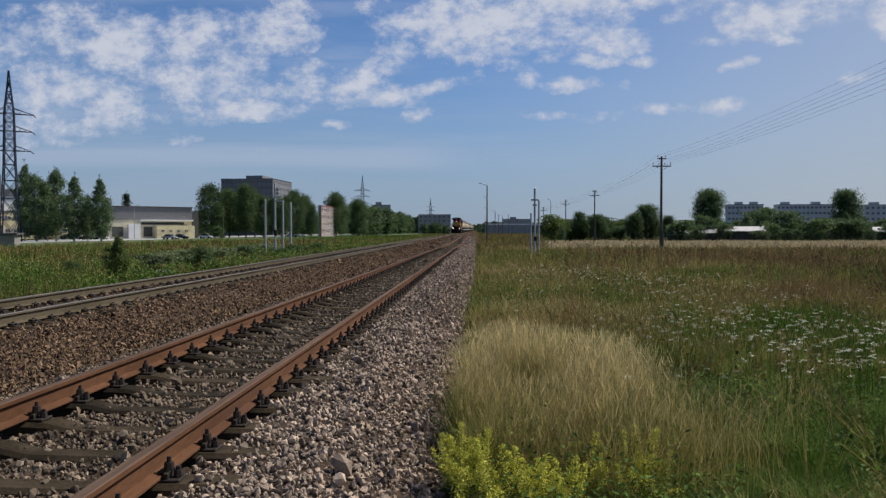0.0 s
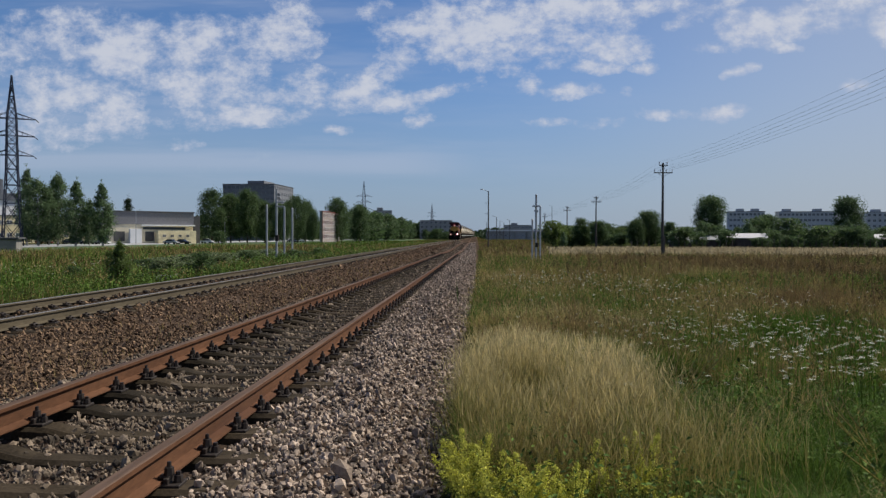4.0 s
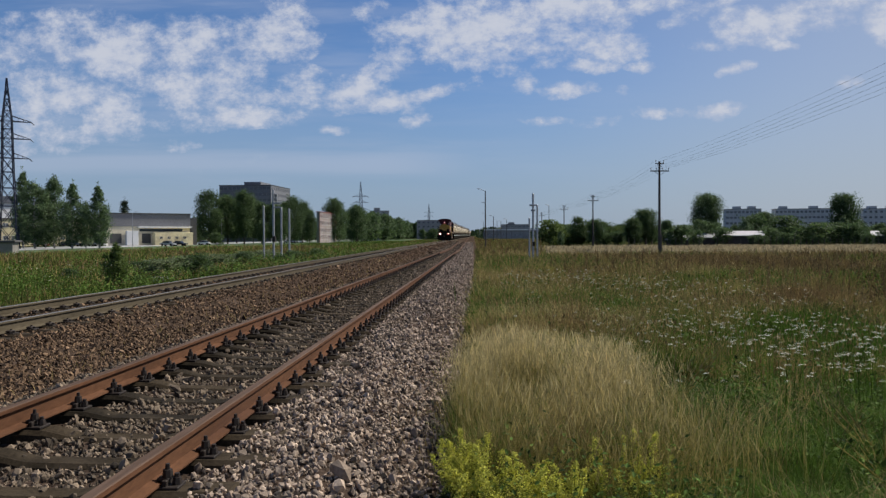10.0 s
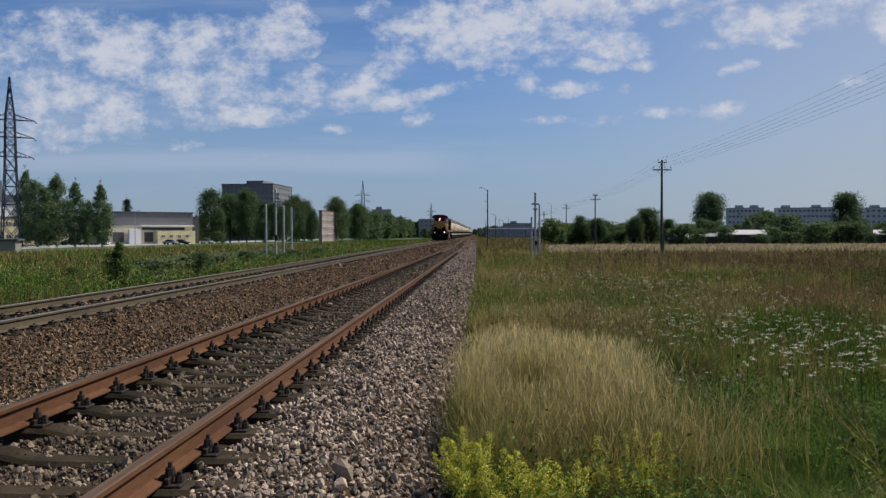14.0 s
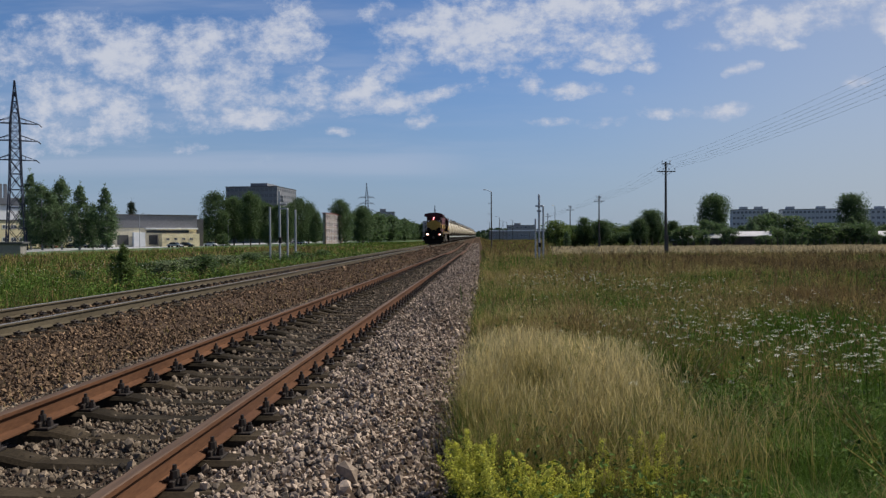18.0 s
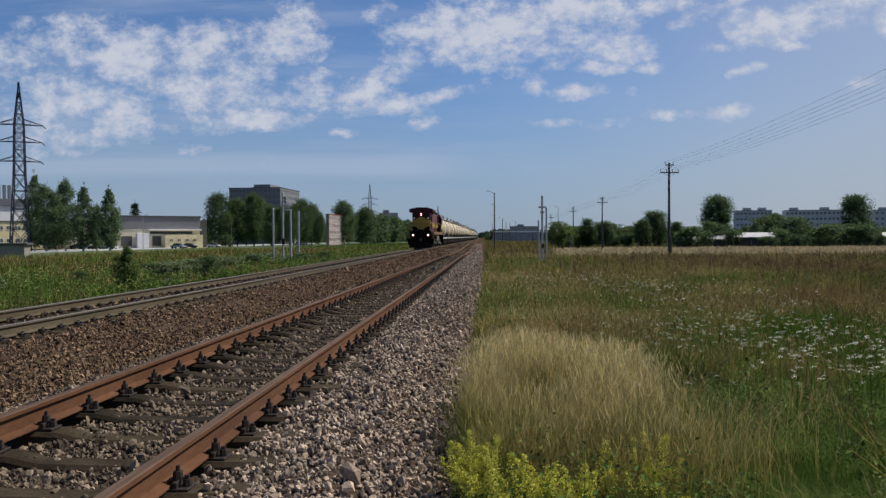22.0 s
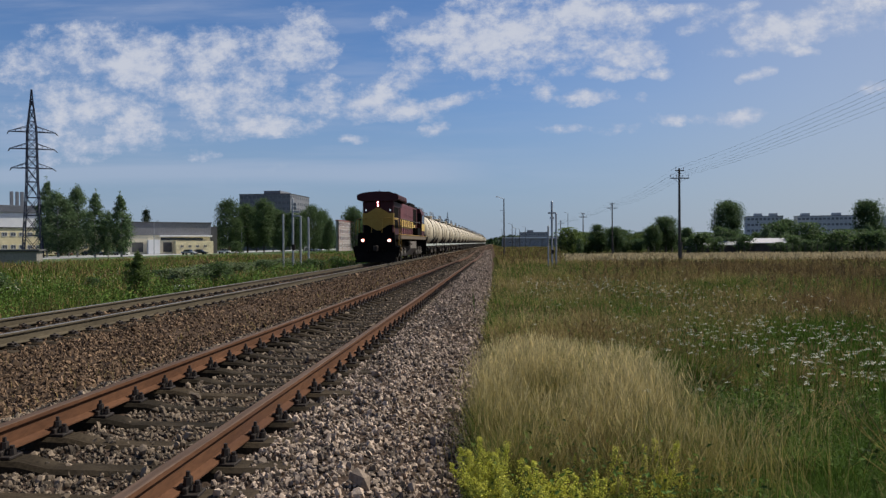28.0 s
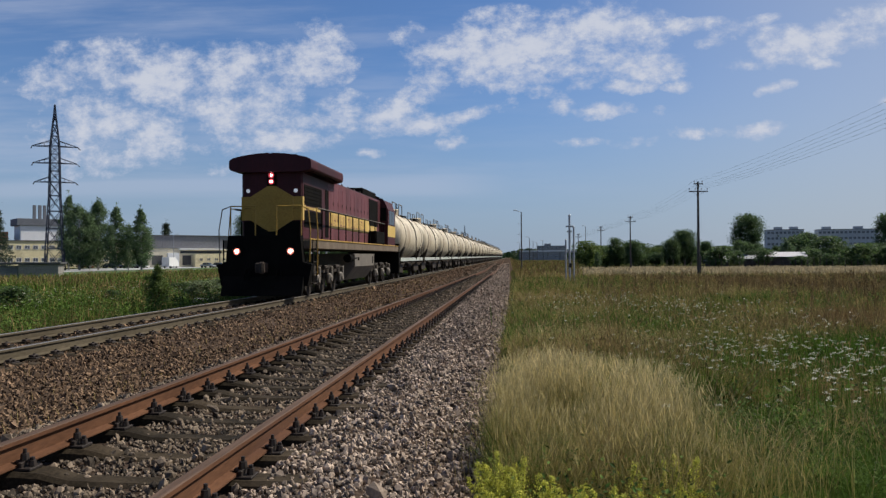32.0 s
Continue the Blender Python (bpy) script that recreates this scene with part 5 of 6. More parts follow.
def street_lamp(height, m):
    la = thing("street_lamp", "tall slender grey street lamp beside the road", "street lamp", m, group="street lamps along the road")
    part("post", rod(B(), (0, 0, -0.3), (0, 0, height), 0.12, 0.07, seg=8), M_STEEL, la)
    part("arm", pipe(B(), [(0, 0, height - 0.05), (0.5, -0.3, height + 0.22), (1.3, -0.8, height + 0.30)], 0.04), M_STEEL, la)
    part("lamp_head", box(B(), (1.5, -0.92, height + 0.28), (0.6, 0.28, 0.14), 0.04, turn=pose(0, 0, 0, 0, 0, -32)), M_DUSTGREY, la)


for b, d, h in ((-0.449, 203, 9.0), (-0.330, 255, 8.6), (-0.247, 335, 8.6)):
    street_lamp(h, Matrix.Translation(on_ground(b, d)))

# ---- trees and shrubs ----
M_LEAF_DARK = surface("dark_leaves", (0.048, 0.088, 0.034), (0.088, 0.142, 0.056), 0.6, 0.75, bump=0, vary="island", spread=0.3, thin=0.48)
M_LEAF_MID = surface("summer_leaves", (0.052, 0.092, 0.033), (0.090, 0.142, 0.052), 0.6, 0.75, bump=0, vary="island", spread=0.3, thin=0.48)
M_LEAF_LIGHT = surface("pale_green_leaves", (0.075, 0.12, 0.028), (0.12, 0.17, 0.045), 0.6, 0.75, bump=0, vary="island", spread=0.3, thin=0.48)
M_LEAF_BIRCH = surface("birch_leaves", (0.080, 0.134, 0.062), (0.134, 0.204, 0.098), 0.6, 0.7, bump=0, vary="island", spread=0.3, thin=0.45, ends=(0.5, 1.5))
M_LEAF_GREY = surface("grey_green_leaves", (0.095, 0.130, 0.058), (0.155, 0.195, 0.095), 0.6, 0.8, bump=0, vary="island", spread=0.3, thin=0.3)
M_NEEDLE = surface("spruce_needles", (0.018, 0.034, 0.016), (0.032, 0.055, 0.025), 0.6, 0.8, bump=0, vary="island", spread=0.3, thin=0.1)


def tree(name, label, height, spread, base, seed, leaf, bark, shape="round", leaves=2600, size=0.34, limbs=16):
    """A tapered, slightly bent trunk with limbs, and a crown of leaf sprays gathered round the limb ends."""
    rng = np.random.default_rng(seed)
    tr = thing(name, label, "shrub" if height < 3.2 else "tree")
    bend = rng.uniform(-0.03, 0.03, 2)
    spine = [Vector((bend[0] * h * math.sin(h * 0.5), bend[1] * h * math.cos(h * 0.4), h)) for h in np.linspace(-0.2, height * 0.95, 7)]
    r0 = height * 0.016 + 0.03
    bm = B()
    for i in range(6):
        rod(bm, spine[i], spine[i + 1], r0 * (1 - i / 6.6), r0 * (1 - (i + 1) / 6.6), seg=7)
    heads = []
    for k in range(limbs):
        f = base + (1 - base) * ((k + rng.uniform(0, 1)) / limbs)
        if shape == "round":
            reach = spread * math.sqrt(max(0.06, 1 - (2 * (f - base) / (1 - base) - 0.9) ** 2 / 1.25)) * rng.uniform(0.62, 1.0)
        elif shape == "column":
            reach = spread * (min(1.05, (1.07 - f) * 1.70) if f > 0.38 else 0.55 + 1.2 * f) * rng.uniform(0.5, 1.0)
        else:
            reach = spread * (1.02 - (f - base) / (1 - base)) * rng.uniform(0.85, 1.0)
        a = k * 2.4 + rng.uniform(-0.4, 0.4)
        lift = {"round": rng.uniform(0.1, 0.7), "column": rng.uniform(0.3, 1.0), "cone": -0.15}[shape] * reach
        root = spine[0].lerp(spine[-1], min(1, f * 0.92))
        end = root + Vector((math.cos(a) * reach, math.sin(a) * reach, lift))
        rod(bm, root, end, r0 * 0.32 * (1.1 - f), 0.012, seg=5, caps=False)
        near = 1.0 if shape != "column" else 0.45 + 0.85 * (1 - f)
        heads += [(end, near), (root.lerp(end, 0.62), 0.9 * near)]
        if shape != "cone":
            side = root.lerp(end, 0.7) + Vector(rng.uniform(-0.4, 0.4, 3) * reach)
            rod(bm, root.lerp(end, 0.5), side, r0 * 0.14, 0.01, seg=4, caps=False)
            heads.append((side, 0.8 * near))
    heads.append((spine[-1], 0.12))
    part("trunk", bm, bark, tr)
    c = np.array([h for h, _ in heads])
    w = np.array([s for _, s in heads])
    pick = rng.choice(len(c), leaves, p=w / w.sum())
    puff = spread * {"round": 0.27, "column": 0.26, "cone": 0.20}[shape]
    at = c[pick] + np.clip(rng.normal(0, 0.62, (leaves, 3)), -1.25, 1.25) * np.array([puff, puff, puff * (0.9 if shape != "cone" else 0.45)])
    if shape == "column":                      # sprays draw in towards the pointed top
        at = c[pick] + (at - c[pick]) * np.clip(1.5 - 1.10 * c[pick][:, 2:3] / height, 0.38, 1.0)
    at[:, 2] = np.clip(at[:, 2], base * height * 0.55, height * 1.03)
    leaf_v = np.array([[-0.5, 0, 0], [0.05, -0.32, 0.06], [0.5, 0.02, -0.05], [0.0, 0.34, 0.10]])
    leaf_f = np.array([[0, 1, 2], [0, 2, 3]])
    ang = rng.uniform(-1, 1, (leaves, 3)) * np.array([1.1, 0.9, 3.14])
    v, f = scatter(leaf_v, leaf_f, at, ang, size * rng.uniform(0.6, 1.4, leaves))
    cr = new("crown", quick_mesh("crown", v, f, [leaf]))
    cr.parent = tr
    return tr


def plant_tree(ob, bearing, d, scale=1.0, turn=0.0, wide=1.0, first=False, lift=0.0):
    m = Matrix.Translation(on_ground(bearing, d) + Vector((0, 0, lift))) @ pose(0, 0, 0, 0, 0, turn) @ Matrix.Diagonal((scale * wide, scale * wide, scale, 1))
    if first:
        ob.matrix_basis = m
        return ob
    return copy_thing(ob, m)


# birches by the road
birch = tree("birch_tree", "tall slender birch with airy summer leaves by the road", 15.0, 3.0, 0.08, 11, M_LEAF_BIRCH, M_BIRCH, "column", 8200, 0.34, 40)
birch2 = tree("birch_tree", "bushy birch with full green crown by the road", 14.0, 3.9, 0.06, 12, M_LEAF_BIRCH, M_BIRCH, "column", 10000, 0.34, 42)
plant_tree(birch, -0.4935, 172, 1.05, 0, 1.0, True)
plant_tree(birch2, -0.581, 170, 1.16, 0, 1.0, True)
for ob, b, d, s, t, w in ((birch, -0.5965, 178, 1.27, 90, 0.7), (birch2, -0.5545, 174, 1.10, 120, 0.78), (birch, -0.5305, 170, 1.03, 200, 0.95), (birch2, -0.512, 178, 0.72, 250, 0.75), (birch2, -0.5665, 182, 0.85, 40, 0.8)):
    plant_tree(ob, b, d, s, t, w)
spruce = tree("spruce_tree", "small dark spruce behind the hall", 11.0, 2.3, 0.12, 21, M_NEEDLE, M_BARK, "cone", 8000, 0.20, 70)
plant_tree(spruce, -0.4585, 290, 1.72, 0, 1.15, True)
plant_tree(spruce, -0.700, 150, 0.78, 60)
# small spruce in the weeds beside the main line
young = tree("leafy_shrub", "dense green shrub among weeds by the line", 1.85, 0.60, 0.04, 22, M_LEAF_LIGHT, M_BARK, "column", 6400, 0.075, 34)
plant_tree(young, -0.470, 30, 1.12, 0, 0.80, True)
bush = random.Random(91)
herb = tree("leafy_shrub", "low mid-green shrub among weeds by the line", 1.3, 0.6, 0.04, 24, M_LEAF_MID, M_BARK, "round", 3200, 0.08, 22)
plant_tree(herb, -0.36, 36, 1.0, 0, 1.3, True)
for k in range(13):
    y = bush.uniform(26, 75)
    x = bush.uniform(-22, -12.6)
    plant_tree(herb, x / y, y, bush.uniform(0.5, 0.95), bush.uniform(0, 360), bush.uniform(1.1, 1.8))
# grey-green thicket along the far side of the main line
mugwort = tree("mugwort_shrub", "grey-green bushy mugwort thicket beside the main line", 1.05, 0.55, 0.04, 26, M_LEAF_GREY, M_BARK, "round", 2600, 0.075, 22)
for k in range(24):
    f = (k + bush.uniform(0, 1)) / 24
    plant_tree(mugwort, -0.420 + 0.155 * f, 37 + 38 * f ** 1.3 + bush.uniform(-2, 4), bush.uniform(0.75, 1.1), bush.uniform(0, 360), bush.uniform(1.1, 1.7), k == 0)
# the grove before the office block, and the roadside row
linden = tree("broadleaf_tree", "full dark green broadleaf tree in a roadside grove", 18.0, 5.6, 0.12, 31, M_LEAF_DARK, M_BARK, "round", 12000, 0.44, 42)
linden2 = tree("broadleaf_tree", "full green broadleaf tree with an uneven crown", 17.0, 5.0, 0.10, 32, M_LEAF_MID, M_BARK, "round", 11500, 0.44, 42)
plant_tree(linden, -0.347, 268, 1.10, 0, 0.85, True)
plant_tree(linden2, -0.322, 272, 1.06, 0, 0.95, True)
grove = random.Random(17)
for b, d, s in ((-0.3, 262, 0.92), (-0.277, 275, 0.92), (-0.262, 268, 0.85), (-0.247, 280, 0.93), (-0.2335, 285, 0.98), (-0.223, 300, 0.85), (-0.36, 285, 0.62), (-0.31, 300, 0.9), (-0.288, 300, 0.88), (-0.338, 255, 0.72), (-0.253, 255, 0.62), (-0.366, 262, 0.45), (-0.276, 250, 0.55), (-0.2135, 290, 0.74)):
    plant_tree(grove.choice((linden, linden2)), b, d, s * (1.13 if s > 0.8 else 1.0) * grove.uniform(0.80, 1.08), grove.uniform(0, 360), grove.uniform(0.72, 0.95))
faraway = tree("broadleaf_tree", "dark tree in the long roadside row", 15.0, 4.4, 0.08, 33, M_LEAF_DARK, M_BARK, "round", 1100, 1.15, 20)
plant_tree(faraway, -0.105, 640, 0.9, 0, 1.0, True)
for k in range(56):
    y = 325 * (1.024 ** k)
    x = -56 - 0.012 * (y - 330) + grove.uniform(-4, 4)
    plant_tree(grove.choice((linden, linden2, birch)) if k < 8 else faraway, x / y, y, grove.uniform(0.70, 1.0) * (1.02 if k < 8 else 1.35), grove.uniform(0, 360), grove.uniform(0.9, 1.15))
for k in range(12):
    plant_tree(faraway, -0.066 + 0.0028 * k, grove.uniform(560, 680), grove.uniform(0.45, 0.68), grove.uniform(0, 360), 1.2)
for k in range(16):
    y = 360 * (1.06 ** k)
    plant_tree(faraway, (-74 - 0.02 * y) / y, y, grove.uniform(0.7, 0.95), grove.uniform(0, 360), 1.1)
# gardens and shrubs across the meadow
oak = tree("broadleaf_tree", "broad round dark tree standing above garden shrubs", 12.6, 4.3, 0.20, 41, M_LEAF_DARK, M_BARK, "round", 19000, 0.32, 64)
apple = tree("garden_tree", "low dark garden tree in a hedge", 6.6, 3.2, 0.12, 42, M_LEAF_DARK, M_BARK, "round", 1700, 0.52, 20)
apple2 = tree("garden_tree", "low mid-green garden tree in a hedge", 6.0, 3.4, 0.08, 43, M_LEAF_MID, M_BARK, "round", 1500, 0.55, 18)
willow = tree("willow_shrub", "pale green willow shrub at the field's edge", 5.4, 3.0, 0.04, 44, M_LEAF_LIGHT, M_BARK, "round", 1500, 0.48, 20)
plant_tree(oak, 0.2995, 192, 1.0, 0, 0.88, True)
plant_tree(oak, 0.4720, 178, 0.93, 120, 0.92)
plant_tree(oak, 0.2215, 176, 0.66, 80, 1.2)
plant_tree(oak, 0.3720, 260, 0.80, 10, 1.2)
plant_tree(apple, 0.36, 170, 1.0, 0, 1.0, True)
plant_tree(apple2, 0.40, 165, 1.0, 0, 1.0, True)
plant_tree(willow, 0.0985, 168, 1.0, 0, 1.0, True)
plant_tree(apple2, -0.3365, 238, 0.62, 30, 1.05)
plant_tree(willow, 0.1085, 172, 0.85, 70)
plant_tree(willow, 0.1385, 178, 0.80, 150)
gar = random.Random(23)
for k in range(80):
    b = 0.10 + 0.435 * (k + gar.uniform(-0.6, 1.6)) / 80
    d = gar.uniform(158, 205)
    s = (0.42 + 0.55 * gar.random() ** 1.3) * (0.92 if b < 0.2 else 0.95) * (0.85 if 0.24 < b < 0.29 else 1.0)
    if 0.31 < b < 0.46:
        s *= 0.78
    kind = gar.choice((apple, apple2, willow, oak, linden2, birch2) if b < 0.22 else (apple, apple, apple2, oak, linden2, birch2))
    s *= {oak: 0.60, linden2: 0.42, birch2: 0.52}.get(kind, 1.0)
    plant_tree(kind, b, d, s, gar.uniform(0, 360), gar.uniform(0.85, 1.35))
for k in range(15):
    b = 0.245 + 0.285 * (k + gar.uniform(0, 1)) / 15
    plant_tree(gar.choice((apple, apple2)), b, gar.uniform(142, 152), gar.uniform(0.28, 0.42) if 0.32 < b < 0.375 else gar.uniform(0.35, 0.72), gar.uniform(0, 360), 1.2)
# far woods that close the horizon
rng = np.random.default_rng(77)
n = 30000
a = rng.uniform(-math.pi, math.pi, n)
r = rng.uniform(900, 1250, n)
keep = (np.abs(a) > 0.010) | (r > 1150)
a, r = a[keep], r[keep]
a, r = np.concatenate([a, rng.uniform(-0.07, 0.10, 2600)]), np.concatenate([r, rng.uniform(1000, 1250, 2600)])
at = np.stack([np.sin(a) * r, np.cos(a) * r, rng.uniform(0, 1, len(a)) ** 1.3 * (9 + 3 * np.sin(a * 31) + 2 * np.sin(a * 77))], -1)
tuft_v = np.array([[-1, 0, -0.6], [1, 0.2, -0.6], [0, -0.2, 1.0], [0.1, 1.0, -0.5], [0, -1, -0.5]])
tuft_f = np.array([[0, 1, 2], [3, 4, 2], [0, 3, 2], [1, 4, 2]])
v, f = scatter(tuft_v, tuft_f, at, rng.uniform(-0.5, 0.5, (len(at), 3)) * np.array([1, 1, 6]), rng.uniform(1.2, 3.2, len(at)))
tagged(new("far_woods", quick_mesh("far_woods", v, f, [M_LEAF_DARK])), "dark belt of far woods on the horizon", "woods", kind="stuff")

# ---- meadow plants ----
def blade_mat(name, dark, light, thin=0.37, tip=None, ends=(0.42, 1.62)):
    return surface(name, dark, light, 0.9, 0.7, bump=0, vary="island", spread=0.25, thin=thin, specular=0.1, tip=tip, ends=ends)


M_GREEN = blade_mat("fresh_grass", (0.053, 0.110, 0.015), (0.100, 0.168, 0.028), 0.26, ends=(0.26, 1.75))
M_OLIVE = blade_mat("olive_grass", (0.118, 0.138, 0.032), (0.195, 0.198, 0.058), ends=(0.30, 1.75))
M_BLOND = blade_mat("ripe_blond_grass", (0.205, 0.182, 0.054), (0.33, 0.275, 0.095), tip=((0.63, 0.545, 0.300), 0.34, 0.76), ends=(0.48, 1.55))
M_OCHRE = blade_mat("ochre_grass", (0.245, 0.190, 0.078), (0.375, 0.295, 0.135))
M_DOCK = blade_mat("red_brown_dock", (0.128, 0.092, 0.040), (0.205, 0.145, 0.068), 0.25)
M_STRAW = blade_mat("pale_straw", (0.32, 0.265, 0.155), (0.45, 0.38, 0.24))
M_YFLOWER = blade_mat("yellow_bedstraw_flower", (0.58, 0.59, 0.11), (0.76, 0.76, 0.20), 0.45, ends=(0.6, 1.3))
M_WFLOWER = blade_mat("white_umbel_flower", (0.52, 0.55, 0.46), (0.70, 0.72, 0.62), 0.5)
gz = np.vectorize(ground_z)


def edge_x(y):
    """Where the ballast gives way to the meadow."""
    return -0.05 + 0.07 * np.sin(y * 1.7) + 0.06 * np.sin(y * 0.63 + 1) + np.minimum(0.90, 0.013 * np.maximum(0, y - 13))


def field_points(rng, n, low, high, wide=0.60, left=-0.30):
    """Roots across the meadow, denser towards the camera."""
    y = low * (high / low) ** rng.uniform(0, 1, n)
    x = rng.uniform(left, wide * y + 0.3, n)
    ok = x > edge_x(y) + rng.exponential(0.06, n)
    return x[ok], y[ok]


def patch_noise(x, y, scale, seed):
    return np.array([noise.noise((a * scale, b * scale, seed)) for a, b in zip(x, y)])


def stuff(name, pieces, material, label, category="grass"):
    v, f = joined(pieces)
    return tagged(new(name, quick_mesh(name, v, f, [material])), label, category, kind="stuff")


def mound(x, y):
    """How far a spot lies inside the blond tuft beside the ballast."""
    return 1 - ((x - 0.64 - 0.06 * (7 - y)) / 0.95) ** 2 - ((y - 6.9) / 2.3) ** 2


rng = np.random.default_rng(101)
green, olive, blond, ochre, dock, straw = [], [], [], [], [], []
for low, high, n in ((2.2, 4.5, 46000), (4.5, 9, 105000), (9, 18, 105000), (18, 38, 64000), (38, 80, 36000)):
    x, y = field_points(rng, n, low, high)
    clumps = patch_noise(x, y, 1.5 if low < 9 else 0.75, 6.0) + 0.6 * patch_noise(x, y, 3.6 if low < 9 else 1.9, 7.0)
    ok = clumps + rng.normal(0, 0.20, len(x)) > -0.30                    # bare hollows between the clumps
    x, y, clumps = x[ok], y[ok], clumps[ok]
    t = patch_noise(x, y, 0.22 if low < 18 else 0.09, 1.0) + 0.5 * patch_noise(x, y, 0.9, 4.0) + 0.30 * clumps
    tall = patch_noise(x, y, 0.35, 9.0)
    h = np.clip(0.40 + 0.26 * tall + 0.26 * clumps + rng.normal(0, 0.08, len(x)), 0.10, 1.05)
    near_lawn = ((x > 1.05 + 0.05 * y) & (y < 8.5)) | ((x > 0.9) & (y < 5.0))
    h = np.where((y < 4.9) & (x < 1.4), np.minimum(h, 0.32), h)
    h = np.where(near_lawn, np.minimum(h, 0.11 + 0.15 * rng.uniform(0, 1, len(x))), h)
    h = np.where(y > 14, h * 1.15, h)
    w = (0.0014 + 0.0006 * y) * rng.uniform(0.6, 1.3, len(x))
    lean = np.where(near_lawn, np.abs(rng.normal(0.75, 0.40, len(x))), np.abs(rng.normal(0.42, 0.32, len(x))))
    z = gz(x, y) - 0.02
    at = np.stack([x, y, z], -1)
    pick = t + rng.normal(0, 0.22, len(x)) + np.where(near_lawn, -0.95, 0) + np.where(y > 12, 0.10, 0) + np.where(y > 30, 0.22, 0) + np.where((y > 9) & (x < 0.05 * y), -0.15, 0)
    kinds = np.select([pick < 0.0, pick < 0.24, pick < 0.50], [0, 1, 2], 3)
    kinds = np.where((kinds == 3) & (x < 0.12 * y), 2, kinds)
    for k, store in enumerate((green, olive, ochre, dock)):
        s = kinds == k
        if k == 3:
            h[s] *= 1.15
        if s.any():
            store.append(leaf_blades(rng, at[s], h[s], w[s], lean[s]))
# the blond tuft of ripe grass
n = 80000
x, y = rng.uniform(-0.4, 1.8, n), rng.uniform(4.3, 9.4, n)
inn = mound(x, y)
ok = (inn + rng.normal(0, 0.28, n) + 0.5 * patch_noise(x, y, 1.1, 31.0) + 0.7 * np.minimum(patch_noise(x, y, 2.6, 35.0), 0) > 0.06) & (x > edge_x(y))
x, y, inn = x[ok], y[ok], np.clip(inn[ok], 0, 1)
h = (0.66 + 0.16 * np.sqrt(inn)) * rng.uniform(0.55, 1.12, len(x)) + 0.10 * patch_noise(x, y, 1.6, 33.0)
at = np.stack([x, y, gz(x, y) - 0.02], -1)
sel = np.clip(rng.uniform(0, 1, len(x)) + 0.45 * patch_noise(x, y, 1.7, 37.0) + 0.13 * np.maximum(0, 6.2 - y), 0, 1)
gap = np.exp(-((x - 0.46) / 0.26) ** 2 - ((y - 6.6) / 0.50) ** 2)      # a hollow in the tuft
h = h * (1 - 0.62 * gap) * np.clip(0.72 + 0.28 * (y - 4.9) / 1.6, 0.65, 1.0)
sel = np.clip(sel + 0.8 * gap, 0, 1)
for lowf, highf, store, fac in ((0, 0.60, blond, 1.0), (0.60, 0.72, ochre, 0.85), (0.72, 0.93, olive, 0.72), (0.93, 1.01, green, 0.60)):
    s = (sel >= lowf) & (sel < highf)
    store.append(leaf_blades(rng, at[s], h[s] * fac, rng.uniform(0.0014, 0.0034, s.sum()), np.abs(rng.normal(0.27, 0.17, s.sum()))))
# ripe seed heads on the tuft
s = rng.uniform(0, 1, len(x)) < 0.22
head_v = np.array([[-0.0025, 0, 0], [0.0025, 0, 0], [0, 0.003, 0.04], [0, 0, 0.10]])
head_f = np.array([[0, 1, 2], [0, 2, 3], [1, 3, 2]])
hp = at[s] + np.stack([rng.normal(0, 0.09, s.sum()), rng.normal(0, 0.09, s.sum()), h[s] * 0.86], -1)
blond.append(scatter(head_v, head_f, hp, rng.uniform(-0.5, 0.5, (s.sum(), 3)) * np.array([1, 1, 6]), rng.uniform(0.8, 1.3, s.sum())))
# smaller blond tufts further out
for cx, cy, rr, m in ((0.9, 13.0, 1.3, 2600), (2.2, 11.5, 0.9, 900), (1.5, 19, 1.8, 1500), (4.5, 6.2, 0.5, 350), (1.9, 5.6, 0.5, 300), (1.5, 5.0, 0.4, 300), (5.0, 16, 2.0, 900), (9, 30, 3.5, 1200), (3.5, 36, 3, 900)):
    x, y = rng.normal(cx, rr * 0.5, m), rng.normal(cy, rr * 0.7, m)
    ok = x > edge_x(y)
    x, y = x[ok], y[ok]
    at = np.stack([x, y, gz(x, y) - 0.02], -1)
    blond.append(leaf_blades(rng, at, rng.uniform(0.40, 0.78, len(x)), 0.0014 + 0.0004 * y * rng.uniform(0.6, 1.2, len(x)), np.abs(rng.normal(0.42, 0.25, len(x)))))
# the pale strip at the far side of the meadow
n = 26000
y = rng.uniform(84, 150, n)
x = (0.085 + 0.515 * rng.uniform(0, 1, n) ** 0.75) * y
at = np.stack([x, y, gz(x, y) - 0.02], -1)
straw.append(leaf_blades(rng, at, rng.uniform(0.25, 0.60, n), 0.10 + 0.0008 * y, np.abs(rng.normal(0.3, 0.2, n))))
n = 15000
y = rng.uniform(75, 420, n)
x = np.minimum(edge_x(y), 0.75) + rng.uniform(-0.3, 1, n) ** 2 * (0.085 * y)
bz = np.vectorize(ballast_z)
at = np.stack([x, y, np.maximum(gz(x, y), bz(x, y)) - 0.02], -1)
s = rng.uniform(0, 1, n) < 0.35
for store, q in ((olive, s), (dock, ~s)):
    store.append(leaf_blades(rng, at[q], rng.uniform(0.3, 0.9, q.sum()), 0.05 + 0.0008 * y[q], np.abs(rng.normal(0.3, 0.2, q.sum()))))
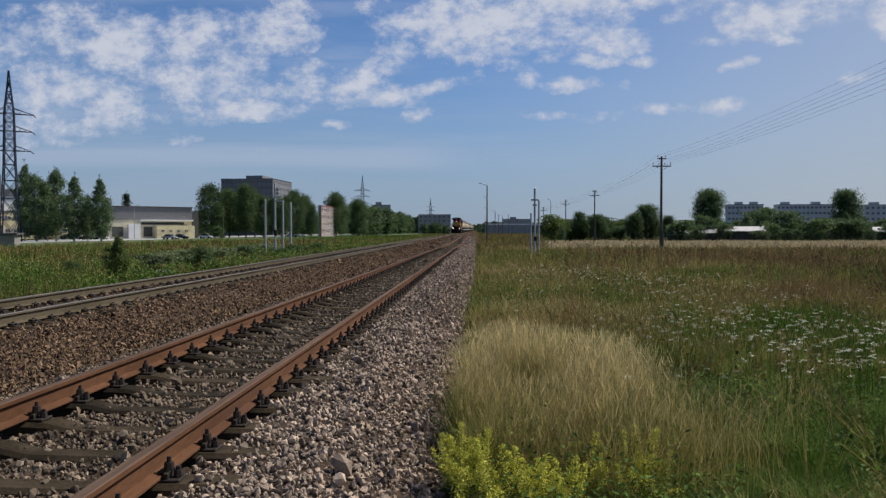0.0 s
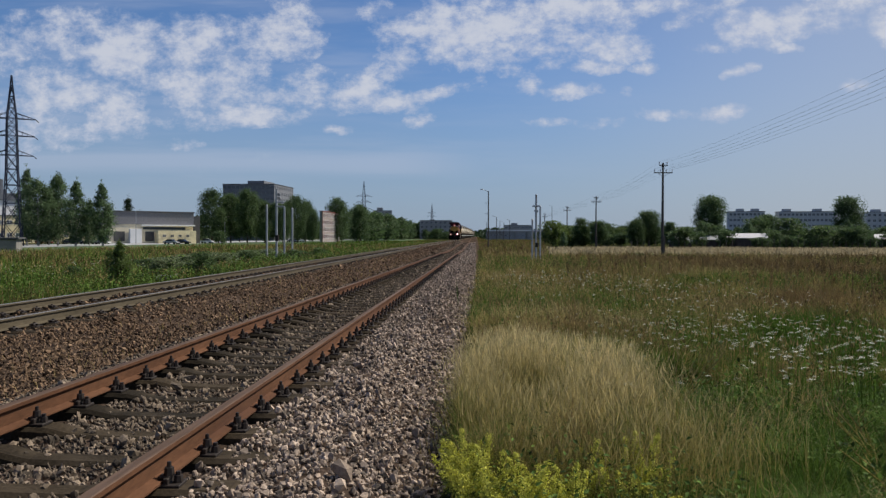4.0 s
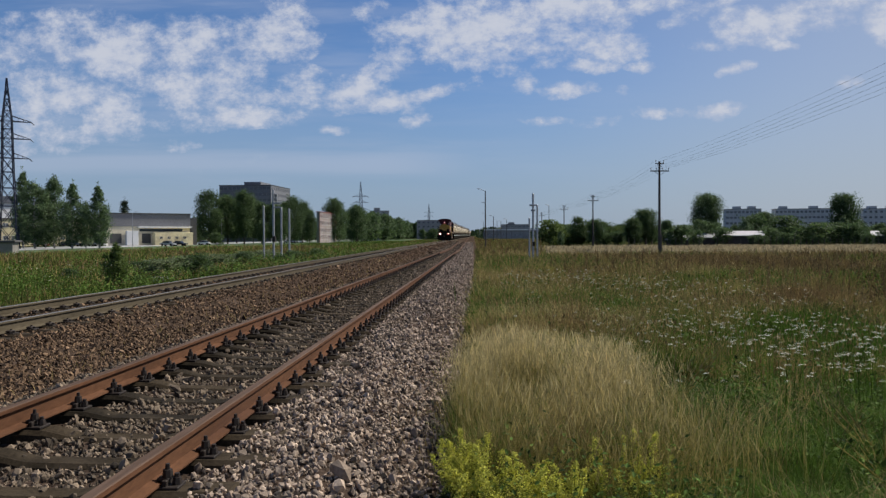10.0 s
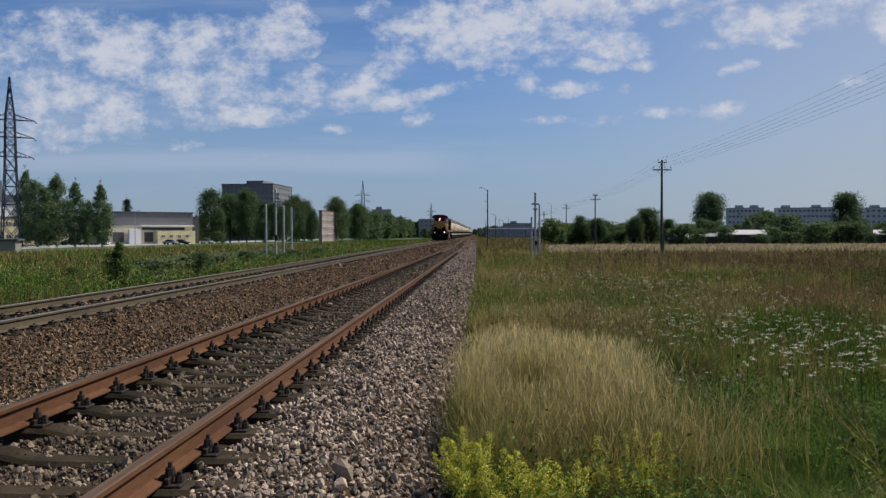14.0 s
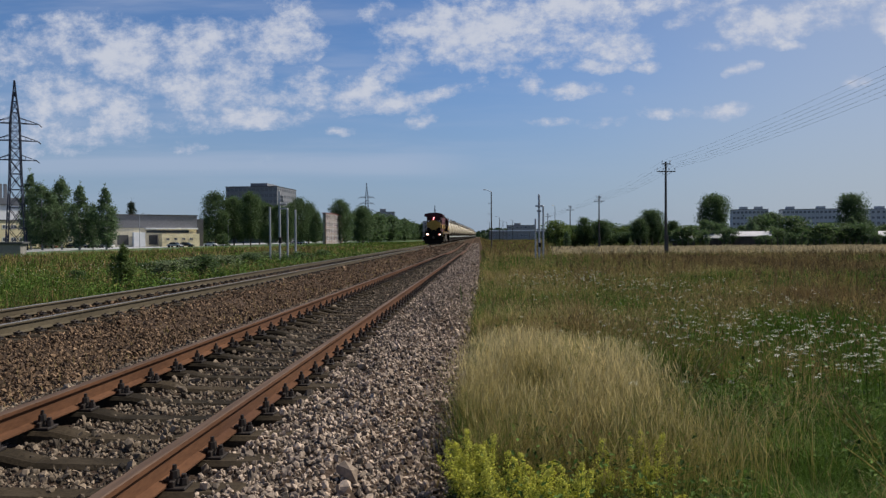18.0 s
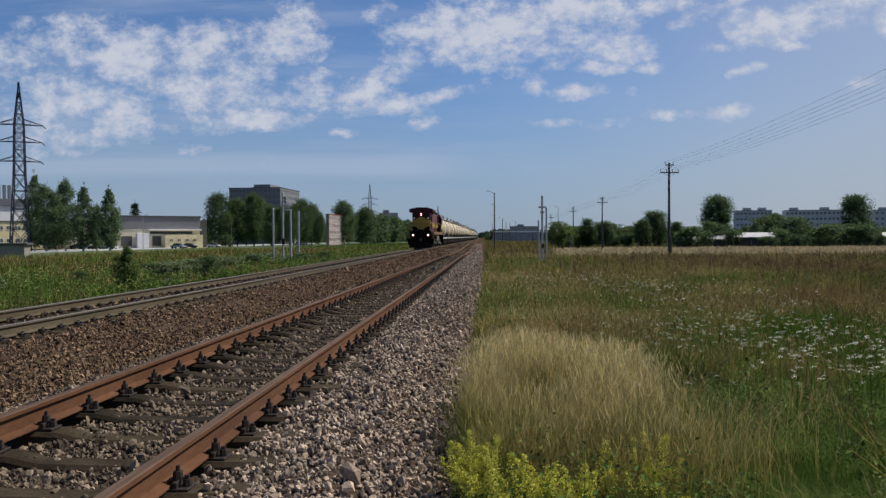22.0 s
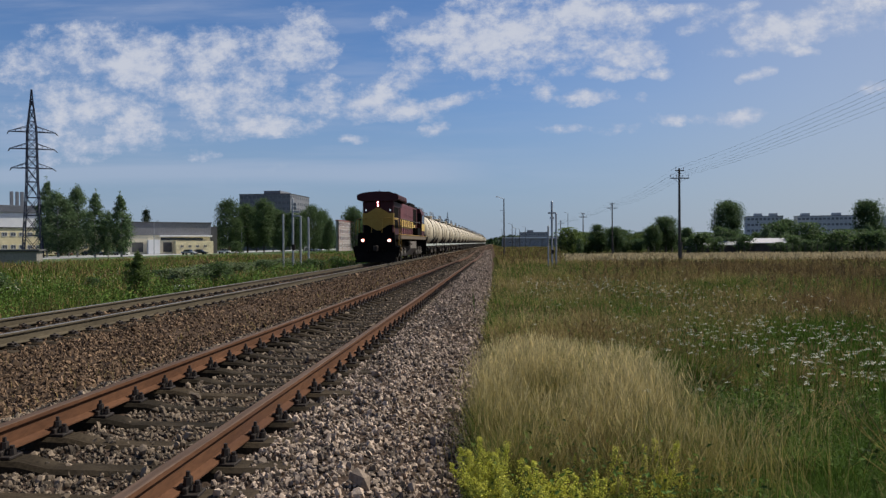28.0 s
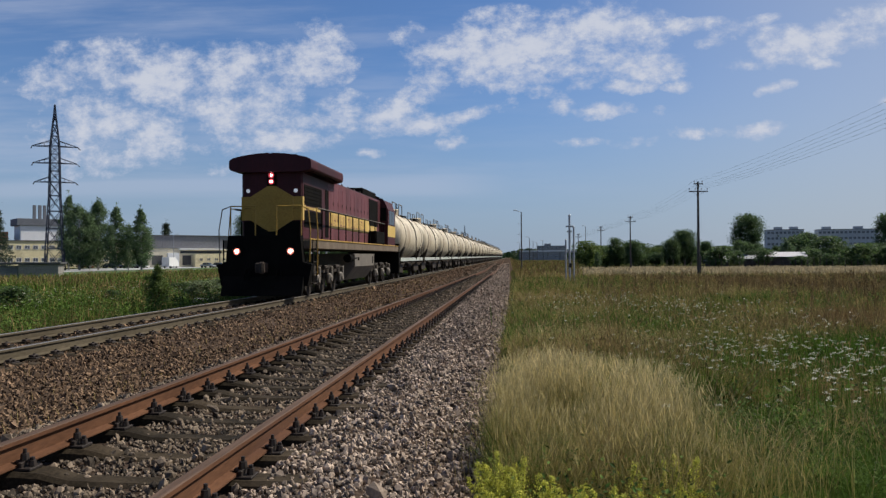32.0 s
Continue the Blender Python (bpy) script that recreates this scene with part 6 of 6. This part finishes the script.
# tall docks standing in the meadow
n = 750
x, y = field_points(rng, n, 15, 60)
ok = (x > 0.10 * y) & (patch_noise(x, y, 0.12, 14.0) > -0.05)
x, y = x[ok], y[ok]
at = np.stack([x, y, gz(x, y)], -1)
h = rng.uniform(0.7, 1.15, len(x))
dock.append(leaf_blades(rng, at, h, 0.010 + 0.0012 * y, np.abs(rng.normal(0.10, 0.06, len(x)))))
spot_v = np.array([[-0.5, 0, 0], [0.5, 0.1, 0.1], [0, 0.4, 0.7], [0, -0.4, 0.5]])
spot_f = np.array([[0, 1, 2], [0, 3, 1], [0, 2, 3], [1, 3, 2]])
for k in range(14):
    p = at + np.stack([rng.normal(0, 0.035, len(x)), rng.normal(0, 0.035, len(x)), h * (0.55 + 0.032 * k)], -1)
    dock.append(scatter(spot_v, spot_f, p, rng.uniform(-3, 3, (len(x), 3)), (0.028 + 0.0008 * y) * rng.uniform(0.7, 1.3, len(x))))

# ---- beyond the main line: tall weeds, then grass up to the verge ----
for low, high, n in ((7, 16, 26000), (16, 34, 26000), (34, 70, 20000), (70, 150, 14000), (150, 420, 14000)):
    y = low * (high / low) ** rng.uniform(0, 1, n)
    x = np.maximum(-0.72 * y - 4, -60) + rng.uniform(0, 1, n) * 60
    ok = (x < MAIN_X + MAIN_DRIFT * y - 2.55 + rng.normal(0, 0.12, n)) & (x > -0.72 * y - 4)
    x, y = x[ok], y[ok]
    t = patch_noise(x, y, 0.20, 21.0) + 0.5 * patch_noise(x, y, 0.7, 24.0)
    h = np.clip(0.50 + 0.42 * patch_noise(x, y, 0.35, 29.0) + 0.25 * patch_noise(x, y, 1.3, 30.0) + rng.normal(0, 0.10, len(x)), 0.15, 1.2)
    h = np.where(x < -30, h * 0.6, h)
    at = np.stack([x, y, gz(x, y) - 0.02], -1)
    w = (0.005 + 0.0009 * y) * rng.uniform(0.7, 1.3, len(x))
    pick = t + rng.normal(0, 0.2, len(x)) + np.where(x < -28, -0.28, -0.16) + np.where((y > 34) & (x > -28), 0.16, 0.0)
    kinds = np.select([pick < 0.0, pick < 0.25, pick < 0.36], [0, 1, 2], 3)
    for k, store in enumerate((green, olive, ochre, dock)):
        s = kinds == k
        if s.any():
            store.append(leaf_blades(rng, at[s], h[s], w[s], np.abs(rng.normal(0.42, 0.28, s.sum()))))
# brown seeding weeds in a belt before the verge
n = 16000
y = 40 * (170 / 40) ** rng.uniform(0, 1, n)
x = -24 - rng.uniform(0, 1, n) ** 0.8 * 34
ok = x > -0.72 * y
x, y = x[ok], y[ok]
at = np.stack([x, y, gz(x, y) - 0.02], -1)
tone = patch_noise(x, y, 0.10, 71.0) + rng.normal(0, 0.25, len(x))
for store, q in ((dock, tone > 0.16), (ochre, (tone <= 0.16) & (tone > 0.04)), (olive, (tone <= 0.04) & (tone > -0.2)), (green, tone <= -0.2)):
    store.append(leaf_blades(rng, at[q], rng.uniform(0.45, 1.05, q.sum()), 0.010 + 0.0011 * y[q], np.abs(rng.normal(0.35, 0.25, q.sum()))))
# stray tufts in the ballast between the tracks and at its right edge
n = 1600
y = 3 * (60 / 3) ** rng.uniform(0, 1, n)
x = np.where(rng.uniform(0, 1, n) < 0.55, edge_x(y) - rng.exponential(0.10, n), rng.normal(-5.4, 0.5, n))
at = np.stack([x, y, bz(x, y) - 0.01], -1)
ochre.append(leaf_blades(rng, at, rng.uniform(0.05, 0.22, n), (0.003 + 0.0007 * y), np.abs(rng.normal(0.4, 0.25, n))))

# broad-leaved herbs low in the grass, and seed heads above it
broad_v = np.array([[0, 0, 0], [0.42, -0.30, 0.14], [1.0, 0, 0.05], [0.42, 0.30, 0.14]])
broad_f = np.array([[0, 1, 2], [0, 2, 3]])
herbs, pale_heads, dark_heads = [], [], []
fx1, fy1 = field_points(rng, 30000, 3.2, 30)
fy2 = 9 * (80 / 9) ** rng.uniform(0, 1, 85000)
fx2 = MAIN_X + MAIN_DRIFT * fy2 - 2.6 - rng.exponential(7, 85000)
x, y = np.concatenate([fx1, fx2]), np.concatenate([fy1, fy2])
ok = patch_noise(x, y, 0.8, 41.0) + 0.6 * patch_noise(x, y, 0.25, 43.0) > -0.02
x, y = x[ok], y[ok]
rise = np.where(x < -8, 0.75 + 0.75 * patch_noise(x, y, 0.5, 45.0), 0.55)
zz = gz(x, y) + rng.uniform(0.02, 1.0, len(x)) * rise * (0.6 + 0.5 * rng.uniform(0, 1, len(x)))
herbs.append(scatter(broad_v, broad_f, np.stack([x, y, zz], -1), rng.uniform(-1, 1, (len(x), 3)) * np.array([0.7, 0.9, 3.14]), (0.020 + 0.0026 * y) * rng.uniform(0.6, 1.5, len(x))))
x, y = field_points(rng, 26000, 4.6, 60)
fy2 = 10 * (80 / 10) ** rng.uniform(0, 1, 9000)
x, y = np.concatenate([x, MAIN_X + MAIN_DRIFT * fy2 - 2.6 - rng.exponential(7, 9000)]), np.concatenate([y, fy2])
lawn = ((x > 1.05 + 0.05 * y) & (y < 8.5))
ok = ~lawn & (mound(x, y) < -0.2) & (y > 5.2) & (patch_noise(x, y, 0.5, 51.0) > np.where(x < -8, 0.02, -0.12))
x, y = x[ok], y[ok]
plume_v = np.array([[-0.12, 0, 0], [0.12, 0.03, 0.1], [0.0, -0.05, 1.0], [0.02, 0.14, 0.35]])
plume_f = np.array([[0, 1, 2], [0, 2, 3], [1, 3, 2]])
hh = 0.42 + 0.28 * patch_noise(x, y, 0.35, 9.0) + rng.uniform(-0.05, 0.22, len(x))
tone = rng.uniform(0, 1, len(x)) + 0.5 * patch_noise(x, y, 0.15, 55.0) - np.where(x < -8, 0.55, 0.0)
for store, q in ((pale_heads, tone < 0.60), (dark_heads, tone >= 0.60)):
    store.append(scatter(plume_v, plume_f, np.stack([x, y, gz(x, y) + hh], -1)[q], rng.uniform(-0.4, 0.4, (q.sum(), 3)) * np.array([1, 1, 8]), (0.038 + 0.0021 * y[q]) * rng.uniform(0.5, 1.3, q.sum())))
x, y = rng.uniform(1.0, 5.0, 15000), rng.uniform(3.4, 9.5, 15000)
ok = (x > 1.0 + 0.04 * y) & (patch_noise(x, y, 1.3, 61.0) > -0.25)
x, y = x[ok], y[ok]
herbs.append(scatter(broad_v, broad_f, np.stack([x, y, gz(x, y) + rng.uniform(0.03, 0.24, len(x))], -1), rng.uniform(-1, 1, (len(x), 3)) * np.array([0.7, 1.1, 3.14]), 0.042 * rng.uniform(0.4, 1.5, len(x))))
for cx, cy, rr, m in ((0.35, 5.6, 0.20, 260), (1.3, 6.6, 0.35, 260)):
    x, y = rng.normal(cx, rr * 0.6, m), rng.normal(cy, rr, m)
    herbs.append(scatter(broad_v, broad_f, np.stack([x, y, gz(x, y) + rng.uniform(0.1, 0.42, m)], -1), rng.uniform(-1, 1, (m, 3)) * np.array([0.7, 1.1, 3.14]), 0.05 * rng.uniform(0.5, 1.5, m)))
# short thick turf with dry wisps in it, beside the tuft
n = 62000
y = 3.3 * (10 / 3.3) ** rng.uniform(0, 1, n)
x = 0.9 + rng.uniform(0, 1, n) * (0.62 * y - 0.5)
clump = patch_noise(x, y, 2.4, 63.0) + 0.4 * patch_noise(x, y, 0.9, 64.0)
ok = (clump + rng.normal(0, 0.12, n) > -0.12) & (mound(x, y) < 0.1)
x, y, clump = x[ok], y[ok], clump[ok]
at = np.stack([x, y, gz(x, y) - 0.01], -1)
h = (0.15 + 0.24 * clump) * rng.uniform(0.6, 1.5, len(x)) + 0.03
dry = rng.uniform(0, 1, len(x)) + 0.5 * patch_noise(x, y, 0.8, 67.0) > 0.93
for store, q in ((green, ~dry), (ochre, dry)):
    store.append(leaf_blades(rng, at[q], h[q] * (1.0 if store is green else 1.35), (0.0022 + 0.0005 * y[q]) * rng.uniform(0.6, 1.4, q.sum()), np.abs(rng.normal(0.75, 0.40, q.sum()))))
M_HERB = blade_mat("broad_herb_leaf", (0.052, 0.095, 0.019), (0.100, 0.160, 0.036), 0.26, ends=(0.28, 1.8))
stuff("meadow_herbs", herbs, M_HERB, "broad-leaved green herbs low in the meadow", "weeds")
stuff("pale_seed_heads", pale_heads, M_OCHRE, "pale straw-coloured grass seed heads over the meadow")
M_BROWNHEAD = blade_mat("brown_seed_head", (0.17, 0.115, 0.05), (0.27, 0.19, 0.09))
stuff("brown_seed_heads", dark_heads, M_BROWNHEAD, "brown seed heads over the meadow", "weeds")
stuff("green_grass", green, M_GREEN, "fresh green meadow grass")
stuff("olive_grass", olive, M_OLIVE, "olive green and drying meadow grass")
stuff("ochre_grass", ochre, M_OCHRE, "ochre dry grass stems across the meadow")
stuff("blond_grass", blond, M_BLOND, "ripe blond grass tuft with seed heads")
stuff("dock_plants", dock, M_DOCK, "red-brown dock and weed stems in the meadow", "weeds")
stuff("straw_strip", straw, M_STRAW, "pale straw-coloured grass at the meadow's far side")

# white umbels on thin stems
heads, stems = [], []
spots = [(3.0, 9.6, 0.95, 1.5, 300), (3.7, 7.6, 0.5, 0.6, 140), (2.6, 23.5, 1.0, 2.2, 170), (5.0, 20.5, 1.5, 2.5, 200), (4.4, 15.5, 1.2, 2.2, 80), (1.7, 17.5, 1.2, 2.5, 40), (6.5, 12.5, 1.6, 2.4, 70), (3.2, 6.0, 0.9, 0.7, 7), (-14.6, 21, 1.6, 3.0, 80), (-13.0, 16.5, 0.8, 2.0, 50), (-16.5, 40, 2.5, 5, 50), (-17.5, 30, 2.5, 4, 60)]
pos = np.concatenate([np.stack([rng.normal(cx, rx, m), rng.normal(cy, ry, m)], -1) for cx, cy, rx, ry, m in spots])
ux, uy = pos.T
uh = rng.uniform(0.45, 0.80, len(ux)) * np.where(ux < -8, 1.5, 1.0)
root = np.stack([ux, uy, gz(ux, uy)], -1)
stems.append(leaf_blades(rng, root, uh, 0.006 + 0.0005 * uy, np.abs(rng.normal(0.08, 0.05, len(ux))), 0.0))
disc = np.array([[math.cos(k * math.pi / 3) * 0.5, math.sin(k * math.pi / 3) * 0.5, 0.0] for k in range(6)] + [[0, 0, 0.16]])
disc_f = np.array([[k, (k + 1) % 6, 6] for k in range(6)])
for k in range(13):
    r, a = 0.030 * math.sqrt(k / 13), k * 2.4
    sc = rng.uniform(0.75, 1.25, len(ux))
    p = root + np.stack([r * math.cos(a) * sc, r * math.sin(a) * sc, uh * 0.985 + rng.uniform(-0.008, 0.008, len(ux)) - r * 0.1], -1)
    heads.append(scatter(disc, disc_f, p, rng.uniform(-0.25, 0.25, (len(ux), 3)), (0.0105 + 0.0002 * uy) * rng.uniform(0.6, 1.3, len(ux))))
stuff("white_umbels", heads, M_WFLOWER, "flat white umbel flower heads in the meadow", "wildflowers")
stuff("umbel_stems", stems, M_GREEN, "thin green stems of white umbels", "wildflowers")

# yellow bedstraw beside the ballast: each plant a sheaf of stems set with tiny flowers
def bedstraw(seed, height):
    r = np.random.default_rng(seed)
    plant = thing("bedstraw_plant", "bright yellow flowering bedstraw at the ballast's edge", "wildflower", group="yellow bedstraw by the track")
    m = 6
    top = np.stack([r.normal(0, 0.090, m), r.normal(0, 0.090, m), height * r.uniform(0.55, 1.08, m)], -1)
    foot = np.stack([r.normal(0, 0.02, m), r.normal(0, 0.02, m), np.zeros(m)], -1)
    bm = B()
    for p, q in zip(foot, top):
        rod(bm, p, q, 0.004, 0.0015, seg=4, caps=False)
    part("stem", bm, M_GREEN, plant)
    f = 1.03 - 0.42 * r.uniform(0, 1, 1500) ** 1.2
    i = r.integers(0, m, 1500)
    f = f - 0.06 * np.floor(5 * (1.03 - f) / 0.42 * 1.2) / 5
    c = foot[i] + (top[i] - foot[i]) * f[:, None] + r.normal(0, 1, (1500, 3)) * (0.008 + 0.050 * (1.03 - f))[:, None] * np.array([1, 1, 0.8])
    v, t = scatter(spot_v, spot_f, c, r.uniform(-3, 3, (1500, 3)), 0.0100 * r.uniform(0.6, 1.4, 1500))
    fl = new("flower_spray", quick_mesh("flower_spray", v, t, [M_YFLOWER]))
    fl.parent = plant
    fl["kind"] = "stuff"
    g = r.uniform(0.05, 0.55, 260)
    i = r.integers(0, m, 260)
    c = foot[i] + (top[i] - foot[i]) * g[:, None] + r.normal(0, 0.025, (260, 3))
    lv = np.array([[0, -0.12, 0], [0, 0.12, 0], [1, 0, 0.25]])
    v, t = scatter(lv, np.array([[0, 1, 2]]), c, r.uniform(-1, 1, (260, 3)) * np.array([0.5, 0.6, 3.14]), 0.045 * r.uniform(0.6, 1.3, 260))
    lf = new("leaf_whorl", quick_mesh("leaf_whorl", v, t, [M_GREEN]))
    lf.parent = plant
    lf["kind"] = "stuff"
    return plant


beds = [bedstraw(201, 0.52), bedstraw(202, 0.46), bedstraw(203, 0.56)]
yr = random.Random(61)
count = 0
for cx, cy, sx, sy, m in ((0.16, 4.60, 0.15, 0.22, 5), (-0.08, 4.95, 0.04, 0.10, 4), (0.55, 4.65, 0.14, 0.22, 5), (0.88, 4.95, 0.25, 0.22, 4), (0.40, 4.05, 0.30, 0.20, 5), (1.3, 5.0, 0.30, 0.3, 2)):
    for k in range(m):
        x, y = yr.gauss(cx, sx), yr.gauss(cy, sy)
        x = max(x, -0.14)
        mm = pose(x, y, ground_z(x, y) - 0.01, yr.uniform(-8, 8), yr.uniform(-8, 8), yr.uniform(0, 360)) @ Matrix.Diagonal((1, 1, yr.uniform(0.75, 1.1), 1))
        if count < 3:
            beds[count].matrix_basis = mm
        else:
            copy_thing(yr.choice(beds), mm)
        count += 1
# dry branching weed at the meadow's edge, and a stray one
def dry_weed(seed, height, m):
    r = random.Random(seed)
    wd = thing("dry_weed", "dry branching straw-coloured weed", "weed", m)
    for k in range(9):
        a = r.uniform(0, 6.28)
        bm = B()
        p = Vector((0, 0, 0))
        for s in range(4):
            q = p + Vector((math.cos(a) * 0.10 * r.uniform(0.5, 1.5), math.sin(a) * 0.10 * r.uniform(0.5, 1.5), height / 4 * r.uniform(0.7, 1.1)))
            rod(bm, p, q, 0.006 - 0.001 * s, 0.005 - 0.001 * s, seg=4, caps=False)
            e = q + Vector((r.uniform(-0.10, 0.10), r.uniform(-0.10, 0.10), r.uniform(0.04, 0.14)))
            rod(bm, q, e, 0.003, 0.001, seg=3, caps=False)
            p = q
        part("branch", bm, M_BLOND, wd)
    return wd


for k, (x, y, h) in enumerate(((2.92, 5.6, 0.55), (3.05, 5.9, 0.5), (1.95, 7.6, 0.75), (2.75, 5.2, 0.4))):
    dry_weed(300 + k, h, pose(x, y, ground_z(x, y)))

# ---- crushed stone: loose pieces over the ballast bed ----
def stone_form(seed, fine=True):
    r = np.random.default_rng(seed)
    bm = B()
    if fine:
        bmesh.ops.create_icosphere(bm, subdivisions=1, radius=0.5)
    else:
        bmesh.ops.create_cone(bm, cap_ends=True, segments=4, radius1=0.5, radius2=0.28, depth=0.6)
    bmesh.ops.triangulate(bm, faces=bm.faces[:])
    v = np.array([p.co for p in bm.verts])
    bm.verts.index_update()
    f = np.array([[p.index for p in q.verts] for q in bm.faces])
    bm.free()
    cut = r.normal(0, 1, (7, 3))
    cut /= np.linalg.norm(cut, axis=1)[:, None]
    for c in cut:                              # plane cuts leave the flat faces of broken rock
        over = v @ c - r.uniform(0.13, 0.34)
        v = v - np.maximum(over, 0)[:, None] * c
    v *= np.array([r.uniform(0.9, 1.35), r.uniform(0.75, 1.0), r.uniform(0.6, 0.9)])
    return v, f


FINE = [stone_form(400 + k) for k in range(6)]
COARSE = [stone_form(420 + k, False) for k in range(6)]


def sleeper_gap(x, y, cover):
    """Whether a stone may lie here: few lie on the sleepers and none on the rails."""
    k = np.abs((y - SIDING_FIRST + SIDING_STEP / 2) % SIDING_STEP - SIDING_STEP / 2)
    on = (k < 0.125) & (np.abs(x - SIDING_X) < 1.36)
    a = np.abs(np.abs(x - SIDING_X) - GAUGE / 2)
    b = np.abs(np.abs(x - main_x(y)) - GAUGE / 2)
    return ~(on & (cover > np.where(np.abs(x - SIDING_X) > 0.95, 0.85, 0.26))) & (a > 0.10) & (b > 0.10) & ~(on & (a < 0.26))


def stones(name, rng, forms, low, high, left, right, per_m2, size, material, label):
    n = int((high - low) * (right - left) * per_m2)
    y = rng.uniform(low, high, n)
    x = rng.uniform(left, right, n)
    ok = sleeper_gap(x, y, rng.uniform(0, 1, n)) & (x < edge_x(y) + rng.normal(0.04, 0.07, n))
    x, y = x[ok], y[ok]
    s = size * np.exp(rng.normal(0, 0.36, len(x)))
    z = np.array([rough_ballast(a, b) for a, b in zip(x, y)]) + s * rng.uniform(-0.25, 0.55, len(x))
    at = np.stack([x, y, z], -1)
    which = rng.integers(0, len(forms), len(x))
    ang = rng.uniform(-math.pi, math.pi, (len(x), 3))
    pieces = [scatter(*forms[k], at[which == k], ang[which == k], s[which == k]) for k in range(len(forms))]
    v, f = joined(pieces)
    return tagged(new(name, quick_mesh(name, v, f, [material])), label, "gravel", kind="stuff")


rng = np.random.default_rng(55)
for left, right, mat, txt in ((-4.75, -1.95, M_STONE_DARK, "dirt-brown crushed stones between the siding's rails"), (-1.95, 0.0, M_STONE, "pale pinkish-grey crushed stones on the siding's shoulder")):
    stones("crushed_stones", rng, FINE, 2.0, 7.0, left, right, 1150, 0.040, mat, txt)
    stones("crushed_stones", rng, FINE, 7.0, 13.0, left, right, 720, 0.043, mat, txt)
    stones("crushed_stones", rng, COARSE, 13.0, 32.0, left, right, 430, 0.050, mat, txt)
    stones("crushed_stones", rng, COARSE, 32.0, 90.0, left, right, 95, 0.080, mat, txt)
    stones("crushed_stones", rng, COARSE, 90.0, 200.0, left, right, 16, 0.16, mat, txt)
stones("rusty_stones", rng, COARSE, 4.5, 14.0, -7.1, -4.6, 860, 0.050, M_STONE_RUST, "rust-brown stones between the two tracks")
stones("rusty_stones", rng, COARSE, 14.0, 36.0, -7.2, -4.6, 330, 0.056, M_STONE_RUST, "rust-brown stones between the tracks further on")
stones("rusty_stones", rng, COARSE, 36.0, 80.0, -7.2, -4.4, 95, 0.080, M_STONE_RUST, "rust-brown stones far along the main line")
stones("rusty_stones", rng, COARSE, 80.0, 200.0, -7.2, -4.4, 16, 0.16, M_STONE_RUST, "rust-brown stones by the far main line")
stones("rusty_stones", rng, COARSE, 9.0, 40.0, -11.0, -7.2, 70, 0.07, M_STONE_RUST, "rust-brown stones in the main line's bed")
# single stones at the foot of the nearest rail
pick = random.Random(71)
forms = []
for k, (v, f) in enumerate(FINE):
    forms.append(quick_mesh("stone", v, f, [M_STONE]))
M_STONE_ONE = surface("single_crushed_stone", (0.178, 0.141, 0.112), (0.300, 0.246, 0.202), 6.0, 0.9, bump=0.3, fine=8, vary="object", ends=(0.35, 1.95), specular=0.2)
for me in forms:
    me.materials[0] = M_STONE_ONE
made = 0
while made < 290:
    y, x = pick.uniform(2.9, 4.6), pick.uniform(-1.75, -0.35)
    if not bool(sleeper_gap(np.array([x]), np.array([y]), np.array([1.0]))[0]):
        continue
    s = 0.046 * math.exp(pick.gauss(0, 0.30))
    m = pose(x, y, rough_ballast(x, y) + s * 0.30, pick.uniform(0, 360), pick.uniform(0, 360), pick.uniform(0, 360)) @ Matrix.Diagonal((s, s, s, 1))
    share("stone", forms[pick.randrange(6)], ballast, m)
    made += 1
# the one pale stone between the rails
m = pose(-2.20, 6.35, rough_ballast(-2.2, 6.35) + 0.05, 20, 30, 10) @ Matrix.Diagonal((0.12, 0.10, 0.11, 1))
share("pale_stone", forms[2], ballast, m)

# ---- what moves: the train rolls towards the camera at a steady pace ----
FRONT_AT_END, PACE = 24.72, 6.64


def motions():
    def on_line(front):
        """The pose of a vehicle whose front end is at that distance along the main line."""
        return pose(main_x(front), front, 0.385 + 0.0025 * front, 0.143, 0, -0.642)

    def rows(back):
        return [(t, on_line(FRONT_AT_END + back + PACE * (32 - t))) for t in range(0, 33, 4)]

    walk(loco, rows(0.0))
    for n, wa in enumerate(wagons):
        walk(wa, rows(19.9 + WAGON_STEP * n))
    walk(driven_van, [(t, pose(-92, 203 - 18.3 * (32 - t), ground_z(-92, 203 - 18.3 * (32 - t)) + 0.07, 0, 0, 180)) for t in range(0, 33, 2)])
    for ws, radius, _ in WHEELS:
        at = ws.matrix_basis.translation.copy()
        step = 0.1
        walk(ws, [(k * step, Matrix.Translation(at) @ pose(0, 0, 0, math.degrees(PACE * k * step / radius), 0, 0)) for k in range(int(32 / step) + 1)])


motions()
